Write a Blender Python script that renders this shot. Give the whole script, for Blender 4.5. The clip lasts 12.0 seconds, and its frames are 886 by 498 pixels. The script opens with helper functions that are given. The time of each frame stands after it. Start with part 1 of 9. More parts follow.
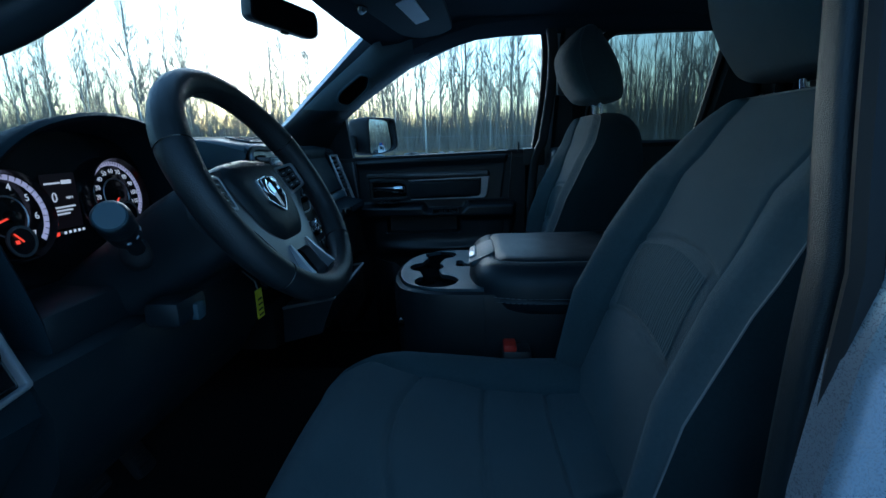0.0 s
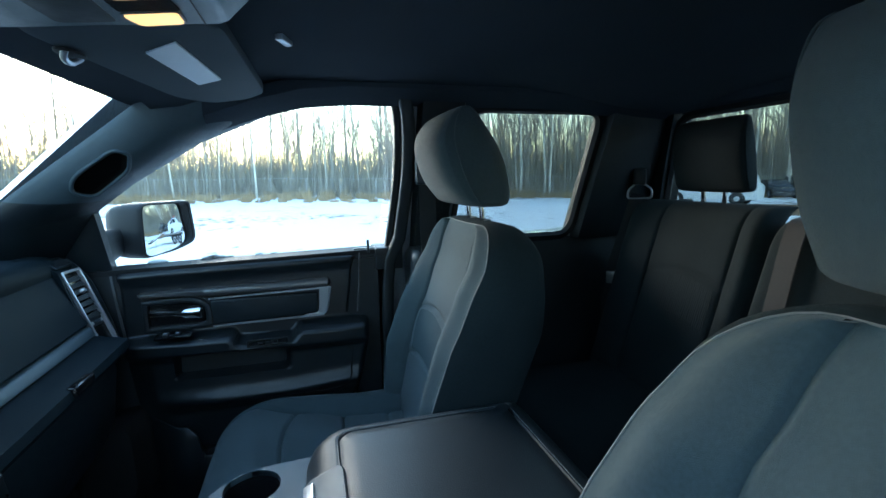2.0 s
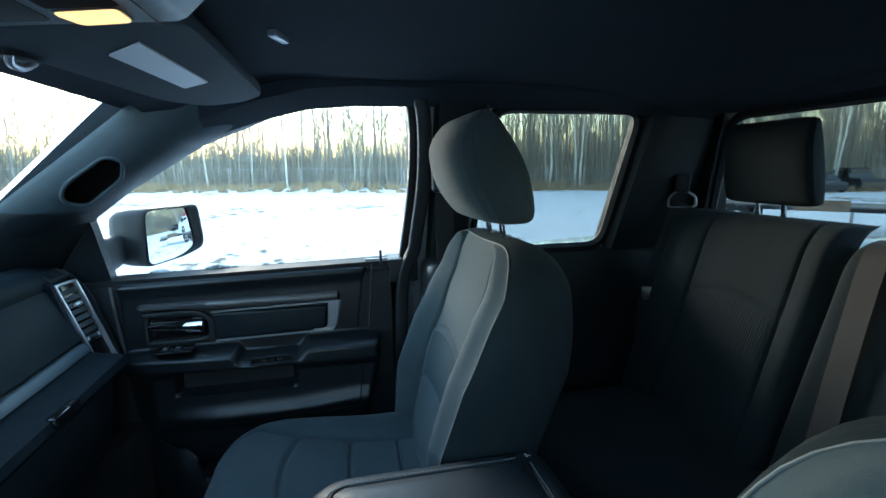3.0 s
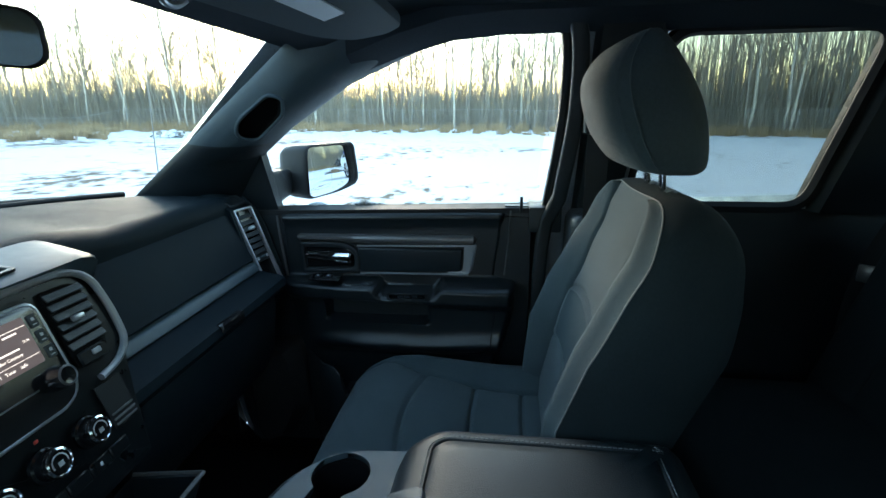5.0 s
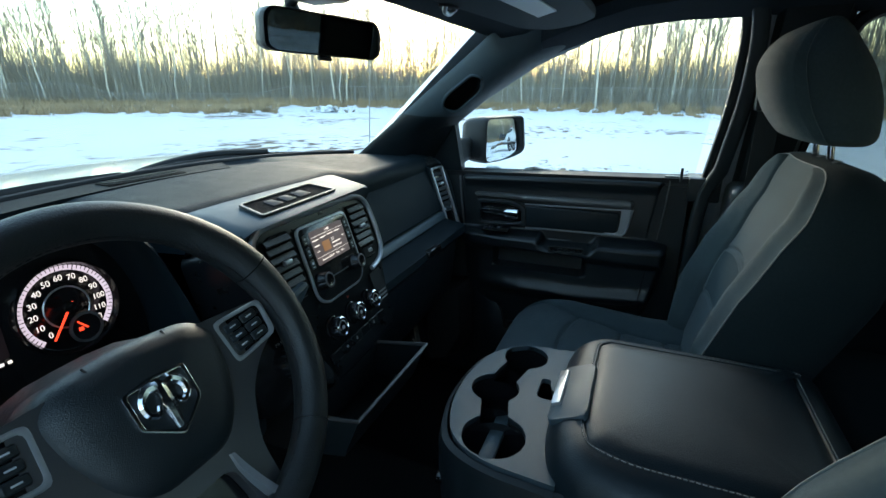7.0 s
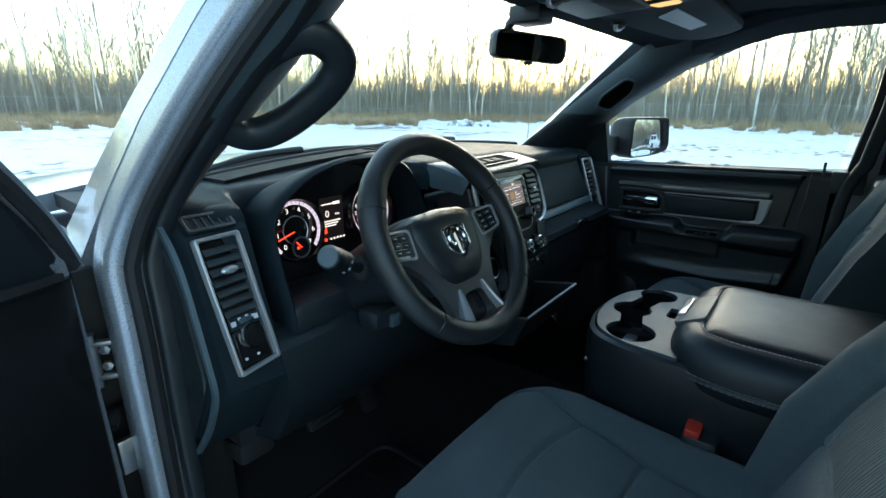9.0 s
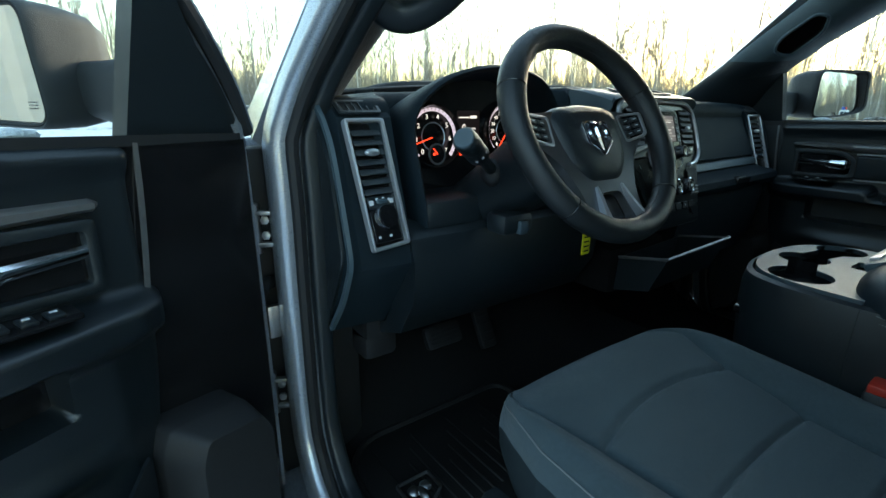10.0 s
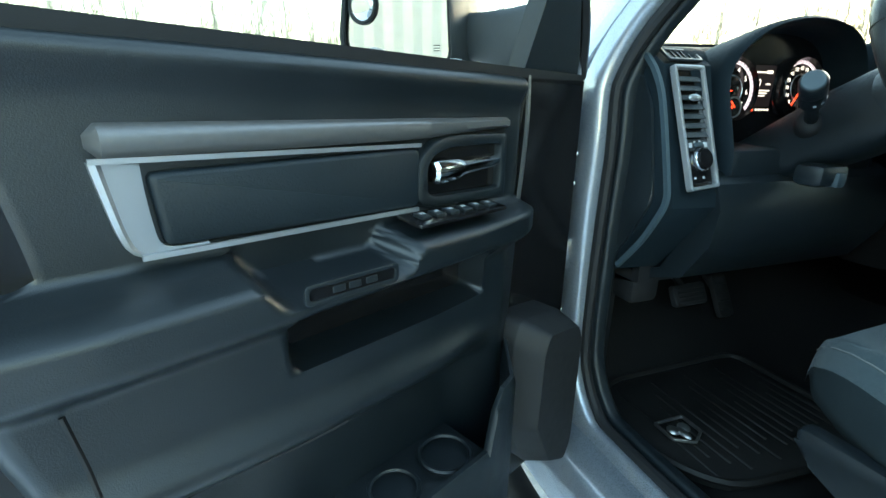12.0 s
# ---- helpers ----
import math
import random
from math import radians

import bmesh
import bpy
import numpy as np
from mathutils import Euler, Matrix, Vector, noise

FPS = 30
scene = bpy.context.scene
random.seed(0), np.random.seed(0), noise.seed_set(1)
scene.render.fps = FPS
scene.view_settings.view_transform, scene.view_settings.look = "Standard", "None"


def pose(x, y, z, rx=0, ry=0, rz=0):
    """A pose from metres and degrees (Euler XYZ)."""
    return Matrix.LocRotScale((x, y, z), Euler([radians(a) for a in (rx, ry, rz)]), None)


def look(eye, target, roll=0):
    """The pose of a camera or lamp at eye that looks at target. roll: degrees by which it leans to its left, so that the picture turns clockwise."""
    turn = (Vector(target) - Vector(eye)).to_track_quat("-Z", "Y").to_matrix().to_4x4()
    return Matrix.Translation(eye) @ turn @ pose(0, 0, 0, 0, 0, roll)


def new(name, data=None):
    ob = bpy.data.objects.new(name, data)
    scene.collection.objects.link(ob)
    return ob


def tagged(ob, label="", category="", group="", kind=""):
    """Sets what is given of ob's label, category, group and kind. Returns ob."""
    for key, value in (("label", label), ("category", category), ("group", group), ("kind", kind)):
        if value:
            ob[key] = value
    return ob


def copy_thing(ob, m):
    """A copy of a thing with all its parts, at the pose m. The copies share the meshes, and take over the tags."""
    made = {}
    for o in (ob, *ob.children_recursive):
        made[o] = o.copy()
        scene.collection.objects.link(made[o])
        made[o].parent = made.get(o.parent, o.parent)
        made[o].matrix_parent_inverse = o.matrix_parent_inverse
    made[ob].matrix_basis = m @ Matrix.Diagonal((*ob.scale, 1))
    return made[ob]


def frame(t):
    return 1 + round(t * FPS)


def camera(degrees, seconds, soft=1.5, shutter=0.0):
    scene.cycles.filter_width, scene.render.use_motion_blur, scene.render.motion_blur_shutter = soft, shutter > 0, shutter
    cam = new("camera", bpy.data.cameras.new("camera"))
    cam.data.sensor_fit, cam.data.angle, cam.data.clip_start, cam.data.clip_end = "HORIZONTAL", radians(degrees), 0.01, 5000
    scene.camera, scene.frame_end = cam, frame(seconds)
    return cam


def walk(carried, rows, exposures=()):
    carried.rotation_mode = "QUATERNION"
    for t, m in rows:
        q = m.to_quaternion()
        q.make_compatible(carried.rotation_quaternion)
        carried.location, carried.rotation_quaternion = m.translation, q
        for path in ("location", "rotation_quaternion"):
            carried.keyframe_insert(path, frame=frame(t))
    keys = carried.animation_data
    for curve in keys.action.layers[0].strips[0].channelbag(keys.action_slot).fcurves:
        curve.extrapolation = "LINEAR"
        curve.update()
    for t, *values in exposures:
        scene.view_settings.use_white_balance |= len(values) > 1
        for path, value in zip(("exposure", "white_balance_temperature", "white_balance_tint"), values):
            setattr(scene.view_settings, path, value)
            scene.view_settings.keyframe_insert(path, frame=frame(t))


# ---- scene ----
cam = camera(86.5, 12.0)
METRES, EYE, TILT, LEAN, TURN = 2.2, 1.44, -13.0, 1.8, -86.6
ROWS = [
    (0.0, 0.0, 0.0, 0.0, -0.0, 0.0, -0.0),
    (0.5, -0.0084, 0.0768, 0.0195, -5.42, 0.65, 1.13),
    (1.0, -0.012, 0.1363, 0.0391, -10.82, 1.25, 2.26),
    (1.5, 0.0059, 0.1843, 0.0862, -15.86, 2.82, 3.17),
    (2.0, 0.021, 0.2162, 0.127, -19.07, 4.25, 3.71),
    (2.5, 0.0354, 0.2357, 0.1528, -18.49, 4.15, 3.44),
    (4.5, 0.075, 0.306, 0.1618, -1.06, -1.99, -0.89),
    (5.0, 0.0763, 0.2906, 0.1618, 3.2, -3.38, -1.95),
    (5.5, 0.0647, 0.2672, 0.1606, 6.73, -4.6, -2.82),
    (6.0, 0.0525, 0.2313, 0.1532, 10.28, -5.65, -3.74),
    (6.5, 0.0444, 0.1947, 0.1385, 14.34, -6.32, -4.64),
    (7.0, 0.0438, 0.1704, 0.1323, 18.58, -6.84, -5.62),
    (9.0, 0.0728, 0.0045, 0.0721, 33.74, -7.0, -8.8),
    (9.5, 0.0883, -0.0042, 0.0321, 40.98, -7.9, -10.2),
    (10.0, 0.0835, 0.0077, -0.0061, 49.68, -9.83, -11.49),
    (10.5, 0.0591, -0.0195, -0.0299, 57.88, -12.61, -12.62),
    (11.0, 0.064, -0.0731, -0.0525, 64.34, -15.06, -13.43),
    (11.5, 0.0763, -0.1376, -0.0749, 68.22, -16.36, -13.75),
    (12.0, 0.0532, -0.134, -0.0744, 65.77, -14.59, -13.54),
]
EXPOSURES = [(0, 2.1, 5200, 2), (0.5, 2.95, 5300, 3), (1, 3.35, 5900, 4), (2.5, 4.2, 7000, 9), (5.5, 3.7, 7900, 8), (7, 3.4, 7800, 7), (9.5, 3.52, 8200, 7), (10.5, 3.3, 8700, 3), (11, 3.95, 8600, 3), (11.5, 4.35, 8900, 3), (12, 4.2, 9200, 3)]
walk(cam, [(t, pose(-1.131, 0, EYE, TILT, LEAN, TURN) @ pose(METRES * x, METRES * y, METRES * z, 90 + pitch, roll, yaw)) for t, x, y, z, yaw, pitch, roll in ROWS], EXPOSURES)

# ---- world, sky and light ----
SUN_UP, SUN_TURN = radians(6.0), radians(66.0)
world = bpy.data.worlds.new("dusk_sky")
scene.world = world
world.use_nodes = True
wn = world.node_tree.nodes
sky = wn.new("ShaderNodeTexSky")
sky.sky_type = "NISHITA"
sky.sun_disc = False
sky.sun_elevation = SUN_UP
sky.sun_rotation = SUN_TURN
sky.air_density, sky.dust_density, sky.ozone_density = 1.0, 0.3, 2.2
wn["Background"].inputs["Strength"].default_value = 0.15
world.node_tree.links.new(sky.outputs[0], wn["Background"].inputs["Color"])
sun = new("low_sun", bpy.data.lights.new("low_sun", "SUN"))
sun.data.energy, sun.data.angle, sun.data.color = 0.5, radians(40), (1.0, 0.96, 0.92)
sun.matrix_world = look((0, 0, 0), (-math.sin(SUN_TURN), -math.cos(SUN_TURN), -math.tan(SUN_UP)))

# ---- shape helpers ----
def link(name, bm, mat, parent=None, label="", angle=38, flat=False):
    """One mesh object out of a bmesh; under a parent it keeps its place in the world."""
    bmesh.ops.recalc_face_normals(bm, faces=bm.faces)
    me = bpy.data.meshes.new(name)
    bm.to_mesh(me)
    bm.free()
    me.materials.append(mat)
    if not flat:
        me.shade_smooth()
        me.set_sharp_from_angle(angle=radians(angle))
    ob = new(name, me)
    if parent:
        ob.parent = parent
        ob.matrix_parent_inverse = BASE.get(parent.name, Matrix()).inverted()
    if label:
        ob["label"] = label
    return ob


BASE = {}


def part(name, bm, mat, parent, label="", angle=38, flat=False):
    return link(name, bm, mat, parent, label, angle, flat)


def root(name, at, label, category, group="", kind=""):
    ob = new(name)
    ob.empty_display_size = 0.05
    ob.location = at
    BASE[ob.name] = Matrix.Translation(at)
    return tagged(ob, label, category, group, kind)


def thing(name, bm, mat, label, category, group="", kind="", angle=38, flat=False):
    return tagged(link(name, bm, mat, None, "", angle, flat), label, category, group, kind)


def B():
    return bmesh.new()


def merge(bm, tmp, m=None):
    if m is not None:
        tmp.transform(m)
    me = bpy.data.meshes.new("tmp")
    tmp.to_mesh(me)
    tmp.free()
    bm.from_mesh(me)
    bpy.data.meshes.remove(me)
    return bm


def rbox(bm, lo, hi, r=0.004, seg=2, m=None):
    """A box between two corners with rounded edges."""
    t = bmesh.new()
    bmesh.ops.create_cube(t, size=1.0)
    c = [(a + b) / 2 for a, b in zip(lo, hi)]
    s = [abs(b - a) for a, b in zip(lo, hi)]
    t.transform(Matrix.Translation(c) @ Matrix.Diagonal((*s, 1)))
    if r > 0:
        bmesh.ops.bevel(t, geom=t.edges[:] + t.verts[:], offset=min(r, 0.49 * min(s)), segments=seg, affect="EDGES", profile=0.5)
    return merge(bm, t, m)


def rpoly(pts, r, n=4):
    """A polygon with rounded corners; r one radius or one for each corner."""
    out, k = [], len(pts)
    rr = r if isinstance(r, (list, tuple)) else [r] * k
    for i in range(k):
        p, a, b = Vector(pts[i]), Vector(pts[i - 1]), Vector(pts[(i + 1) % k])
        d1, d2 = (a - p), (b - p)
        cut = min(rr[i], 0.49 * d1.length, 0.49 * d2.length)
        if cut < 1e-5:
            out.append(p)
            continue
        q1, q2 = p + d1.normalized() * cut, p + d2.normalized() * cut
        for j in range(n + 1):
            s = j / n
            out.append(q1 * (1 - s) ** 2 + p * 2 * s * (1 - s) + q2 * s * s)
    return out


def inset(pts, d):
    """A closed outline moved inwards by d (counter-clockwise outlines)."""
    n, out = len(pts), []
    for i in range(n):
        t = (Vector(pts[(i + 1) % n][:2]) - Vector(pts[i - 1][:2])).normalized()
        out.append(Vector((pts[i][0] - t.y * d, pts[i][1] + t.x * d)))
    return out


def rrect(w, h, r, n=4, cx=0.0, cy=0.0):
    x, y = w / 2, h / 2
    return rpoly([(cx - x, cy - y), (cx + x, cy - y), (cx + x, cy + y), (cx - x, cy + y)], r, n)


def ell(rx, ry, n=28, cx=0.0, cy=0.0, p=2.0):
    out = []
    for i in range(n):
        a = 2 * math.pi * i / n
        c, s = math.cos(a), math.sin(a)
        out.append(Vector((cx + rx * math.copysign(abs(c) ** (2 / p), c), cy + ry * math.copysign(abs(s) ** (2 / p), s))))
    return out


def prism(bm, pts, m, depth, bevel=0.0, seg=2):
    """A flat outline pushed along its local z from 0 to depth, its far rim rounded."""
    t = bmesh.new()
    bot = [t.verts.new((p[0], p[1], 0)) for p in pts]
    top = [t.verts.new((p[0], p[1], depth)) for p in pts]
    n = len(pts)
    for i in range(n):
        t.faces.new((bot[i], bot[(i + 1) % n], top[(i + 1) % n], top[i]))
    f = t.faces.new(top)
    t.faces.new(bot[::-1])
    if bevel > 0:
        bmesh.ops.bevel(t, geom=list(f.edges), offset=bevel, segments=seg, affect="EDGES", profile=0.5)
    return merge(bm, t, m)


def ringprism(bm, outer, inner, m, depth, bevel=0.0, seg=2):
    """A frame between two outlines of as many points, pushed along local z."""
    t = bmesh.new()
    n = len(outer)
    rows = [[t.verts.new((p[0], p[1], z)) for p in o] for o, z in ((outer, 0), (outer, depth), (inner, depth), (inner, 0))]
    rim = []
    for k in range(4):
        a, b = rows[k], rows[(k + 1) % 4]
        for i in range(n):
            t.faces.new((a[i], a[(i + 1) % n], b[(i + 1) % n], b[i]))
    if bevel > 0:
        keep = set(rows[1]) | set(rows[2])
        rim = [e for e in t.edges if e.verts[0] in keep and e.verts[1] in keep and (e.verts[0] in rows[1]) == (e.verts[1] in rows[1])]
        bmesh.ops.bevel(t, geom=rim, offset=bevel, segments=seg, affect="EDGES", profile=0.5)
    return merge(bm, t, m)


def loft(bm, rings, cap=True, closed=True, loop=False):
    """Skin over rings of as many points."""
    vs = [[bm.verts.new(p) for p in ring] for ring in rings]
    n = len(vs[0])
    ks = range(len(vs)) if loop else range(len(vs) - 1)
    for k in ks:
        a, b = vs[k], vs[(k + 1) % len(vs)]
        for i in range(n if closed else n - 1):
            j = (i + 1) % n
            bm.faces.new((a[i], a[j], b[j], b[i]))
    if cap and closed and not loop:
        bm.faces.new(vs[0][::-1])
        bm.faces.new(vs[-1])
    return vs


def sheet(bm, fn, nu, nv, thick=0.0, down=(0, 0, -1)):
    """A surface fn(u, v) over the unit square, made solid by thick along down."""
    g = [[Vector(fn(i / nu, j / nv)) for j in range(nv + 1)] for i in range(nu + 1)]
    top = [[bm.verts.new(p) for p in row] for row in g]
    for i in range(nu):
        for j in range(nv):
            bm.faces.new((top[i][j], top[i + 1][j], top[i + 1][j + 1], top[i][j + 1]))
    if thick:
        d = Vector(down) * thick
        bot = [[bm.verts.new(p + d) for p in row] for row in g]
        for i in range(nu):
            for j in range(nv):
                bm.faces.new((bot[i][j], bot[i][j + 1], bot[i + 1][j + 1], bot[i + 1][j]))
        rim = [(i, 0) for i in range(nu)] + [(nu, j) for j in range(nv)] + [(i, nv) for i in range(nu, 0, -1)] + [(0, j) for j in range(nv, 0, -1)]
        for k in range(len(rim)):
            (a, b), (c, d2) = rim[k], rim[(k + 1) % len(rim)]
            bm.faces.new((top[a][b], bot[a][b], bot[c][d2], top[c][d2]))


def smooth_path(pts, n=6, closed=False):
    """Catmull-Rom through the points, n steps to a piece."""
    P = [Vector(p) for p in pts]
    k = len(P)
    out = []
    for i in range(k if closed else k - 1):
        if closed:
            a, b, c, d = P[i - 1], P[i], P[(i + 1) % k], P[(i + 2) % k]
        else:
            a, b, c, d = P[max(i - 1, 0)], P[i], P[i + 1], P[min(i + 2, k - 1)]
        for j in range(n):
            t = j / n
            out.append(0.5 * ((2 * b) + (c - a) * t + (2 * a - 5 * b + 4 * c - d) * t * t + (3 * b - a - 3 * c + d) * t ** 3))
    if not closed:
        out.append(P[-1])
    return out


def sweep(bm, path, profile, closed=False, up=(0, 0, 1), cap=True, scale=None):
    """A profile (side, up) carried along a path; up keeps it from twisting."""
    P = [Vector(p) for p in path]
    k = len(P)
    rings = []
    for i in range(k):
        a = P[i - 1] if (closed or i > 0) else P[i]
        b = P[(i + 1) % k] if (closed or i < k - 1) else P[i]
        t = (b - a).normalized()
        u = Vector(up[i] if isinstance(up, list) else up)
        s = t.cross(u)
        s = s.normalized() if s.length > 1e-6 else Vector((1, 0, 0))
        w = s.cross(t).normalized()
        f = scale[i] if scale else 1.0
        rings.append([P[i] + s * (q[0] * f) + w * (q[1] * f) for q in profile])
    loft(bm, rings, cap=cap, loop=closed)


def tube(bm, path, r, n=8, closed=False, cap=True):
    """A round rod along a path; r one radius or one for each point."""
    P = [Vector(p) for p in path]
    k = len(P)
    rr = r if isinstance(r, (list, tuple)) else [r] * k
    rings, w = [], None
    for i in range(k):
        a = P[i - 1] if (closed or i > 0) else P[i]
        b = P[(i + 1) % k] if (closed or i < k - 1) else P[i]
        t = (b - a).normalized()
        if w is None:
            w = t.orthogonal().normalized()
        w = (w - t * w.dot(t)).normalized()
        s = t.cross(w)
        rings.append([P[i] + (w * math.cos(2 * math.pi * j / n) + s * math.sin(2 * math.pi * j / n)) * rr[i] for j in range(n)])
    if closed:
        k0, k1 = rings[0][0], rings[-1]
        shift = min(range(n), key=lambda j: (k1[j] - k0).length)
        if shift:
            vs = [[bm.verts.new(p) for p in ring] for ring in rings]
            for i in range(k):
                a, b = vs[i], vs[(i + 1) % k]
                o = shift if i == k - 1 else 0
                for j in range(n):
                    bm.faces.new((a[(j + o) % n], a[(j + 1 + o) % n], b[(j + 1) % n], b[j]))
            return
    loft(bm, rings, cap=cap, loop=closed)


def lathe(bm, prof, m, n=24, cap=True):
    """A turned body out of (radius, height) pairs round local z."""
    rings = [[m @ Vector((r * math.cos(2 * math.pi * i / n), r * math.sin(2 * math.pi * i / n), h)) for i in range(n)] for r, h in prof]
    loft(bm, rings, cap=cap)


def plane(o, x, y):
    """A local frame: origin, direction of local x and, made square to it, of local y."""
    x = Vector(x).normalized()
    y = Vector(y)
    y = (y - x * y.dot(x)).normalized()
    z = x.cross(y)
    m = Matrix((x, y, z)).transposed().to_4x4()
    m.translation = Vector(o)
    return m


def mix(a, b, t):
    return a + (b - a) * t


def sstep(a, b, x):
    t = min(1, max(0, (x - a) / (b - a)))
    return t * t * (3 - 2 * t)


def interp(table, x):
    """Smooth value at x in rows of (x, value)."""
    if x <= table[0][0]:
        return table[0][1]
    for (a, p), (b, q) in zip(table, table[1:]):
        if x <= b:
            return p + (q - p) * (x - a) / (b - a)
    return table[-1][1]


def letters(name, text, m, size, mat, parent, deep=0.0006, align="CENTER"):
    """Raised lettering in the built-in font, as a mesh; its local plane is m."""
    cu = bpy.data.curves.new("letters", "FONT")
    cu.body, cu.size, cu.extrude, cu.align_x, cu.align_y = text, size, deep, align, "CENTER"
    tmp = bpy.data.objects.new("letters", cu)
    scene.collection.objects.link(tmp)
    me = bpy.data.meshes.new_from_object(tmp.evaluated_get(bpy.context.evaluated_depsgraph_get()))
    bpy.data.objects.remove(tmp)
    bpy.data.curves.remove(cu)
    me.transform(m)
    me.materials.clear()
    me.materials.append(mat)
    ob = new(name, me)
    ob.parent = parent
    ob.matrix_parent_inverse = BASE.get(parent.name, Matrix()).inverted()
    return ob

# ---- materials ----
def material(name, color, rough=0.5, metal=0.0, spec=0.5, vary=0.15, scale=30.0, bump=0.0, bump_scale=400.0, coat=0.0, big=3.0, rough_vary=0.1, sheen=0.0):
    """Painted, moulded or woven surface: colour that varies at two scales, grain and fine relief."""
    m = bpy.data.materials.new(name)
    m.use_nodes = True
    nt = m.node_tree
    p = nt.nodes["Principled BSDF"]
    tc = nt.nodes.new("ShaderNodeTexCoord")
    n1, n2 = nt.nodes.new("ShaderNodeTexNoise"), nt.nodes.new("ShaderNodeTexNoise")
    n1.inputs["Scale"].default_value, n2.inputs["Scale"].default_value = scale, big
    n1.inputs["Detail"].default_value = 6
    for n in (n1, n2):
        nt.links.new(tc.outputs["Object"], n.inputs["Vector"])
    add = nt.nodes.new("ShaderNodeMath")
    add.operation = "ADD"
    nt.links.new(n1.outputs[0], add.inputs[0])
    nt.links.new(n2.outputs[0], add.inputs[1])
    ramp = nt.nodes.new("ShaderNodeMapRange")
    ramp.inputs[1].default_value, ramp.inputs[2].default_value = 0.6, 1.4
    ramp.inputs[3].default_value, ramp.inputs[4].default_value = 1 - vary, 1 + vary
    nt.links.new(add.outputs[0], ramp.inputs[0])
    mul = nt.nodes.new("ShaderNodeVectorMath")
    mul.operation = "SCALE"
    mul.inputs[0].default_value = color
    nt.links.new(ramp.outputs[0], mul.inputs["Scale"])
    nt.links.new(mul.outputs[0], p.inputs["Base Color"])
    rr = nt.nodes.new("ShaderNodeMapRange")
    rr.inputs[3].default_value, rr.inputs[4].default_value = max(0.02, rough - rough_vary), min(1, rough + rough_vary)
    nt.links.new(n1.outputs[0], rr.inputs[0])
    nt.links.new(rr.outputs[0], p.inputs["Roughness"])
    p.inputs["Metallic"].default_value = metal
    p.inputs["Specular IOR Level"].default_value = spec
    p.inputs["Coat Weight"].default_value = coat
    if sheen:
        p.inputs["Sheen Weight"].default_value = sheen
        p.inputs["Sheen Roughness"].default_value = 0.5
    if bump:
        n3 = nt.nodes.new("ShaderNodeTexNoise")
        n3.inputs["Scale"].default_value = bump_scale
        n3.inputs["Detail"].default_value = 3
        nt.links.new(tc.outputs["Object"], n3.inputs["Vector"])
        b = nt.nodes.new("ShaderNodeBump")
        b.inputs["Strength"].default_value = bump
        b.inputs["Distance"].default_value = 0.002
        nt.links.new(n3.outputs[0], b.inputs["Height"])
        nt.links.new(b.outputs[0], p.inputs["Normal"])
    return m


def glow(name, color, strength):
    m = bpy.data.materials.new(name)
    m.use_nodes = True
    p = m.node_tree.nodes["Principled BSDF"]
    p.inputs["Base Color"].default_value = (*[c * 0.5 for c in color], 1)
    p.inputs["Emission Color"].default_value = (*color, 1)
    p.inputs["Emission Strength"].default_value = strength
    return m


def pane(name, tint, rough=0.0):
    """Clear or tinted window glass: straight through, with a thin gloss."""
    m = bpy.data.materials.new(name)
    m.use_nodes = True
    nt = m.node_tree
    nt.nodes.remove(nt.nodes["Principled BSDF"])
    tr, gl, lw, mx = (nt.nodes.new(k) for k in ("ShaderNodeBsdfTransparent", "ShaderNodeBsdfGlossy", "ShaderNodeLayerWeight", "ShaderNodeMixShader"))
    tr.inputs[0].default_value = (*tint, 1)
    gl.inputs["Roughness"].default_value = rough
    lw.inputs["Blend"].default_value = 0.5
    po, ma = nt.nodes.new("ShaderNodeMath"), nt.nodes.new("ShaderNodeMath")
    po.operation, ma.operation = "POWER", "MULTIPLY_ADD"
    po.inputs[1].default_value, ma.inputs[1].default_value, ma.inputs[2].default_value = 5.0, 0.55, 0.035
    nt.links.new(lw.outputs["Facing"], po.inputs[0])
    nt.links.new(po.outputs[0], ma.inputs[0])
    nt.links.new(ma.outputs[0], mx.inputs[0])
    nt.links.new(tr.outputs[0], mx.inputs[1])
    nt.links.new(gl.outputs[0], mx.inputs[2])
    nt.links.new(mx.outputs[0], nt.nodes["Material Output"].inputs[0])
    return m


def ribbed(name, colour):
    """Cloth with upright wavy ribs about 7 mm apart."""
    m = material(name, colour, 0.92, vary=0.2, scale=220, spec=0.15)
    nt = m.node_tree
    tc, wv, ma, bp = (nt.nodes.new(k) for k in ("ShaderNodeTexCoord", "ShaderNodeTexWave", "ShaderNodeMapping", "ShaderNodeBump"))
    ma.inputs["Scale"].default_value = (1.0, 0.0, 0.22)
    wv.inputs["Scale"].default_value, wv.inputs["Distortion"].default_value, wv.inputs["Detail"].default_value, wv.inputs["Detail Scale"].default_value = 56.0, 6.0, 2.0, 1.6
    bp.inputs["Strength"].default_value, bp.inputs["Distance"].default_value = 0.7, 0.0018
    nt.links.new(tc.outputs["Object"], ma.inputs[0])
    nt.links.new(ma.outputs[0], wv.inputs[0])
    nt.links.new(wv.outputs["Fac"], bp.inputs["Height"])
    nt.links.new(bp.outputs[0], nt.nodes["Principled BSDF"].inputs["Normal"])
    return m


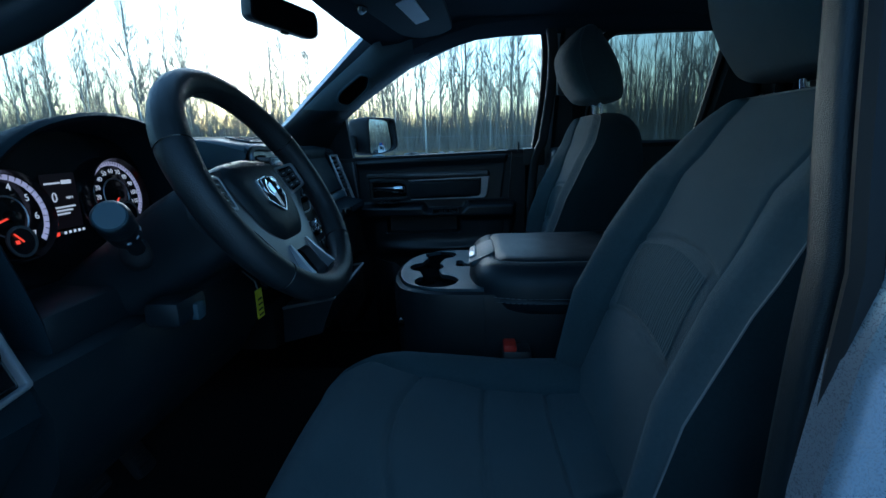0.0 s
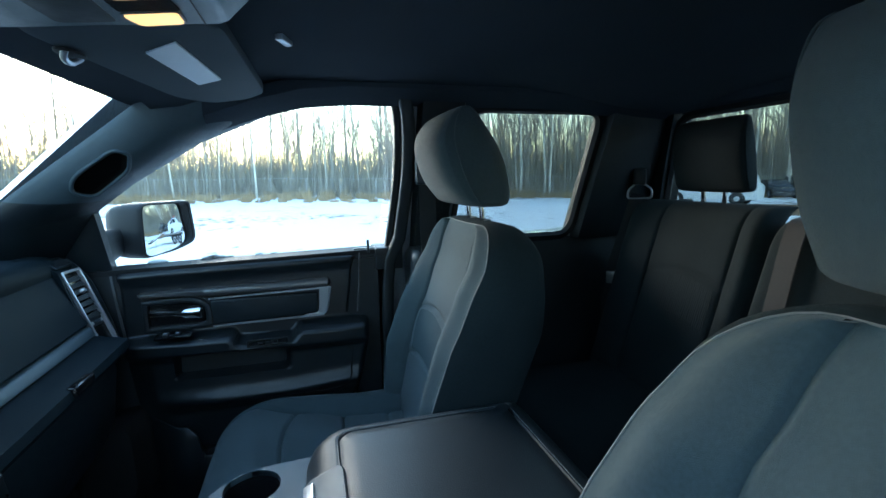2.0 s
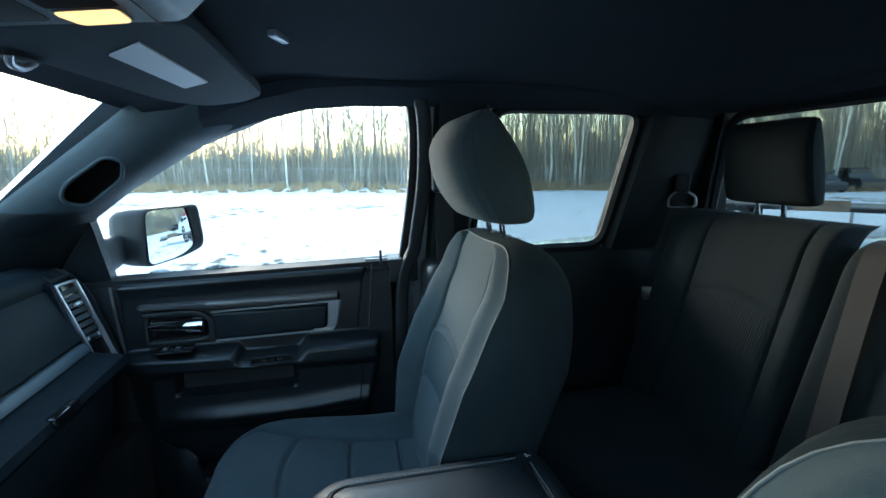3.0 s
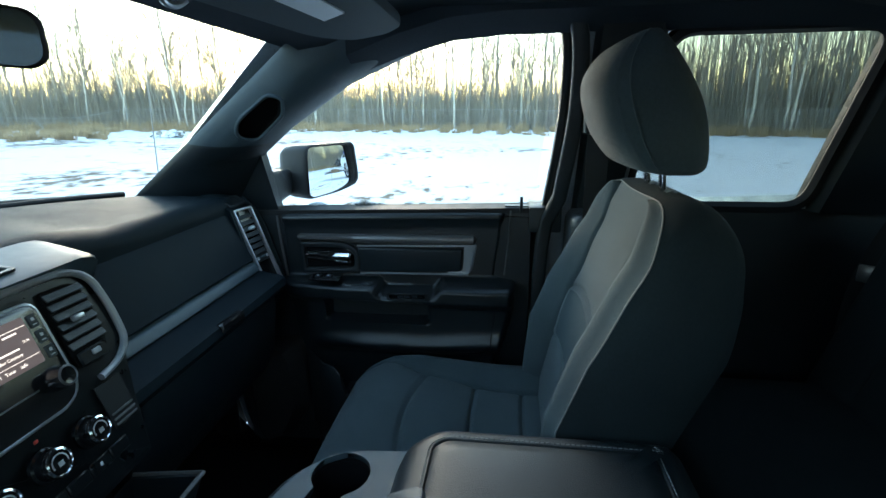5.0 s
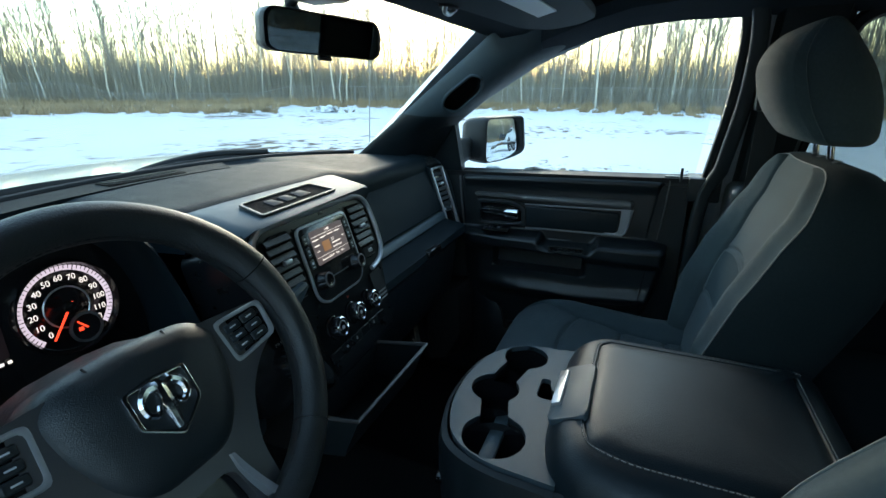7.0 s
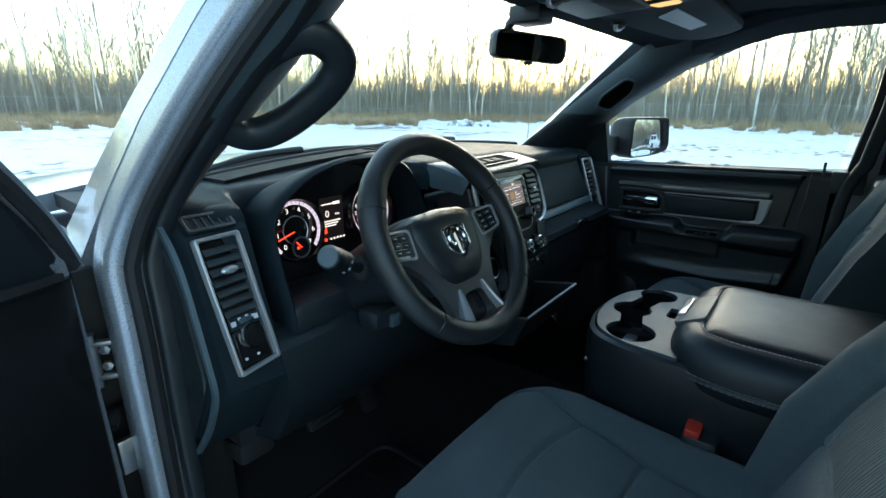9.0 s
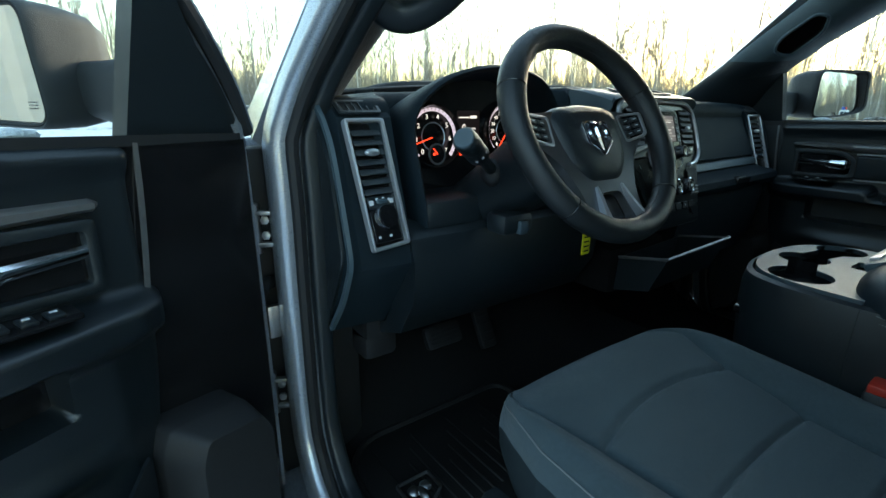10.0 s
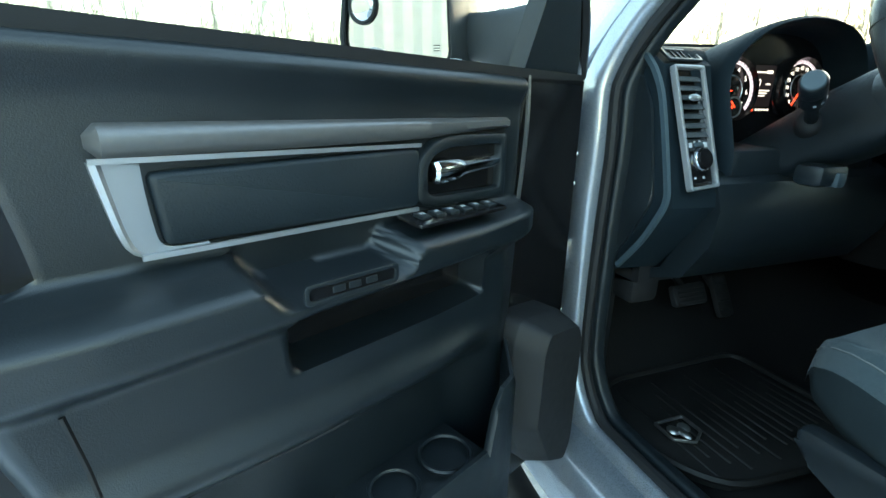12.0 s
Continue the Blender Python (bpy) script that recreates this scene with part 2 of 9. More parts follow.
PLASTIC = material("moulded_black_plastic", (0.0085, 0.0137, 0.0170), 0.37, vary=0.2, scale=60, bump=0.35, bump_scale=900, spec=0.55)
PAD = material("soft_dash_pad", (0.0085, 0.0160, 0.0210), 0.56, vary=0.2, scale=25, bump=0.4, bump_scale=700, spec=0.09)
DEMIST = material("matt_slate_plastic", (0.0052, 0.0088, 0.0112), 0.7, vary=0.15, scale=40, bump=0.3, bump_scale=800, spec=0.12)
DOORSKIN = material("grained_door_vinyl", (0.0066, 0.0112, 0.0143), 0.36, vary=0.18, scale=18, bump=0.18, bump_scale=760, spec=0.75)
GLOSSBLACK = material("gloss_black", (0.008, 0.008, 0.009), 0.16, vary=0.2, spec=0.5)
CLOTH = material("woven_seat_cloth", (0.056, 0.082, 0.092), 0.92, vary=0.18, scale=220, bump=0.6, bump_scale=1400, spec=0.15, big=8, sheen=0.15)
# seat cloth for the rear bench, darkened to stand for shade
CLOTHSHADED = material("shaded_seat_cloth", (0.0211, 0.0300, 0.0340), 0.92, vary=0.2, scale=220, bump=0.6, bump_scale=1400, spec=0.15, big=8)
CLOTHSIDE = material("plain_side_cloth", (0.0208, 0.0314, 0.0357), 0.92, vary=0.2, scale=220, bump=0.6, bump_scale=1400, spec=0.15, big=8)
CLOTHRIB = ribbed("ribbed_seat_cloth", (0.056, 0.082, 0.092))
# the same ribbed cloth with the rear bench's shade in its colour
CLOTHRIBSHADED = ribbed("shaded_ribbed_seat_cloth", (0.0240, 0.0333, 0.0378))
VINYL = material("smooth_black_vinyl", (0.0090, 0.0165, 0.0215), 0.43, vary=0.2, scale=20, bump=0.25, bump_scale=500, spec=0.42)
HEADLINER = material("dark_headliner_cloth", (0.040, 0.051, 0.062), 0.95, vary=0.15, scale=200, bump=0.4, bump_scale=900, spec=0.1)
CARPET = material("black_carpet", (0.0085, 0.0082, 0.0084), 0.95, vary=0.4, scale=300, bump=0.8, bump_scale=600, spec=0.1)
RUBBER = material("black_rubber", (0.013, 0.0135, 0.015), 0.6, vary=0.2, scale=60, spec=0.35)
MATRUBBER = material("rubber_floor_mat", (0.0072, 0.0066, 0.0065), 0.62, vary=0.45, scale=14, bump=0.3, bump_scale=500, spec=0.35)
PAINT = material("silver_blue_paint", (0.33, 0.36, 0.40), 0.28, metal=0.55, vary=0.025, scale=800, coat=0.6, spec=0.5, rough_vary=0.05)
SATIN = material("satin_silver_trim", (0.46, 0.47, 0.49), 0.30, metal=0.65, vary=0.02, scale=30, rough_vary=0.015)
SPOKE = material("dark_satin_spoke", (0.13, 0.13, 0.135), 0.30, metal=0.7, vary=0.03, scale=20, rough_vary=0.02)
SILVERGREY = material("grey_trim", (0.19, 0.185, 0.185), 0.36, metal=0.6, vary=0.1, scale=120)
STACKBLACK = material("satin_black_panel", (0.0048, 0.0069, 0.0084), 0.30, vary=0.15, scale=40, spec=0.35)
PILLARGREY = material("smoke_grey_pillar_trim", (0.050, 0.078, 0.092), 0.48, vary=0.1, scale=60, bump=0.3, bump_scale=900)
VISOR = material("dark_visor_cloth", (0.068, 0.086, 0.098), 0.8, vary=0.12, scale=160, bump=0.3, bump_scale=900, spec=0.2)
SHOULDER = material("pale_slate_plastic", (0.044, 0.068, 0.082), 0.46, vary=0.08, scale=60, spec=0.3)
DISPLAY = glow("dark_display", (0.03, 0.02, 0.025), 0.02)
TRAYGREY = material("slate_grey_plastic", (0.0448, 0.0725, 0.0882), 0.42, vary=0.12, scale=60, bump=0.3, bump_scale=900)
CHROME = material("chrome", (0.75, 0.76, 0.78), 0.1, metal=1.0, vary=0.04, scale=40, rough_vary=0.04)
STEEL = material("bare_steel", (0.42, 0.42, 0.42), 0.35, metal=1.0, vary=0.15, scale=60)
STITCH = material("pale_stitching", (0.19, 0.20, 0.20), 0.8, vary=0.1)
BELT = material("seat_belt_webbing", (0.016, 0.019, 0.022), 0.75, vary=0.15, scale=400, bump=0.4, bump_scale=900)
REDPLASTIC = material("red_buckle_plastic", (0.55, 0.035, 0.02), 0.4, vary=0.1)
YELLOWTAG = material("yellow_tag", (0.65, 0.58, 0.02), 0.5, vary=0.08)
WHITEPLASTIC = material("white_label", (0.74, 0.76, 0.80), 0.45, vary=0.05)
WHITEPAINT = material("white_print", (0.6, 0.6, 0.62), 0.6, vary=0.05)
MIRRORSHELL = material("textured_grey_mirror_shell", (0.040, 0.044, 0.048), 0.5, vary=0.15, scale=60, bump=0.4, bump_scale=1200, spec=0.5)
MIRROR = material("mirror_glass", (0.82, 0.85, 0.86), 0.02, metal=1.0, vary=0.01, rough_vary=0.01)
DIMMIRROR = material("dark_mirror_glass", (0.16, 0.18, 0.19), 0.02, metal=1.0, vary=0.01, rough_vary=0.01)
GLASS = pane("clear_window_glass", (0.86, 0.90, 0.88))
TINTED = pane("tinted_window_glass", (0.52, 0.54, 0.52))
LAMPWARM = glow("warm_dome_lamp", (1.0, 0.60, 0.27), 0.10)
GAUGEWHITE = glow("lit_gauge_ring", (0.78, 0.70, 0.95), 0.085)
GAUGETEXT = glow("lit_gauge_print", (0.95, 0.93, 1.0), 0.11)
NEEDLE = glow("red_needle", (1.0, 0.06, 0.03), 0.20)
SCREEN = glow("lit_screen", (0.12, 0.10, 0.115), 0.065)
SCREENTEXT = glow("screen_print", (0.95, 0.92, 0.95), 0.13)
SCREENART = glow("screen_art", (0.42, 0.22, 0.11), 0.06)

# ---- outside: lot, fence, woods ----
def snow_material():
    m = bpy.data.materials.new("trodden_snow")
    m.use_nodes = True
    nt = m.node_tree
    p = nt.nodes["Principled BSDF"]
    tc, mp = nt.nodes.new("ShaderNodeTexCoord"), nt.nodes.new("ShaderNodeMapping")
    mp.inputs["Scale"].default_value = (0.7, 1.0, 1.0)
    nt.links.new(tc.outputs["Object"], mp.inputs["Vector"])
    a, b, c = (nt.nodes.new("ShaderNodeTexNoise") for _ in range(3))
    for n, s, d in ((a, 0.16, 6), (b, 2.6, 10), (c, 30.0, 5)):
        n.inputs["Scale"].default_value, n.inputs["Detail"].default_value = s, d
        n.inputs["Roughness"].default_value = 0.65
        nt.links.new(mp.outputs[0], n.inputs["Vector"])
    mul = nt.nodes.new("ShaderNodeMath")
    mul.operation = "MULTIPLY"
    nt.links.new(a.outputs[0], mul.inputs[0])
    nt.links.new(b.outputs[0], mul.inputs[1])
    ramp = nt.nodes.new("ShaderNodeValToRGB")
    e = ramp.color_ramp.elements
    e[0].position, e[0].color = 0.165, (0.16, 0.13, 0.10, 1)
    e[1].position, e[1].color = 0.205, (0.80, 0.82, 0.86, 1)
    nt.links.new(mul.outputs[0], ramp.inputs[0])
    nt.links.new(ramp.outputs[0], p.inputs["Base Color"])
    p.inputs["Roughness"].default_value = 0.85
    p.inputs["Specular IOR Level"].default_value = 0.2
    bu = nt.nodes.new("ShaderNodeBump")
    bu.inputs["Strength"].default_value, bu.inputs["Distance"].default_value = 0.6, 0.05
    nt.links.new(c.outputs[0], bu.inputs["Height"])
    nt.links.new(bu.outputs[0], p.inputs["Normal"])
    return m


SNOW = snow_material()
BARK = material("pale_birch_bark", (0.62, 0.59, 0.53), 0.8, vary=0.35, scale=3.0, big=0.8)
GREYBARK = material("grey_aspen_bark", (0.32, 0.30, 0.265), 0.85, vary=0.4, scale=4.0)
TWIG = material("bare_twigs", (0.27, 0.24, 0.20), 0.85, vary=0.35, scale=2.0)
BRUSH = material("grey_green_brush", (0.33, 0.305, 0.25), 0.9, vary=0.45, scale=1.2, big=0.12)
DRYGRASS = material("dry_yellow_grass", (0.38, 0.275, 0.17), 0.9, vary=0.4, scale=1.5, big=0.2)
GALV = material("galvanised_wire", (0.36, 0.36, 0.35), 0.6, metal=0.2, vary=0.15)


def ground_z(x, y):
    """The lot rises gently ahead of the truck."""
    return 0.014 * max(-60.0, min(60.0, y))


bm = B()
xs = [-1500, -400, -120, -60, -30, -15, -8, -4, -2, 0, 2, 4, 8, 15, 30, 45, 60, 120, 400, 1500]
gv = [[bm.verts.new((x, y, ground_z(x, y))) for y in xs] for x in xs]
for i in range(len(xs) - 1):
    for j in range(len(xs) - 1):
        bm.faces.new((gv[i][j], gv[i + 1][j], gv[i + 1][j + 1], gv[i][j + 1]))
ground = thing("ground", bm, SNOW, "snow-covered gravel lot with bare brown patches", "ground", kind="structure")


# edge of the lot: a line round the truck, on the far side of which fence and woods stand
EDGE = [(-60, 46), (-30, 52), (0, 50), (14, 48), (27, 46), (36, 36), (43, 20), (43, 4), (38, -12), (34, -24), (27, -44), (15, -60), (-10, -72)]


def edge_at(s):
    """A point s metres along the lot's edge, and the way out of the lot."""
    for (ax, ay), (bx, by) in zip(EDGE, EDGE[1:]):
        d = math.hypot(bx - ax, by - ay)
        if s <= d or (bx, by) == EDGE[-1]:
            tx, ty = (bx - ax) / d, (by - ay) / d
            p = Vector((ax + tx * s, ay + ty * s, 0))
            return p, p.normalized(), Vector((tx, ty, 0))
        s -= d
    return None


EDGE_LENGTH = sum(math.hypot(b[0] - a[0], b[1] - a[1]) for a, b in zip(EDGE, EDGE[1:]))


def on_ground(p, dz=0.0):
    return Vector((p.x, p.y, ground_z(p.x, p.y) + dz))


# chain-link fence: leaning posts, a top rail that sags where it is broken, thin wire
fence = root("chain_link_fence", on_ground(edge_at(120)[0]), "sagging galvanised chain-link fence along the woods", "fence")
rng = random.Random(4)
tops = []
s = 52.0
while s < EDGE_LENGTH - 30:
    p, out, along = edge_at(s)
    p = on_ground(p + out * 2.2)
    broken = 88 < s < 106
    h = 1.75 + rng.uniform(-0.05, 0.05)
    lean = along * rng.uniform(-0.06, 0.06) + (along * rng.uniform(-0.9, -0.2) if broken else Vector())
    top = p + Vector((0, 0, h * (0.55 if broken else 1.0))) + lean
    bm = B()
    tube(bm, [p - Vector((0, 0, 0.1)), p * 0.5 + top * 0.5, top + Vector((0, 0, 0.03))], 0.035, n=6)
    part("post", bm, GALV, fence)
    tops.append(top)
    s += 3.0
for k, (a, b) in enumerate(zip(tops, tops[1:])):
    bm = B()
    mid = (a + b) / 2 - Vector((0, 0, rng.uniform(0, 0.06)))
    tube(bm, [a, mid, b], 0.024, n=5)
    part("rail", bm, GALV, fence)
bm = B()
for a, b in zip(tops, tops[1:]):
    ga, gb = on_ground(a), on_ground(b)
    n = 22
    for i in range(n):
        for sgn in (0, 1):
            u0, u1 = i / n, min(1, max(0, (i + (5 if sgn else -5)) / n))
            p0 = ga.lerp(gb, u0)
            p1 = a.lerp(b, u1)
            d = (b - a).normalized() * 0.0035
            bm.faces.new([bm.verts.new(q) for q in (p0 - d, p0 + d, p1 + d, p1 - d)])
tagged(part("wire_mesh", bm, GALV, fence, flat=True), kind="stuff")


# bare trees: one mesh for the trunk, one for limbs and twigs
def bare_tree(seed, height, girth, mat, spread, lean):
    rng = random.Random(seed)
    trunk, crown = B(), B()
    pts, x, y = [], 0.0, 0.0
    for i in range(9):
        t = i / 8
        pts.append(Vector((x, y, height * t)))
        x += rng.uniform(-0.10, 0.10) + lean * height / 60
        y += rng.uniform(-0.10, 0.10)
    rad = [girth * (1 - 0.88 * i / 8) for i in range(9)]
    tube(trunk, pts, [r * 0.58 for r in rad], n=6)

    def twig(p, d, length, r, depth):
        q = p + d * length * 0.5 + Vector((0, 0, length * 0.04))
        e = q + (d + Vector((rng.uniform(-.25, .25), rng.uniform(-.25, .25), rng.uniform(0, .3)))).normalized() * length * 0.5
        tube(crown, [p, q, e], [r, r * 0.7, r * 0.35], n=3 if depth else 4, cap=False)
        if depth < 2:
            for _ in range(5 if depth == 0 else 4):
                t = rng.uniform(0.25, 1.0)
                o = p.lerp(q, t * 2) if t < 0.5 else q.lerp(e, t * 2 - 1)
                nd = (d + Vector((rng.uniform(-1, 1), rng.uniform(-1, 1), rng.uniform(-0.1, 0.9))) * 0.75).normalized()
                twig(o, nd, length * rng.uniform(0.4, 0.7), r * 0.60, depth + 1)

    n = int(10 + height * 1.3)
    for k in range(n):
        t = mix(0.22, 0.97, (k + rng.random()) / n)
        f = t * 8
        i = min(7, int(f))
        o = pts[i].lerp(pts[i + 1], f - i)
        a = rng.uniform(0, 2 * math.pi)
        d = Vector((math.cos(a), math.sin(a), rng.uniform(0.9, 2.4))).normalized()
        twig(o, d, spread * (1.15 - 0.75 * t) * rng.uniform(0.6, 1.2), girth * (0.24 - 0.15 * t), 0)
    ob = root("birch_tree" if mat is BARK else "aspen_tree", (0, 0, 0), "", "tree", "bare trees behind the fence")
    part("trunk", trunk, mat, ob)
    part("crown", crown, TWIG, ob)
    return ob


MODELS = [
    (bare_tree(1, 11.0, 0.13, BARK, 1.5, 0.2), "slender leafless birch with pale bark in snow"),
    (bare_tree(2, 9.0, 0.10, BARK, 1.3, -0.6), "leaning leafless birch with pale bark"),
    (bare_tree(3, 13.0, 0.16, GREYBARK, 1.7, 0.0), "tall leafless aspen with grey bark"),
    (bare_tree(4, 8.0, 0.085, GREYBARK, 1.2, 0.5), "thin young leafless aspen with grey bark"),
    (bare_tree(5, 10.5, 0.12, BARK, 2.1, 0.1), "leafless birch with spreading limbs and pale bark"),
    (bare_tree(6, 6.0, 0.07, GREYBARK, 1.9, 0.2), "low bushy leafless tree with many twigs"),
]
for ob, label in MODELS:
    ob["label"] = label
rng = random.Random(11)
first = set()
s = 8.0
while s < EDGE_LENGTH - 2:
    p, out, along = edge_at(s)
    dense = 1.0 if s > 100 else 0.85
    for row in range(4):
        if rng.random() > dense * (0.75 if row else 0.55):
            continue
        q = on_ground(p + out * (4.0 + row * 5.5 + rng.uniform(-1.8, 1.8)) + along * rng.uniform(-1.4, 1.4))
        k = rng.choices(range(6), (5, 3, 3 if s > 118 else 1, 5, 3, 4))[0]
        ob, _ = MODELS[k]
        sc = rng.uniform(0.8, 1.30) * (1.35 if s > 135 else 1.25)
        m = Matrix.Translation(q) @ Matrix.Rotation(rng.uniform(0, 6.3), 4, "Z")
        if k in first:
            ob = copy_thing(ob, m)
        else:
            first.add(k)
            ob.matrix_basis = m
        ob.scale = (sc, sc, sc)
    s += 0.88

# undergrowth: countless thin stems and twigs in a deep belt, and tufts of dry grass before it
EDGE_KNOTS = np.array([[edge_at(k * 0.5)[0].x, edge_at(k * 0.5)[0].y, edge_at(k * 0.5)[1].x, edge_at(k * 0.5)[1].y] for k in range(int(EDGE_LENGTH * 2))])


def belt(name, seed, count, near, deep, tall, width, mat, label, bend=0.3, cluster=0.0, rise=0.0, start=0, stop=None):
    """Stems, each a bent blade of two pieces, strewn along the lot's edge; cluster gathers them into shrubs."""
    r = np.random.default_rng(seed)
    k = r.integers(start * 2, stop * 2 if stop else len(EDGE_KNOTS), count)
    d = near + deep * r.random(count) ** 1.25
    j = r.uniform(-0.3, 0.3, (count, 2))
    px, py = EDGE_KNOTS[k, 0] + EDGE_KNOTS[k, 2] * d + j[:, 0], EDGE_KNOTS[k, 1] + EDGE_KNOTS[k, 3] * d + j[:, 1]
    if cluster:
        cell = 1.6
        gx, gy = np.round(px / cell), np.round(py / cell)
        hx = np.sin(gx * 12.9898 + gy * 78.233 + seed) * 43758.5453
        hy = np.sin(gx * 39.346 + gy * 11.135 + seed) * 24634.6345
        px = px + (gx * cell + (hx - np.floor(hx) - 0.5) * cell - px) * cluster
        py = py + (gy * cell + (hy - np.floor(hy) - 0.5) * cell - py) * cluster
    wave = 0.70 + 0.20 * np.sin(px * 0.31 + 1.3 * np.sin(py * 0.17)) * np.cos(py * 0.27 + seed) + 0.16 * np.sin(px * 1.1 + py * 0.8)
    h = tall * np.clip(wave, 0.2, 1.2) * r.uniform(0.45, 1.1, count)
    pz = 0.014 * np.clip(py, -60, 60) + rise * r.random(count)
    a = r.uniform(0, 2 * np.pi, count)
    w = width * r.uniform(0.6, 1.3, count)
    dx, dy = np.cos(a) * w, np.sin(a) * w
    bx, by = r.uniform(-bend, bend, count) * h, r.uniform(-bend, bend, count) * h
    V = np.empty((count, 5, 3))
    V[:, 0] = np.stack([px - dx, py - dy, pz], 1)
    V[:, 1] = np.stack([px + dx, py + dy, pz], 1)
    V[:, 2] = np.stack([px + dx * 0.7 + bx * 0.35, py + dy * 0.7 + by * 0.35, pz + h * 0.55], 1)
    V[:, 3] = np.stack([px - dx * 0.7 + bx * 0.35, py - dy * 0.7 + by * 0.35, pz + h * 0.55], 1)
    V[:, 4] = np.stack([px + bx, py + by, pz + h], 1)
    base = np.arange(count)[:, None] * 5
    F = np.concatenate([base + np.array([0, 1, 2]), base + np.array([0, 2, 3]), base + np.array([3, 2, 4])], 1).reshape(-1, 3)
    me = bpy.data.meshes.new(name)
    me.from_pydata(V.reshape(-1, 3).tolist(), [], F.tolist())
    me.materials.append(mat)
    return tagged(new(name, me), label, "undergrowth", kind="stuff")


belt("brush_thicket", 3, 110000, 4.0, 24, 5.6, 0.010, BRUSH, "dense leafless grey-green brush under the trees", bend=0.85, cluster=0.55)
belt("far_woods", 13, 60000, 22.0, 45, 8.2, 0.030, BRUSH, "far belt of leafless grey woods behind the lot", bend=0.65)
belt("brush_twigs", 9, 120000, 4.5, 20, 3.0, 0.010, BRUSH, "tangled bare grey twigs in the woods", bend=0.9, rise=3.6)
belt("sapling_stand", 21, 14000, 3.6, 26, 11.0, 0.036, GREYBARK, "crowd of slender bare grey saplings", bend=0.10)
belt("dense_stand", 27, 6000, 5.0, 24, 17.0, 0.055, GREYBARK, "dense stand of tall bare trunks", bend=0.07, start=146)
belt("twig_tops", 23, 60000, 4.0, 24, 2.2, 0.007, TWIG, "fine bare twigs high among the trunks", bend=0.8, rise=8.5)
belt("brush_edge", 5, 22000, 2.8, 3.5, 2.4, 0.012, TWIG, "low bare twigs along the fence", bend=0.6, cluster=0.6)
belt("dry_grass", 7, 60000, -1.2, 5.2, 0.95, 0.016, DRYGRASS, "tall dry yellow-brown grass along the fence", bend=0.5, cluster=0.35)
belt("dry_grass_ahead", 31, 70000, -17.0, 17, 0.60, 0.020, DRYGRASS, "short dry brown grass over the far end of the lot", bend=0.7, cluster=0.5, stop=104)
belt("dry_grass_beside", 33, 14000, -6.5, 7, 0.40, 0.018, DRYGRASS, "short dry grass before the fence", bend=0.7, cluster=0.6, start=100, stop=150)

# ---- the truck's cab shell ----
def side_x(z):
    """Half width of the door openings at a height: the cab leans in above the belt line."""
    return 0.845 - 0.30 * max(0.0, z - 1.36)


OPENING = [(0.60, 0.60), (0.655, 0.75), (0.668, 1.0), (0.660, 1.28), (0.622, 1.42), (0.52, 1.55), (0.40, 1.665), (0.27, 1.76), (0.13, 1.82), (-0.03, 1.842),
           (-0.20, 1.842), (-0.272, 1.80), (-0.285, 1.62), (-0.258, 1.36), (-0.245, 1.0), (-0.25, 0.75), (-0.22, 0.64), (-0.12, 0.592), (0.45, 0.575)]


def opening_path(side, grow=0.0, dx=0.0, n=5):
    pts = smooth_path([(y, z, 0) for y, z in OPENING], n, closed=True)
    c = Vector((0.2, 1.2, 0))
    out = []
    for p in pts:
        d = (p - c).normalized()
        if side < 0:
            # the driver's doorway: a broad painted flange ahead and a raised sill
            p = Vector((p.x - 0.044 * sstep(1.50, 1.22, p.y) * sstep(0.30, 0.50, p.x), p.y + 0.098 * sstep(0.84, 0.60, p.y), 0))
        q = p + d * (grow + (0.030 * sstep(1.34, 1.42, p.y) if side > 0 else 0.0))
        out.append(Vector((side * (side_x(q.y) + dx), q.x, q.y)))
    return out


def pillar_profile(w, d):
    return [Vector(p) for p in rrect(w, d, min(w, d) * 0.3, 3)]


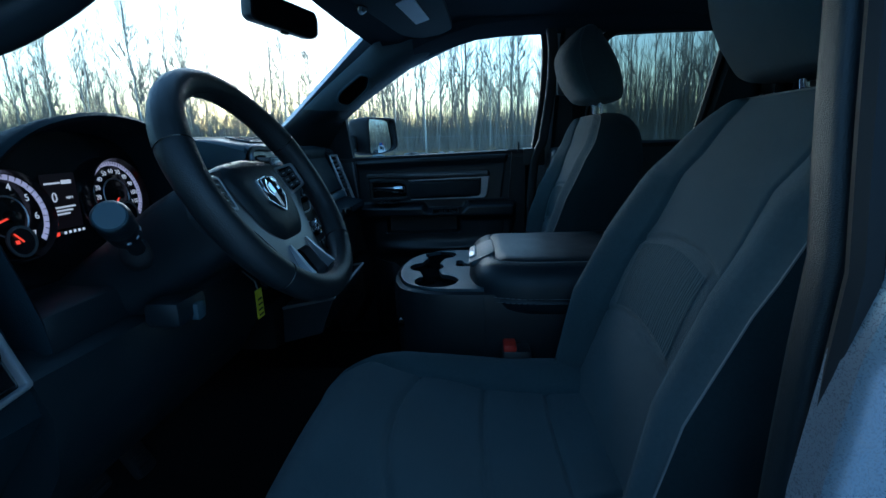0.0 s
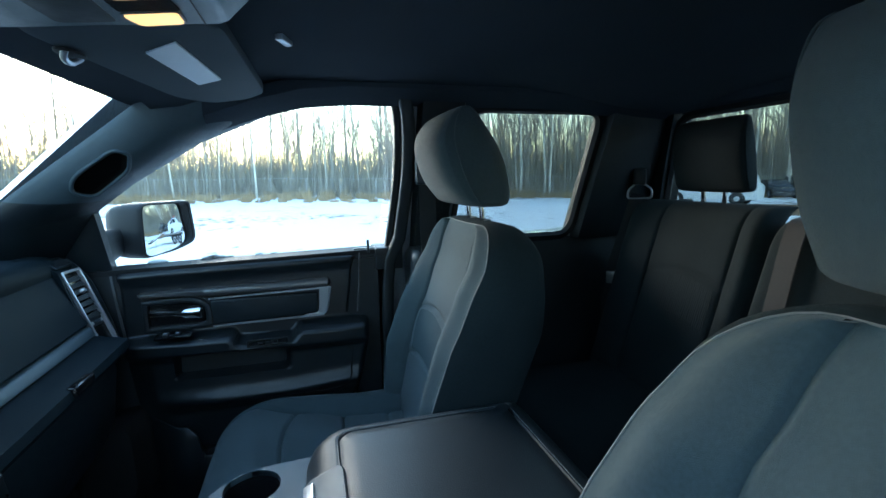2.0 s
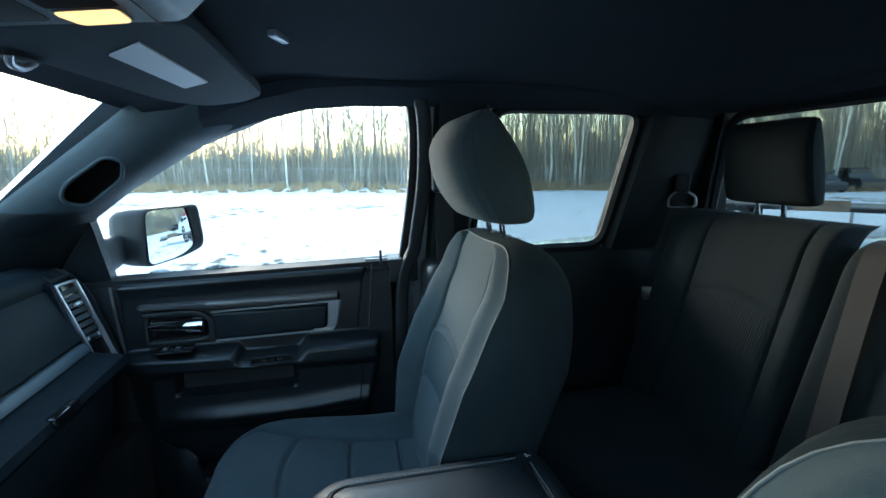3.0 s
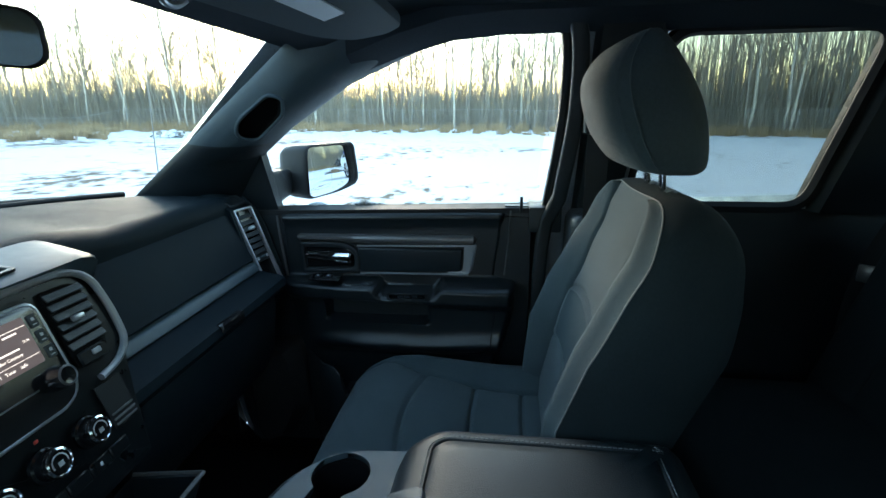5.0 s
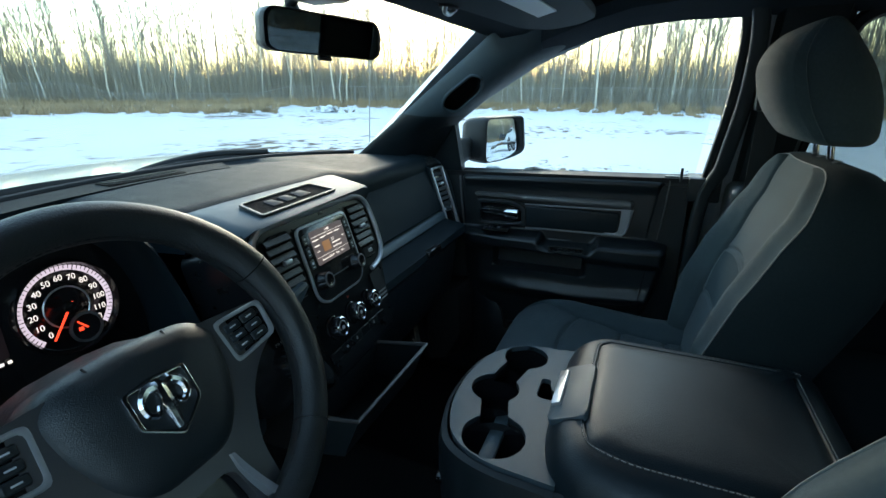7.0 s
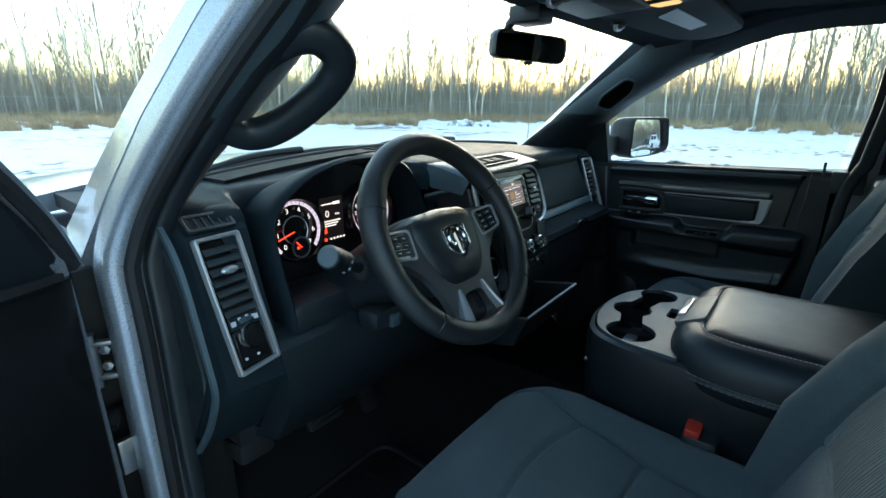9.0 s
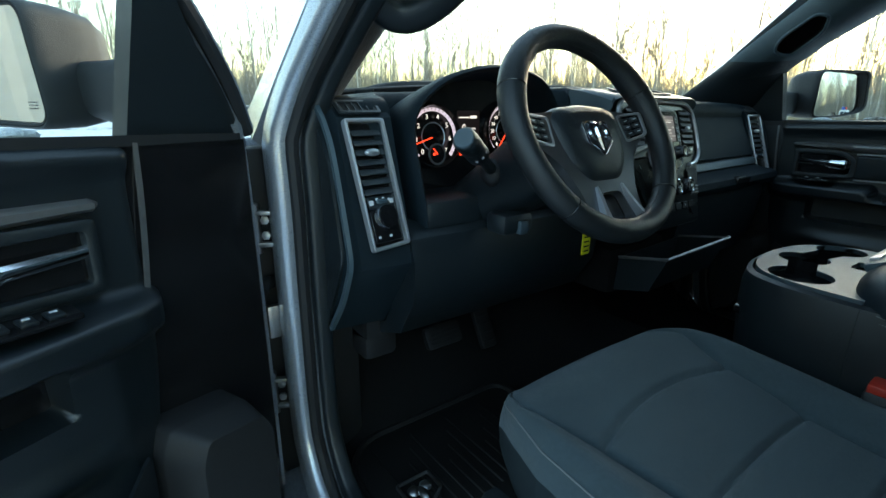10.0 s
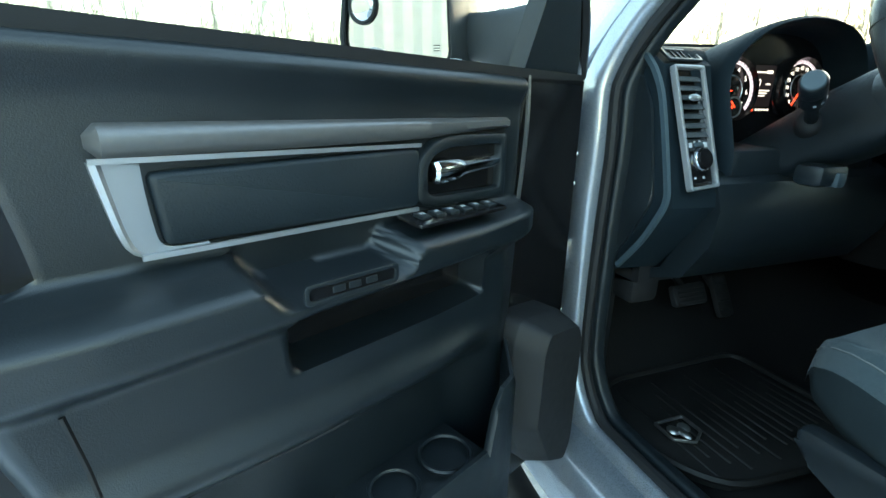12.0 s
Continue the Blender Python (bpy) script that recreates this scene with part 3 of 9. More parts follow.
cab = root("cab_shell", (0, 0, 0.5), "silver-blue pickup cab shell with open driver's doorway", "truck cab", kind="structure")
for side in (-1, 1):
    out = [(p - Vector((side * 0.84, 0.2, 1.2))) for p in opening_path(side)]
    bm = B()
    sweep(bm, opening_path(side, 0.018, 0.003), pillar_profile(0.064, 0.056), closed=True, up=[Vector((side, 0, 0.12))] * len(out))
    part("door_opening_frame", bm, PAINT, cab)
    bm = B()
    tube(bm, opening_path(side, -0.022, -0.002), 0.011, n=8, closed=True)
    part("door_seal", bm, RUBBER, cab, "black rubber door seal")
    bm = B()
    sweep(bm, opening_path(side, -0.012, -0.034), pillar_profile(0.036, 0.03), closed=True, up=[Vector((side, 0, 0.12))] * len(out))
    part("opening_trim", bm, PLASTIC, cab, "black inner opening trim")
    # a pillar outside, between windscreen and door opening
    lowo, higho = Vector((0.80, 0.90, 1.40)), Vector((0.66, 0.33, 1.865))
    bm = B()
    rings = []
    edge = [Vector((side * (side_x(z) + 0.035), y, z)) for y, z in ((0.70, 1.36), (0.63, 1.47), (0.55, 1.575), (0.43, 1.69), (0.30, 1.79), (0.16, 1.853))]
    for k, e in enumerate(edge):
        t = k / 5
        f = lowo.lerp(higho, t)
        f.x *= side
        m1 = (f + e) / 2 + Vector((side * 0.022, 0.012, 0.012))
        inn = Vector((-side * 0.03, -0.008, -0.022))
        rings.append([f, m1, e, e + inn, m1 + inn * 1.4, f + inn])
    loft(bm, rings)
    part("a_pillar_outside", bm, PAINT, cab)
    # fender and cowl side ahead of the door
    bm = B()
    rbox(bm, (side * 0.80, 0.765, 0.62), (side * 0.955, 1.55, 1.36), 0.04, 3)
    part("fender", bm, PAINT, cab)
    bm = B()
    rbox(bm, (side * 0.80, 0.712, 0.62), (side * 0.925, 0.775, 1.345), 0.01, 2)
    part("hinge_pillar", bm, RUBBER, cab, "black hinge pillar")
    bm = B()
    rbox(bm, (side * 0.70, 0.68, 0.60), (side * 0.80, 0.94, 1.40), 0.02, 2)
    part("cowl_side", bm, RUBBER, cab)
    # rocker sill
    bm = B()
    rbox(bm, (side * 0.80, -1.18, 0.47), (side * 0.93, 0.70, 0.668 if side < 0 else 0.60), 0.03, 3)
    part("rocker_sill", bm, PAINT, cab)
    if side < 0:
        bm = B()
        rings = []
        for z, y in ((0.60, -0.205), (1.00, -0.208), (1.20, -0.213), (1.30, -0.224), (1.36, -0.238), (1.42, -0.262)):
            rings.append([Vector((x, y + dy, z)) for x, dy in ((-0.834, -0.11), (-0.834, -0.006), (-0.838, 0.0), (-0.862, -0.002), (-0.872, -0.012), (-0.885, -0.11))])
        loft(bm, rings)
        part("lock_pillar", bm, PAINT, cab, "silver-blue painted lock pillar")
    # rear side wall: below, above and behind the rear window
    zs = lambda z, d: side * (side_x(z) + d)
    bm = B()
    rings = []
    for y, zt in ((-0.30, 1.40), (-0.60, 1.405), (-0.95, 1.42), (-1.20, 1.43)):
        rings.append([(zs(0.55, 0.10), y, 0.58), (zs(1.0, 0.115), y, 1.0), (zs(1.36, 0.07), y, zt), (zs(1.36, -0.03), y, zt), (zs(1.0, -0.06), y, 1.1), (zs(0.55, -0.02), y, 0.58)])
    loft(bm, rings)
    part("rear_door_skin", bm, PAINT, cab)
    bm = B()
    rings = []
    for y in (-0.31, -0.60, -0.90, -1.17):
        rings.append([(side * 0.812, y, 1.40), (side * 0.795, y, 1.30), (side * 0.775, y, 1.18), (side * 0.77, y, 0.70), (side * 0.82, y, 0.70), (side * 0.84, y, 1.40)])
    loft(bm, rings)
    part("rear_door_trim", bm, PLASTIC, cab, "black rear door trim")
    # pillars round the rear side window
    for y0, y1, yt0, yt1, nm in ((-0.305, -0.44, -0.315, -0.475, "b_pillar"), (-0.870, -1.20, -0.920, -1.13, "c_pillar")):
        bm = B()
        rings = []
        for k in range(7):
            t = k / 6
            z = mix(1.395, 1.85, t)
            a, b = mix(y0, yt0, t), mix(y1, yt1, t)
            xo, xi = side * (side_x(z) + 0.035), side * (side_x(z) - 0.045)
            rings.append([Vector((xo, a, z)), Vector((xo, b, z)), Vector((xi + side * 0.03, b, z)), Vector((xi, b + 0.02, z)), Vector((xi, a - 0.02, z)), Vector((xi + side * 0.03, a, z))])
        loft(bm, rings)
        part(nm, bm, PLASTIC, cab, "black pillar trim")
    bm = B()
    rbox(bm, (side * 0.69, -0.47, 0.70), (side * 0.85, -0.30, 1.40), 0.03, 3)
    part("b_pillar_lower", bm, PLASTIC, cab)
    # rear side window glass and its rubber
    bm = B()
    w = [(-0.44, 1.40), (-0.872, 1.40), (-0.915, 1.80), (-0.475, 1.80)]
    o = rpoly(w, 0.05, 4)
    prism(bm, [(p[0], p[1]) for p in o], Matrix(((0, 0, side, 0), (1, 0, 0, 0), (0, 1, 0, 0), (0, 0, 0, 1))), 0.004)
    for v in bm.verts:
        v.co.x += side * (side_x(v.co.z) + 0.004)
    g = part("rear_side_glass", bm, TINTED, cab, "dark tinted window glass")
    g.visible_shadow = False
    bm = B()
    tube(bm, [Vector((side * (side_x(p[1]) - 0.012), p[0], p[1])) for p in rpoly(w, 0.06, 5)], 0.016, n=6, closed=True)
    part("rear_window_seal", bm, RUBBER, cab)
    bm = B()
    rbox(bm, (side * 0.692, -1.02, 1.795), (side * 0.748, -0.30, 1.868), 0.008, 2)
    part("window_header", bm, PLASTIC, cab)
    # roof rail trim above the doors
    bm = B()
    rings = []
    for k in range(13):
        y = mix(0.20, -1.12, k / 12)
        z = 1.84 - 0.03 * sstep(-0.7, -1.12, y) - (0.035 * max(0, y / 0.2) ** 2 if side < 0 else 0.010 + 0.020 * max(0, (y + 0.09) / 0.12) ** 1.5)
        rings.append([(side * 0.735, y, z + 0.02), (side * 0.735, y, z - 0.025), (side * 0.69, y, z - 0.035), (side * 0.62, y, z + 0.0), (side * 0.62, y, z + 0.03)])
    loft(bm, rings)
    part("roof_rail_trim", bm, HEADLINER, cab)

# roof skin, headliner, back wall and window, floor, firewall
def roof_z(x, y):
    return 1.93 - 0.05 * (x / 0.7) ** 2 - 0.10 * sstep(-0.05, 0.32, y) ** 1.5 - 0.03 * sstep(-0.7, -1.18, y)


bm = B()
sheet(bm, lambda u, v: (mix(-0.735, 0.735, u), mix(0.31, -1.18, v), roof_z(mix(-0.735, 0.735, u), mix(0.31, -1.18, v)) + 0.005), 16, 16, 0.02)
part("roof_skin", bm, PAINT, cab)


def liner_z(x, y):
    return 1.878 - 0.045 * (abs(x) / 0.68) ** 2.4 - 0.075 * sstep(0.02, 0.30, y) - 0.05 * sstep(-0.55, -1.12, y)


bm = B()
sheet(bm, lambda u, v: (mix(-0.68, 0.68, u), mix(0.305, -1.15, v), liner_z(mix(-0.68, 0.68, u), mix(0.305, -1.15, v))), 24, 24, 0.012, (0, 0, 1))
thing("ceiling", bm, HEADLINER, "dark grey cloth headliner under the cab roof", "headliner", kind="structure")
back = root("cab_back_wall", (0, -1.18, 0.6), "black-trimmed cab back wall with a wide rear window", "wall", kind="structure")
bm = B()
rbox(bm, (-0.84, -1.20, 0.58), (0.84, -1.14, 1.43), 0.02)
part("lower_panel", bm, PLASTIC, back)
bm = B()
rbox(bm, (-0.72, -1.20, 1.788), (0.72, -1.13, 1.88), 0.02)
part("header", bm, HEADLINER, back)
for side in (-1, 1):
    bm = B()
    rings = [[(side * a, -1.205, z), (side * b, -1.205, z), (side * b, -1.135, z), (side * (a - 0.0), -1.135, z)] for a, b, z in ((0.715, 0.80, 1.42), (0.684, 0.76, 1.62), (0.654, 0.72, 1.79))]
    loft(bm, rings)
    part("corner_post", bm, PLASTIC, back)
bm = B()
o = rpoly([(-0.735, 1.41), (0.735, 1.41), (0.672, 1.80), (-0.672, 1.80)], 0.05, 4)
prism(bm, [(p[0], p[1]) for p in o], Matrix(((1, 0, 0, 0), (0, 0, -1, -1.165), (0, 1, 0, 0), (0, 0, 0, 1))), 0.004)
g = part("rear_glass", bm, TINTED, back, "tinted rear window glass")
g.visible_shadow = False
bm = B()
tube(bm, [(p[0], -1.16, p[1]) for p in rpoly([(-0.715, 1.425), (0.715, 1.425), (0.654, 1.78), (-0.654, 1.78)], 0.06, 5)], 0.014, n=6, closed=True)
part("rear_glass_seal", bm, RUBBER, back)

floor = root("floor", (0, 0, 0.6), "black carpeted truck floor with a rubber mat on it", "floor", kind="structure")
bm = B()
def floor_z(x, y):
    return 0.665 + 0.16 * math.exp(-(x / 0.17) ** 4) + 0.40 * sstep(0.62, 0.98, y) + 0.10 * sstep(-0.28, -0.34, y) - 0.05 * sstep(0.70, 0.80, abs(x))
sheet(bm, lambda u, v: (mix(-0.83, 0.83, u), mix(0.98, -1.15, v), floor_z(mix(-0.83, 0.83, u), mix(0.98, -1.15, v))), 40, 44, 0.06)
part("carpet", bm, CARPET, floor)
bm = B()
rbox(bm, (-0.82, 0.94, 0.60), (0.82, 1.0, 1.38), 0.02)
part("firewall", bm, CARPET, floor)
for side in (-1, 1):
    bm = B()
    rbox(bm, (side * 0.755, -0.24, 0.60), (side * 0.835, 0.62, 0.628), 0.01)
    part("sill_plate", bm, PLASTIC, floor, "black plastic door sill plate")

# windscreen
def screen_pt(u, v):
    """u across, v from the base up."""
    x = mix(-1, 1, u)
    half = mix(0.775, 0.665, v)
    return Vector((x * half, mix(1.03, 0.345, v) - x * x * mix(0.20, 0.055, v), mix(1.400, 1.845, v) - 0.03 * x * x * v))


bm = B()
sheet(bm, screen_pt, 20, 10)
ws = thing("windshield", bm, GLASS, "clear curved windscreen glass", "windshield", kind="structure")
ws.visible_shadow = False
bm = B()
sheet(bm, lambda u, v: Vector((mix(-0.66, 0.66, u), mix(0.40, 0.285, v) - 0.055 * mix(-1, 1, u) ** 2, mix(1.795, 1.815, v) - 0.02 * mix(-1, 1, u) ** 2)), 16, 3, 0.03, (0, 0, 1))
part("windscreen_header", bm, HEADLINER, cab)
# bonnet and cowl
bm = B()
sheet(bm, lambda u, v: (mix(-0.84, 0.84, u), mix(1.13, 2.10, v), 1.405 + 0.038 * (1 - mix(-1, 1, u) ** 4) - 0.100 * v ** 2), 18, 8, 0.04)
part("bonnet", bm, PAINT, cab)
bm = B()
sheet(bm, lambda u, v: (mix(-0.80, 0.80, u), mix(1.00, 1.13, v) - 0.19 * mix(-1, 1, u) ** 2 * (1 - v), mix(1.395, 1.41, v)), 18, 3, 0.03)
part("cowl_grille", bm, RUBBER, cab)
for side in (-1, 1):
    bm = B()
    rbox(bm, (side * 0.72, 1.0, 0.62), (side * 0.94, 2.1, 1.27), 0.08, 3)
    part("front_wing", bm, PAINT, cab)
bm = B()
rbox(bm, (-0.80, 1.9, 0.62), (0.80, 2.12, 1.22), 0.08, 3)
part("nose", bm, PAINT, cab)
bm = B()
rbox(bm, (0.800, -0.290, 1.330), (0.905, -0.206, 1.398), 0.006, 2)
part("pillar_filler", bm, PLASTIC, cab)
bm = B()
tube(bm, [(0.885, 0.895, 1.34), (0.885, 0.892, 1.40), (0.885, 0.868, 1.80)], [0.005, 0.0018, 0.0012], n=6)
part("antenna", bm, STEEL, cab, "thin steel whip antenna")
# load bed, chassis and wheels
bm = B()
rbox(bm, (-0.86, -3.0, 0.72), (0.86, -1.26, 0.78), 0.01)
for side in (-1, 1):
    rbox(bm, (side * 0.80, -3.0, 0.74), (side * 0.96, -1.26, 1.36), 0.03)
rbox(bm, (-0.90, -1.32, 0.74), (0.90, -1.26, 1.38), 0.02)
rbox(bm, (-0.90, -3.04, 0.74), (0.90, -2.98, 1.36), 0.02)
part("load_bed", bm, PAINT, cab)
bm = B()
for side in (-1, 1):
    rbox(bm, (side * 0.40, -2.9, 0.46), (side * 0.50, 2.0, 0.60), 0.01)
part("chassis_rail", bm, RUBBER, cab)
for side in (-1, 1):
    for y in (1.42, -2.10):
        m = plane((side * 0.84, y, 0.40), (0, 1, 0), (0, 0, 1))
        bm = B()
        lathe(bm, [(0.22, -0.13), (0.36, -0.13), (0.395, -0.09), (0.395, 0.09), (0.36, 0.13), (0.22, 0.13)], m, 36)
        w = part("wheel", bm, RUBBER, cab, "black tyre on a silver rim")
        bm = B()
        lathe(bm, [(0.05, -0.10), (0.23, -0.11), (0.23, 0.11), (0.05, 0.10)], m, 24)
        part("rim", bm, SATIN, w)

# ---- seats ----
def edge_round(u, start=0.80):
    """0 on the flat, falling to -1 at the rim."""
    t = max(0.0, (abs(u) - start) / (1 - start))
    return -(1 - math.sqrt(max(0.0, 1 - t * t)))


BACK_EDGE = [(0.93, -0.205), (1.155, -0.226), (1.27, -0.267), (1.32, -0.292), (1.376, -0.318), (1.417, -0.342), (1.46, -0.357), (1.50, -0.376)]
BACK_REAR = [(0.93, -0.370), (1.05, -0.395), (1.15, -0.425), (1.28, -0.478), (1.36, -0.488), (1.44, -0.482), (1.50, -0.470)]
BACK_HALF = [(0.93, 0.205), (1.02, 0.228), (1.15, 0.240), (1.30, 0.238), (1.40, 0.226), (1.50, 0.214)]
BACK_SEAM = [(0.93, 0.185), (1.05, 0.165), (1.19, 0.138), (1.30, 0.122), (1.46, 0.118), (1.50, 0.112)]
BOLSTER = [(0.93, 0.026), (1.15, 0.042), (1.30, 0.032), (1.42, 0.012), (1.50, 0.003)]


def back_half(z):
    k = max(0.0, (z - 1.415) / 0.085)
    return interp(BACK_HALF, z) - 0.095 * (1 - math.sqrt(max(0.0, 1 - min(1, k) ** 2)))


def back_front(x, z):
    """Front face of a bucket seat back at x off its middle."""
    w, seam, bol = back_half(z), min(interp(BACK_SEAM, z), back_half(z) * 0.86), interp(BOLSTER, z)
    e, a = interp(BACK_EDGE, z), abs(x)
    y = e - bol + 0.010 * (1 - (x / w) ** 2)
    y += (bol + 0.016) * sstep(seam - 0.012, mix(seam, w, 0.62), a) - 0.016 * sstep(mix(seam, w, 0.6), w, a) - 0.010 * (1 - (x / w) ** 2) * sstep(seam, w, a)
    y -= 0.008 * math.exp(-((a - seam) / 0.0045) ** 2)
    if a < seam:
        for zc, dip in ((1.288, 0.006), (1.166, 0.0045)):
            y -= dip * math.exp(-((z - zc + 0.020 * (x / 0.12) ** 2) / 0.0045) ** 2)
        y += 0.005 * math.sin(math.pi * min(1, max(0, (z - 1.166) / 0.12)))
    return y


def cols(w, seam):
    out = [seam * i / 10 for i in range(10)] + [seam - 0.009, seam - 0.005, seam - 0.0025, seam, seam + 0.0025, seam + 0.005, seam + 0.009]
    out += [mix(seam + 0.012, w, i / 9) for i in range(10)]
    return [-v for v in out[:0:-1]] + out


def bucket_seat(name, cx, label, shift, recline=0.0, rest=(-0.406, 1.488)):
    def lean(p):
        """A backrest set further back than the standard one."""
        return Vector((p.x, p.y + recline * (0.12 * (1.33 - p.z) - 0.25 * max(0.0, p.z - 1.38)), p.z - recline * 0.012 * sstep(1.3, 1.5, p.z)))
    ob = root(name, (cx, -0.05 + shift, 0.70), label, "seat", "front seats")
    zs = [mix(0.93, 1.13, i / 20) for i in range(20)] + [mix(1.13, 1.30, i / 56) for i in range(56)] + [mix(1.30, 1.44, i / 16) for i in range(16)] + [mix(1.44, 1.50, 1 - (1 - i / 12) ** 2) for i in range(13)]
    bm = B()
    loft(bm, [[lean(Vector((cx + x, back_front(x, z), z))) for x in cols(back_half(z), min(interp(BACK_SEAM, z), back_half(z) * 0.86))] for z in zs], closed=False, cap=False)
    part("backrest", bm, CLOTH, ob, angle=60)
    # piping line round the front, from one foot over the top to the other
    edge = [(back_half(z), z) for z in zs[::2] + [1.50]]
    tw = edge[-1][0]
    loop = [(x, z) for x, z in edge] + [(mix(tw, -tw, i / 8), 1.50) for i in range(1, 8)] + [(-x, z) for x, z in edge[::-1]]
    P = [Vector((cx + x, back_front(x, z), z)) for x, z in loop]
    rings = []
    for k, grow in ((0.0, 0.0), (0.10, 0.010), (0.30, 0.018), (0.55, 0.020), (0.78, 0.012), (0.92, -0.008), (1.0, -0.035)):
        ring = []
        for i, p in enumerate(P):
            a, b = P[max(0, i - 1)], P[min(len(P) - 1, i + 1)]
            t = Vector((b.x - a.x, 0, b.z - a.z)).normalized()
            nrm = Vector((t.z, 0, -t.x))
            up = sstep(0.5, 1.0, nrm.z)
            q = p + nrm * (grow * (1 - 0.55 * up) - 0.012 * up * k)
            q.y = mix(p.y, interp(BACK_REAR, p.z), k)
            ring.append(q)
        rings.append(ring)
    rings = [[lean(p) for p in r] for r in rings]
    bm = B()
    loft(bm, rings, closed=True, cap=False)
    bm.faces.new([bm.verts.new(p) for p in rings[-1]])
    part("rear_shell", bm, CLOTHSIDE, ob, "dark cloth side and rear cover", angle=50)
    bm = B()
    tube(bm, [lean(p + Vector((0, 0.0006, 0))) for p in P[4:-4]], 0.0013, n=5)
    part("piping", bm, STITCH, ob, "pale stitched seam")
    # ribbed band across the lower back
    bm = B()
    rows = []
    for i in range(13):
        row = []
        for j in range(15):
            x = mix(-0.104, 0.104, j / 14)
            z = mix(1.176, 1.279, i / 12) - 0.020 * (x / 0.12) ** 2
            row.append(lean(Vector((cx + x, back_front(x, z) + 0.0012, z))))
        rows.append(row)
    loft(bm, rows, closed=False, cap=False)
    part("ribbed_panel", bm, CLOTHRIB, ob, "ribbed cloth panel", angle=60)
    # cushion
    Y0, Y1 = -0.26 + shift, 0.275 + shift
    def shape(t):
        k = max(0.0, (t - 0.80) / 0.20)
        fall = 1 - math.sqrt(max(0.0, 1 - min(1, k) ** 2))
        top = interp([(0, 0.985), (0.3, 0.970), (0.6, 0.985), (0.8, 1.005), (1.0, 1.012)], t) - 0.085 * fall
        w = interp([(0, 0.230), (0.3, 0.262), (0.7, 0.258), (0.82, 0.240), (0.93, 0.208), (1.0, 0.155)], t)
        low = interp([(0, 0.86), (0.7, 0.855), (1.0, 0.885)], t)
        return top, w, low, min(w * 0.88, interp([(0, 0.125), (0.3, 0.145), (0.63, 0.175), (0.95, 0.232), (1, 0.21)], t)), fall
    def top_at(x, t):
        top, w, low, seam, fall = shape(t)
        y, a = mix(Y0, Y1, t), abs(x)
        bol = 0.030 * (1 - 0.65 * sstep(0.55, 0.95, t))
        z = top + bol * sstep(seam - 0.015, mix(seam, w, 0.6), a) + edge_round(x / w, 0.84) * 0.055
        z -= 0.009 * math.exp(-((a - seam) / 0.0048) ** 2) * (1 - sstep(0.93, 0.98, t))
        if a < seam:
            z += 0.006 * (1 - (x / seam) ** 2)
            yy = y - shift
            z -= 0.009 * math.exp(-((yy - 0.108 + 0.022 * (x / 0.15) ** 2) / 0.005) ** 2)
            for yc in (-0.040, -0.155):
                z -= 0.007 * math.exp(-((yy - yc + 0.006 * (x / 0.15) ** 2) / 0.0045) ** 2)
            z += 0.007 * math.sin(math.pi * min(1, max(0, (yy + 0.04) / 0.145))) + 0.005 * math.sin(math.pi * min(1, max(0, (yy + 0.155) / 0.115)))
        return z
    ys = [-0.26, -0.24, -0.22, -0.20, -0.18] + [-0.17 + 0.003 * i for i in range(10)] + [-0.13, -0.11, -0.09, -0.07] + [-0.055 + 0.003 * i for i in range(10)] + [-0.015, 0.005, 0.025, 0.045, 0.06] + [0.07 + 0.003 * i for i in range(18)] + [0.13, 0.145, 0.16, 0.175, 0.19, 0.205, 0.22, 0.235, 0.248, 0.258, 0.266, 0.271, 0.274, 0.275]
    rings = []
    for yy in ys:
        t = (yy + 0.26) / 0.535
        top, w, low, seam, fall = shape(t)
        ring = [Vector((cx + x, yy + shift, top_at(x, t))) for x in cols(w, seam)]
        ring += [Vector((cx + sx * w * g, yy + shift, z)) for sx, g, z in ((1, 0.985, mix(low, top, 0.3)), (1, 0.955, low + 0.012), (1, 0.90, low), (-1, 0.90, low), (-1, 0.955, low + 0.012), (-1, 0.985, mix(low, top, 0.3)))]
        rings.append(ring)
    bm = B()
    loft(bm, [r[:-6] for r in rings], closed=False, cap=False)
    part("seat_cushion", bm, CLOTH, ob, angle=60)
    bm = B()
    loft(bm, [[r[-7]] + r[-6:] + [r[0]] for r in rings], closed=False, cap=False)
    bm.faces.new([bm.verts.new(p) for p in rings[-1]])
    bm.faces.new([bm.verts.new(p) for p in rings[0]])
    part("cushion_side", bm, CLOTHSIDE, ob, "darker cloth cushion side", angle=60)
    for sgn in (-1, 1):
        pts = []
        for yy in ys[2:-3:2]:
            t = (yy + 0.26) / 0.535
            w = shape(t)[1]
            pts.append(Vector((cx + sgn * (0.965 * w + 0.001), yy + shift, top_at(0.965 * w, t) + 0.0008)))
        bm = B()
        tube(bm, pts, 0.0013, n=5)
        part("cushion_piping", bm, STITCH, ob, "pale stitched seam")
    # plastic side shields and base
    for sgn in (-1, 1):
        bm = B()
        o = rpoly([(-0.36, 0.80), (0.10, 0.79), (0.20, 0.83), (0.215, 0.875), (-0.10, 0.885), (-0.30, 0.93), (-0.36, 0.92)], 0.025, 3)
        m = Matrix(((0, 0, sgn, cx + sgn * 0.242), (1, 0, 0, shift), (0, 1, 0, 0), (0, 0, 0, 1)))
        prism(bm, [(p[0], p[1]) for p in o], m, 0.028, 0.010)
        part("side_shield", bm, PLASTIC, ob, "black plastic side shield")
    bm = B()
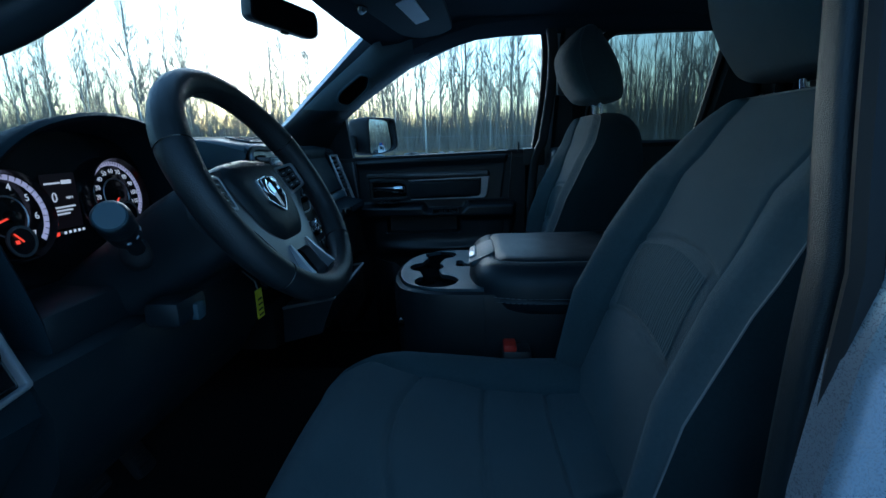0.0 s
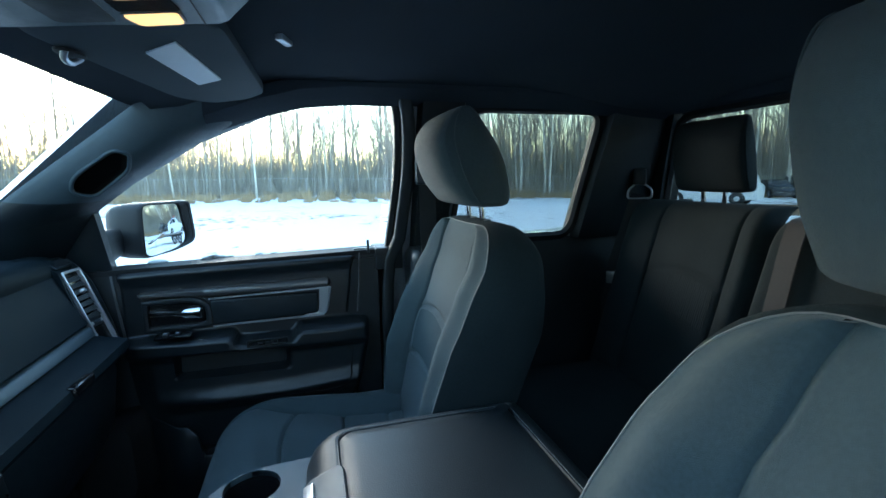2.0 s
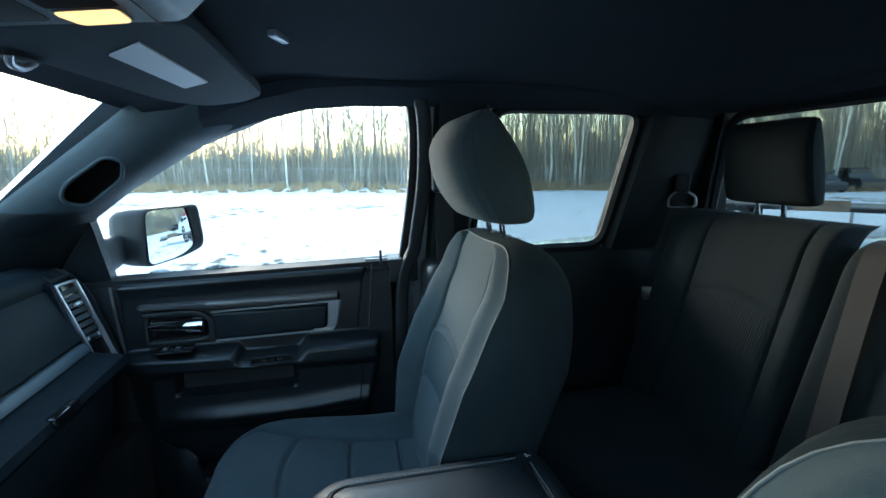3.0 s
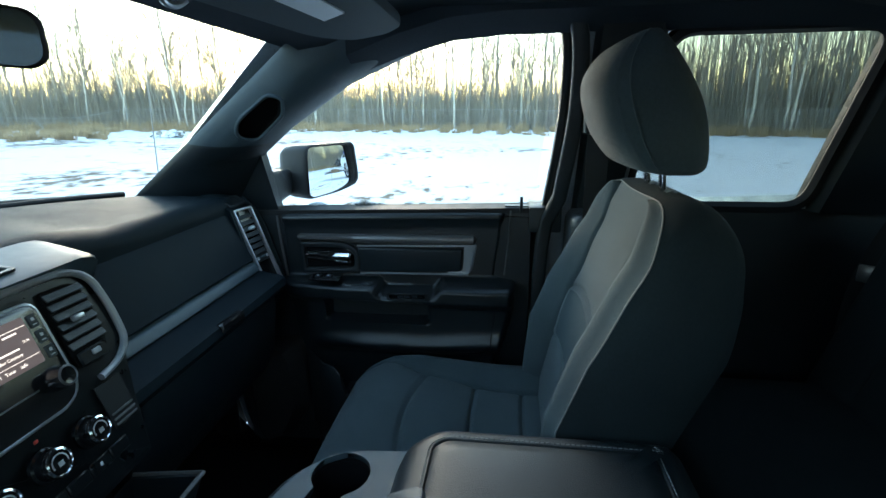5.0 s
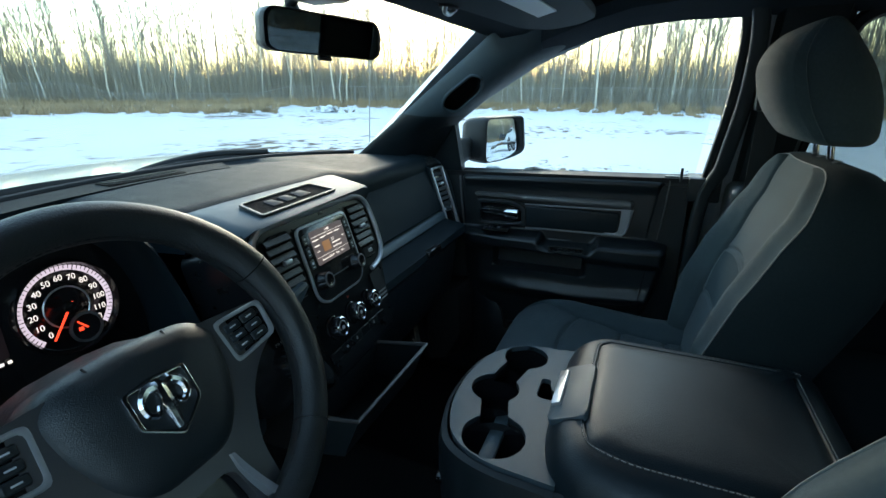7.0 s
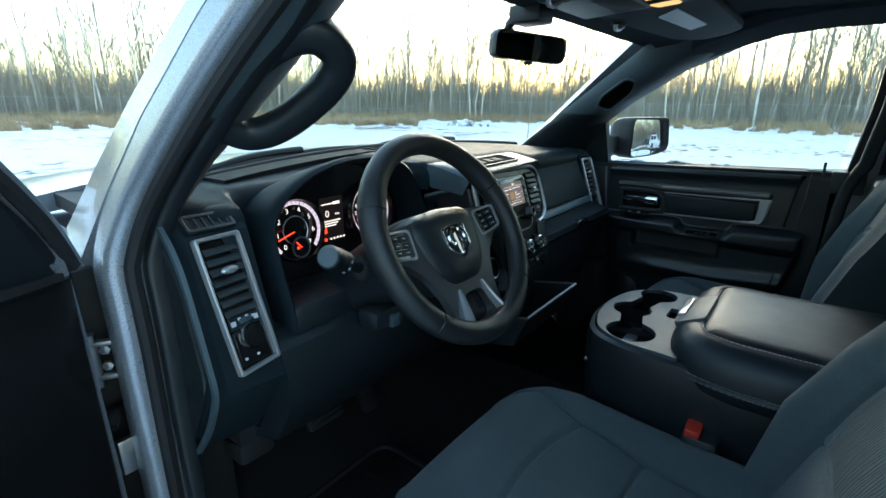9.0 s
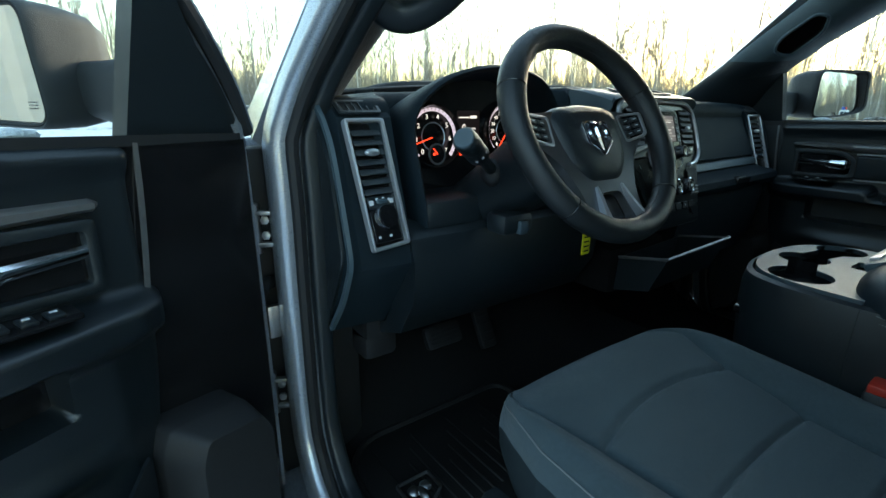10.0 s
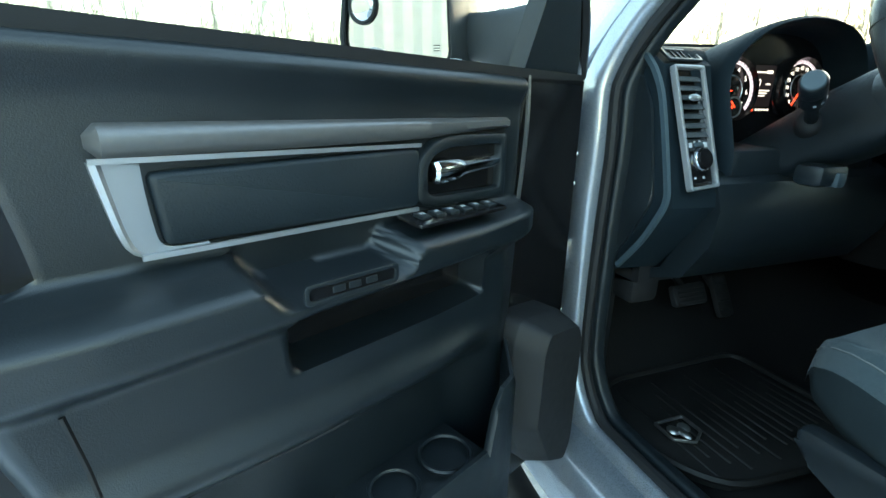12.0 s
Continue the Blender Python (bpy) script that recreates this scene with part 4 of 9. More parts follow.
    rbox(bm, (cx - 0.235, -0.34, 0.80), (cx + 0.235, 0.17 + shift, 0.868), 0.02)
    rbox(bm, (cx - 0.21, -0.30, 0.70), (cx - 0.17, 0.14 + shift, 0.82), 0.01)
    rbox(bm, (cx + 0.17, -0.30, 0.70), (cx + 0.21, 0.14 + shift, 0.82), 0.01)
    part("seat_base", bm, PLASTIC, ob)
    headrest(ob, cx + (0.012 if cx < 0 else 0.0), *rest)
    return ob


# side view of a headrest: height over the seat, front and rear face
REST = [(0.050, 0.030, -0.030), (0.058, 0.066, -0.046), (0.075, 0.086, -0.052), (0.110, 0.112, -0.050), (0.150, 0.128, -0.040), (0.190, 0.134, -0.020), (0.220, 0.124, 0.002), (0.245, 0.104, 0.024), (0.258, 0.084, 0.042), (0.263, 0.066, 0.052)]


def headrest(ob, cx, y, z, w=0.135, rise=1.0, deep=1.0, cloth=None, cover=None, square=3.4, apart=0.045):
    """A padded headrest on two posts; y, z is where the posts leave the seat."""
    bm = B()
    rings, seam = [], []
    prof = smooth_path([(h, f, r) for h, f, r in REST], 3)
    n = len(prof) - 1
    for k, (h, f, r) in enumerate(prof):
        e = min(k, n - k) / n
        ww = w * (0.72 + 0.28 * math.sqrt(max(0.0, 1 - (1 - min(1, e / 0.18)) ** 2))) * (1 - 0.05 * k / n)
        yc, dd = (f + r) / 2 * deep, (f - r) / 2 * deep
        rings.append([Vector((cx + p.x, y + yc + p.y, z + 0.05 + (h - 0.05) * rise)) for p in ell(ww, dd, 36, p=square)])
        seam.append((ww, y + yc + dd * 0.45, z + 0.05 + (h - 0.05) * rise))
    # cloth face towards the occupant, darker cloth round sides and rear
    loft(bm, [r[3:16] for r in rings], closed=False, cap=False)
    hr = part("headrest", bm, cloth or CLOTH, ob, "padded cloth headrest", angle=75)
    bm = B()
    loft(bm, [r[15:] + r[:4] for r in rings], closed=False, cap=False)
    bm.faces.new([bm.verts.new(p) for p in rings[0]])
    bm.faces.new([bm.verts.new(p) for p in rings[-1]])
    part("headrest_cover", bm, cover or CLOTH, hr, "dark cloth side and rear cover", angle=75)
    for sgn in (-1, 1):
        bm2 = B()
        tube(bm2, [(cx + sgn * apart, y - 0.008, z - 0.05), (cx + sgn * apart, y + 0.012, z + 0.10)], 0.0062, n=12)
        part("post", bm2, CHROME, hr, "bright steel post")
        bm2 = B()
        lathe(bm2, [(0.004, 0.012), (0.017, 0.012), (0.021, 0.008), (0.022, -0.02)], plane((cx + sgn * apart, y - 0.002, z + 0.004), (1, 0, 0), (0, 1, -0.25)), 18)
        part("post_collar", bm2, PLASTIC, hr, "black plastic collar")
        bm2 = B()
        tube(bm2, [Vector((cx + sgn * (ww * 1.002), yy, zz)) for ww, yy, zz in seam[2:-2]], 0.0014, n=4)
        part("headrest_seam", bm2, cloth or CLOTH, hr)


driver_seat = bucket_seat("driver_seat", -0.462, "dark grey cloth driver's bucket seat with pale stitching", 0.030, 1.0, (-0.472, 1.458))
passenger_seat = bucket_seat("passenger_seat", 0.462, "dark grey cloth passenger bucket seat with pale stitching", -0.035)

# rear bench: the front seats' cloths, with the rear cab's shade put into their colour
bench = root("rear_bench_seat", (0, -0.9, 0.75), "cloth rear bench seat with folding split backs, shade put into its colour", "seat")
for x0, x1, mid, crest in ((-0.70, -0.225, -0.425, 1.520), (-0.215, 0.215, 0.0, 1.492), (0.225, 0.70, 0.425, 1.520)):
    bm = B()
    cx, w = (x0 + x1) / 2, (x1 - x0) / 2
    xs = [mix(x0, x1, i / 40) for i in range(41)]
    if mid:
        for d in (-0.008, -0.004, 0, 0.004, 0.008):
            xs += [mid - 0.135 + d, mid + 0.135 + d]
    xs = sorted(xs)
    rings = []
    for k in range(61):
        s = k / 60
        fall = 1 - math.sqrt(max(0, 1 - max(0, (s - 0.88) / 0.12) ** 2))
        z, yf = mix(0.98, crest, s), -0.875 - 0.16 * s - 0.04 * fall
        ring = []
        for x in xs:
            a = abs(x - mid)
            y = yf + 0.012 * sstep(0.12, 0.20, a) + edge_round((x - cx) / w, 0.88) * 0.05
            if mid:
                y -= 0.007 * math.exp(-((a - 0.135) / 0.005) ** 2)
            if mid and a < 0.135:
                y += 0.010 * (1 - (a / 0.135) ** 2) - 0.006 * math.exp(-((z - 1.345 + 0.03 * (a / 0.135) ** 2) / 0.006) ** 2)
            ring.append(Vector((x, y, z)))
        ring += [Vector((x1 - 0.005, yf - 0.06, z)), Vector((cx, yf - 0.085 * (1 - 0.4 * fall), z)), Vector((x0 + 0.005, yf - 0.06, z))]
        rings.append(ring)
    loft(bm, rings)
    part("backrest", bm, CLOTHSHADED, bench, angle=60)
    if not mid:
        continue
    bm = B()
    rows = []
    for i in range(9):
        row = []
        for j in range(13):
            x = mix(-0.118, 0.118, j / 12)
            z = mix(1.235, 1.335, i / 8) - 0.03 * (x / 0.135) ** 2
            s = (z - 0.98) / 0.54
            row.append(Vector((mid + x, -0.875 - 0.16 * s + 0.010 * (1 - (x / 0.135) ** 2) + 0.002, z)))
        rows.append(row)
    loft(bm, rows, closed=False, cap=False)
    part("ribbed_panel", bm, CLOTHRIBSHADED, bench, "ribbed cloth panel", angle=60)
bm = B()
rings = []
for k in range(13):
    t = k / 12
    fall = 1 - math.sqrt(max(0, 1 - max(0, (t - 0.8) / 0.2) ** 2))
    y, top = mix(-0.95, -0.47, t), 1.02 - 0.05 * fall
    rings.append([Vector((mix(-0.70, 0.70, i / 30), y, top + edge_round(mix(-1, 1, i / 30), 0.9) * 0.05)) for i in range(31)] + [Vector((0.68, y, 0.86)), Vector((-0.68, y, 0.86))])
loft(bm, rings)
part("seat_cushion", bm, CLOTHSHADED, bench, angle=60)
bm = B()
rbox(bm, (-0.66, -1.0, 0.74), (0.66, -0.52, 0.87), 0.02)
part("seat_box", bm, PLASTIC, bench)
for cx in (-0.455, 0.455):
    headrest(bench, cx, -1.108, 1.500, w=0.121, rise=0.92, deep=0.42, cloth=CLOTHSHADED, cover=CLOTHSHADED, square=5.0, apart=0.036)


# seat belts
def strap(bm, pts, w=0.024, t=0.0012, side=(0, 1, 0)):
    P = smooth_path(pts, 6)
    rings = []
    s = Vector(side).normalized()
    for i, p in enumerate(P):
        a, b = P[max(0, i - 1)], P[min(len(P) - 1, i + 1)]
        tan = (b - a).normalized()
        ss2 = (s - tan * s.dot(tan)).normalized()
        nn = tan.cross(ss2)
        rings.append([p + ss2 * w + nn * t, p - ss2 * w + nn * t, p - ss2 * w - nn * t, p + ss2 * w - nn * t])
    loft(bm, rings)


for side, nm in ((1, "passenger"), (-1, "driver")):
    ob = root("seat_belt", (side * 0.72, -0.36, 0.80), "black seat belt hanging from the door pillar", "seat belt", "front seat belts")
    bm = B()
    strap(bm, [(side * 0.690, -0.345, 1.60), (side * 0.705, -0.35, 1.35), (side * 0.725, -0.36, 1.05), (side * 0.735, -0.36, 0.80)])
    part("webbing", bm, BELT, ob)
    bm = B()
    rbox(bm, (side * 0.675, -0.385, 1.585), (side * 0.70, -0.310, 1.66), 0.01)
    part("shoulder_guide", bm, PLASTIC, ob)
    bm = B()
    rbox(bm, (side * 0.690, -0.375, 1.21), (side * 0.700, -0.335, 1.30), 0.005)
    part("tongue", bm, STEEL, ob, "steel belt tongue")
ob = root("rear_seat_belt", (0.74, -1.0, 1.28), "black rear seat belt with a steel ring and tongue", "seat belt")
across = Vector((0.66, 0.75, 0))
ringc = Vector((0.714, -1.066, 1.537))
bm = B()
strap(bm, [ringc, Vector((0.724, -1.035, 1.42)), Vector((0.733, -0.995, 1.29)), Vector((0.730, -0.975, 1.18)), Vector((0.725, -0.97, 1.02))], w=0.025, side=across)
part("webbing", bm, BELT, ob)
bm = B()
tube(bm, [ringc + across * x + Vector((0, 0, z)) for x, z in rpoly([(-0.038, -0.012), (0.036, -0.014), (0.034, 0.014), (0.012, 0.036), (-0.010, 0.036), (-0.038, 0.016)], 0.010, 3)], 0.0036, n=8, closed=True)
part("guide_ring", bm, SATIN, ob, "steel guide ring")
bm = B()
rbox(bm, (-0.020, -0.012, 0.030), (0.020, 0.014, 0.085), 0.008, 2, Matrix.Translation(ringc) @ Matrix.Rotation(math.atan2(across.y, across.x), 4, "Z"))
part("anchor_cover", bm, PLASTIC, ob)
bm = B()
rbox(bm, (-0.016, -0.006, -0.024), (0.016, 0.006, 0.018), 0.004, 2, Matrix.Translation((0.735, -0.985, 1.265)) @ Matrix.Rotation(math.atan2(across.y, across.x), 4, "Z"))
part("tongue", bm, STEEL, ob, "steel belt tongue")
ob = root("middle_seat_belt", (0.13, -0.88, 1.05), "dark grey seat belt lying down the rear bench", "seat belt")
bm = B()
strap(bm, [(0.165, -1.12, 1.490), (0.160, -1.065, 1.500), (0.150, -1.015, 1.475), (0.140, -0.965, 1.33), (0.130, -0.915, 1.15), (0.125, -0.88, 1.05)], w=0.023, side=(1, 0, 0))
part("webbing", bm, BELT, ob)
bm = B()
rbox(bm, (0.100, -0.90, 1.035), (0.150, -0.865, 1.075), 0.005)
part("tongue", bm, STEEL, ob)

# buckle beside the driver's cushion
bk = root("seat_belt_buckle", (-0.205, -0.075, 0.95), "black seat belt buckle with a red release button", "seat belt buckle")
bm = B()
rbox(bm, (-0.235, -0.115, 0.93), (-0.178, -0.055, 1.015), 0.008, 2)
part("casing", bm, PLASTIC, bk)
bm = B()
rbox(bm, (-0.232, -0.085, 1.008), (-0.181, -0.058, 1.026), 0.004, 2)
part("button", bm, REDPLASTIC, bk, "red release button")

# ---- folding centre console ----
con = root("center_console", (0, -0.05, 0.80), "slate grey and black centre console with cup holders", "console")
ZT = 1.132
def console_outline(grow=0.0):
    g = grow
    return rpoly([(-0.190 - g, -0.02), (-0.182 - g, 0.09), (-0.150 - g, 0.158 + g), (-0.06, 0.188 + g), (0.04, 0.188 + g), (0.13 + g * .6, 0.168 + g), (0.185 + g, 0.10), (0.195 + g, -0.02)], [0.001, 0.05, 0.05, 0.05, 0.05, 0.05, 0.05, 0.001], 4)


bm = B()
rings = []
for z, g in ((0.86, -0.012), (0.95, 0.0), (1.05, 0.006), (1.10, 0.006), (1.122, 0.002), (1.1265, -0.006)):
    o = console_outline(g)
    rings.append([Vector((p[0], p[1], z)) for p in o] + [Vector((0.195 + g, -0.38, z)), Vector((-0.19 - g, -0.38, z))])
loft(bm, rings, cap=False)
part("console_body", bm, PLASTIC, con)


def cup_layout():
    """Edge of the joined cup wells: three round wells and the neck between them."""
    return [((0.128, 0.090), 0.043), ((0.006, 0.118), 0.043), ((-0.115, 0.085), 0.050)]


# the grey top plate, with the wells cut out of it
bm = B()
o = console_outline(-0.010)
face = [(p[0], p[1]) for p in o]
outer = [bm.verts.new((x, y, ZT)) for x, y in face]
edges = [bm.edges.new((outer[i], outer[(i + 1) % len(outer)])) for i in range(len(outer))]
wells = []
for (cx, cy), r in cup_layout():
    ring = [(cx + r * math.cos(2 * math.pi * i / 36), cy + r * math.sin(2 * math.pi * i / 36)) for i in range(36)]
    wells.append(ring)
def joined_wells():
    """Walk round the union of wells and necks as one outline."""
    N, out = 240, []
    c = [w[0] for w in cup_layout()]
    def inside(x, y):
        for (cx, cy), r in cup_layout():
            if math.hypot(x - cx, y - cy) < r:
                return True
        for (a, b) in ((c[0], c[1]), (c[1], c[2])):
            d = Vector((b[0] - a[0], b[1] - a[1]))
            t = max(0, min(1, (Vector((x - a[0], y - a[1])).dot(d)) / d.length_squared))
            if math.hypot(x - a[0] - d.x * t, y - a[1] - d.y * t) < 0.0235:
                return True
        return False
    # spine of the shape, walked with a normal offset found by stepping outwards
    up, dn = [], []
    n = 70
    for i in range(n + 1):
        x = mix(c[2][0] - 0.0495, c[0][0] + 0.0425, i / n)
        yc = interp([(c[2][0], c[2][1]), (c[1][0], c[1][1]), (c[0][0], c[0][1])], x)
        for sgn, lst in ((1, up), (-1, dn)):
            h = 0.0
            while inside(x, yc + sgn * (h + 0.0008)) and h < 0.08:
                h += 0.0008
            lst.append((x, yc + sgn * h))
    return up + dn[::-1]


def clean(pts, eps=0.0012):
    out = []
    for p in pts:
        if not out or math.hypot(p[0] - out[-1][0], p[1] - out[-1][1]) > eps:
            out.append(p)
    if math.hypot(out[0][0] - out[-1][0], out[0][1] - out[-1][1]) < eps:
        out.pop()
    return out


hole = clean(joined_wells())
slot = [(p[0], p[1]) for p in rpoly([(0.005, -0.012), (0.005, 0.046), (0.066, 0.046), (0.066, 0.030), (0.032, 0.022), (0.032, -0.012)], [0.002, 0.014, 0.010, 0.006, 0.008, 0.002], 4)]
for h in (hole, slot):
    vs = [bm.verts.new((x, y, ZT)) for x, y in h]
    edges += [bm.edges.new((vs[i], vs[(i + 1) % len(vs)])) for i in range(len(vs))]
bmesh.ops.triangle_fill(bm, edges=edges, use_beauty=True)
res = bmesh.ops.extrude_face_region(bm, geom=bm.faces[:])
for v in [g for g in res["geom"] if isinstance(g, bmesh.types.BMVert)]:
    v.co.z -= 0.010
part("top_plate", bm, TRAYGREY, con, "slate grey plastic top plate", angle=50)
# wells
bm = B()
rings = [[Vector((p[0], p[1], ZT - 0.002)) for p in hole], [Vector((p[0], p[1], ZT - 0.016)) for p in hole]]
loft(bm, rings, cap=False)
part("well_rim", bm, GLOSSBLACK, con)
c3 = cup_layout()
for k, ((cx, cy), r) in enumerate(c3):
    m = Matrix.Translation((cx, cy, ZT))
    bm = B()
    lathe(bm, [(r * 0.985, -0.016), (r * 0.95, -0.060), (r * 0.86, -0.075), (0.002, -0.075)], m, 32, cap=False)
    part("cup_well", bm, GLOSSBLACK, con, "black cup holder well")
bm = B()
rbox(bm, (-0.15, 0.02, ZT - 0.095), (0.18, 0.17, ZT - 0.078), 0.004)
part("well_floor", bm, GLOSSBLACK, con)
bm = B()
rbox(bm, (-0.135, 0.080, ZT - 0.040), (-0.02, 0.104, ZT - 0.030), 0.002, m=None)
part("coin_divider", bm, TRAYGREY, con)
# padded lid
bm = B()
rings = []
LX0, LX1, LY0, LY1 = -0.205, 0.205, -0.40, 0.008
LID = rpoly([(LX0, LY0), (LX1, LY0), (LX1, LY1 - 0.05), (LX1 - 0.045, LY1 - 0.004), (LX0 + 0.11, LY1), (LX0 + 0.03, LY1 - 0.022), (LX0, LY1 - 0.10)], [0.04, 0.04, 0.05, 0.05, 0.05, 0.05, 0.06], 7)


def lid_outline(g):
    return inset(LID, -g)


for z, g in ((1.080, -0.010), (1.092, 0.0), (1.108, 0.004), (1.111, 0.001), (1.114, 0.001), (1.117, 0.005), (1.140, 0.003), (1.160, -0.006), (1.174, -0.020), (1.181, -0.034)):
    rings.append([Vector((p[0], p[1], z)) for p in lid_outline(g)])
inner = [Vector((p[0], p[1], 1.183)) for p in lid_outline(-0.048)]
rings.append(inner)
rings.append([Vector((p[0], p[1], 1.180)) for p in lid_outline(-0.050)])
rings.append([Vector((p[0], p[1], 1.185)) for p in lid_outline(-0.056)])
top = lid_outline(-0.056)
for k, z in ((0.85, 1.1885), (0.6, 1.1902), (0.35, 1.1910), (0.15, 1.1913), (0.004, 1.1914)):
    rings.append([Vector((mix(0.0, p[0], k), mix(-0.19, p[1], k), z)) for p in top])
loft(bm, rings)
lid = part("padded_lid", bm, VINYL, con, "black stitched vinyl lid", angle=45)
for z, g in ((1.1175, 0.0062), (1.1075, 0.0056), (1.1832, -0.0445)):
    bm = B()
    o = lid_outline(g)
    pts = [Vector((p[0], p[1], z)) for p in o]
    for a, b in zip(pts, pts[1:] + pts[:1]):
        n = max(1, int((b - a).length / 0.007))
        for i in range(n):
            p, q = a.lerp(b, (i + 0.15) / n), a.lerp(b, (i + 0.8) / n)
            tube(bm, [p, q], 0.0009, n=4)
    part("stitching", bm, STITCH, lid, "grey thread stitching", flat=True)
bm = B()
prism(bm, [(p[0], p[1]) for p in rrect(0.150, 0.062, 0.012, 4)], plane((-0.018, -0.022, 1.168), (1, 0, 0), (0, 1, -0.45)), 0.012, 0.004)
part("latch_plate", bm, TRAYGREY, lid, "grey latch plate")
bm = B()
prism(bm, [(p[0], p[1]) for p in rrect(0.098, 0.016, 0.003, 3)], plane((-0.008, 0.000, 1.166), (1, 0, 0), (0, 1, -0.45)), 0.010, 0.002)
part("latch", bm, SATIN, lid, "bright silver latch bar")

# ---- dashboard ----
dash = root("dashboard", (0, 0.6, 0.95), "black moulded dashboard with silver vent frames", "dashboard")


def lip(x):
    """Line of the pad's rear lip: (y, z) at x."""
    b = 0.02 * (abs(x) / 0.78) ** 2
    cluster = sstep(-0.675, -0.655, x) * sstep(-0.215, -0.235, x)
    stack = sstep(-0.26, -0.20, x) * sstep(0.36, 0.19, x)
    return 0.562 + b * 0.5 + 0.095 * cluster, 1.410 - 0.6 * b + 0.010 * cluster + 0.022 * stack


# the pad: level from the windscreen back to its rolled lip, lower towards the doors
def pad_fn(u, v):
    x = mix(-0.795, 0.795, u)
    ly, lz = lip(x)
    fy = 0.985 - 0.190 * (x / 0.79) ** 2
    drop = 0.055 * sstep(0.72, 0.80, abs(x))
    crest = 1.474 - 0.050 * (x / 0.8) ** 2
    if v < 0.80:
        t = v / 0.80
        y = mix(fy, ly + 0.030, t)
        z = mix(crest, lz + 0.032, sstep(0.30, 1.0, t)) - 0.075 * max(0.0, 1 - t / 0.22) ** 1.6
        # sunken speaker grille field behind the glass
        z -= 0.008 * sstep(0.22, 0.25, t) * sstep(0.47, 0.44, t) * sstep(-0.26, -0.24, x) * sstep(0.30, 0.26, x)
    else:
        a = (v - 0.80) / 0.20 * math.pi * 0.55
        y = ly + 0.030 - 0.036 * math.sin(a)
        z = lz + 0.032 - 0.036 * (1 - math.cos(a))
    return Vector((x, y, z - drop))


bm = B()
sheet(bm, pad_fn, 96, 50, 0.02)
part("dash_pad", bm, PAD, dash, "soft black dash pad", angle=60)

# face below the pad on the passenger's side: upper glove box lid, bright strip, shelf, lower glove box
def band(name, mat, x0, x1, prof, label="", nx=14, deep=0.03, bevel=0.0):
    """A strip across the dash; prof is (y, z) from top to bottom, made solid forwards."""
    bm = B()
    rings = []
    for i in range(nx + 1):
        x = mix(x0, x1, i / nx)
        b = 0.010 * (abs(x) / 0.78) ** 2
        f = [Vector((x, y + b, z)) for y, z in prof]
        g = [Vector((x, y + b + deep, z)) for y, z in prof[::-1]]
        rings.append(f + g)
    loft(bm, rings)
    return part(name, bm, mat, dash, label)


band("glove_box_face", PAD, 0.150, 0.690, [(0.558, 1.392), (0.552, 1.386), (0.520, 1.312), (0.500, 1.272), (0.502, 1.268)], "upper glove box lid")
band("glove_box_gap", GLOSSBLACK, 0.150, 0.690, [(0.562, 1.402), (0.564, 1.390)], deep=0.02)
band("glove_strip", TRAYGREY, 0.150, 0.690, [(0.500, 1.263), (0.493, 1.258), (0.487, 1.243), (0.490, 1.240)], "grey dash strip")
band("dash_shelf", PAD, 0.145, 0.70, [(0.495, 1.240), (0.470, 1.232), (0.440, 1.228), (0.424, 1.222), (0.420, 1.205), (0.432, 1.188), (0.455, 1.178)], "grab shelf", deep=0.05)
band("lower_glove_box", PLASTIC, 0.16, 0.69, [(0.455, 1.178), (0.452, 1.150), (0.470, 1.02), (0.500, 0.955), (0.56, 0.94)], "lower glove box lid", deep=0.06)
bm = B()
rbox(bm, (0.39, 0.418, 1.206), (0.475, 0.440, 1.2265), 0.006, 2)
part("shelf_latch", bm, GLOSSBLACK, dash, "dark glove box latch")

# driver's lower panel and column shroud surround
band("driver_lower_panel", PLASTIC, -0.69, -0.19, [(0.515, 1.215), (0.478, 1.195), (0.462, 1.15), (0.470, 1.08), (0.52, 1.00), (0.60, 0.97)], "black knee panel", deep=0.06)
band("under_dash", RUBBER, -0.72, 0.72, [(0.60, 1.2), (0.60, 0.96), (0.75, 0.93), (0.90, 0.95)], deep=0.02)


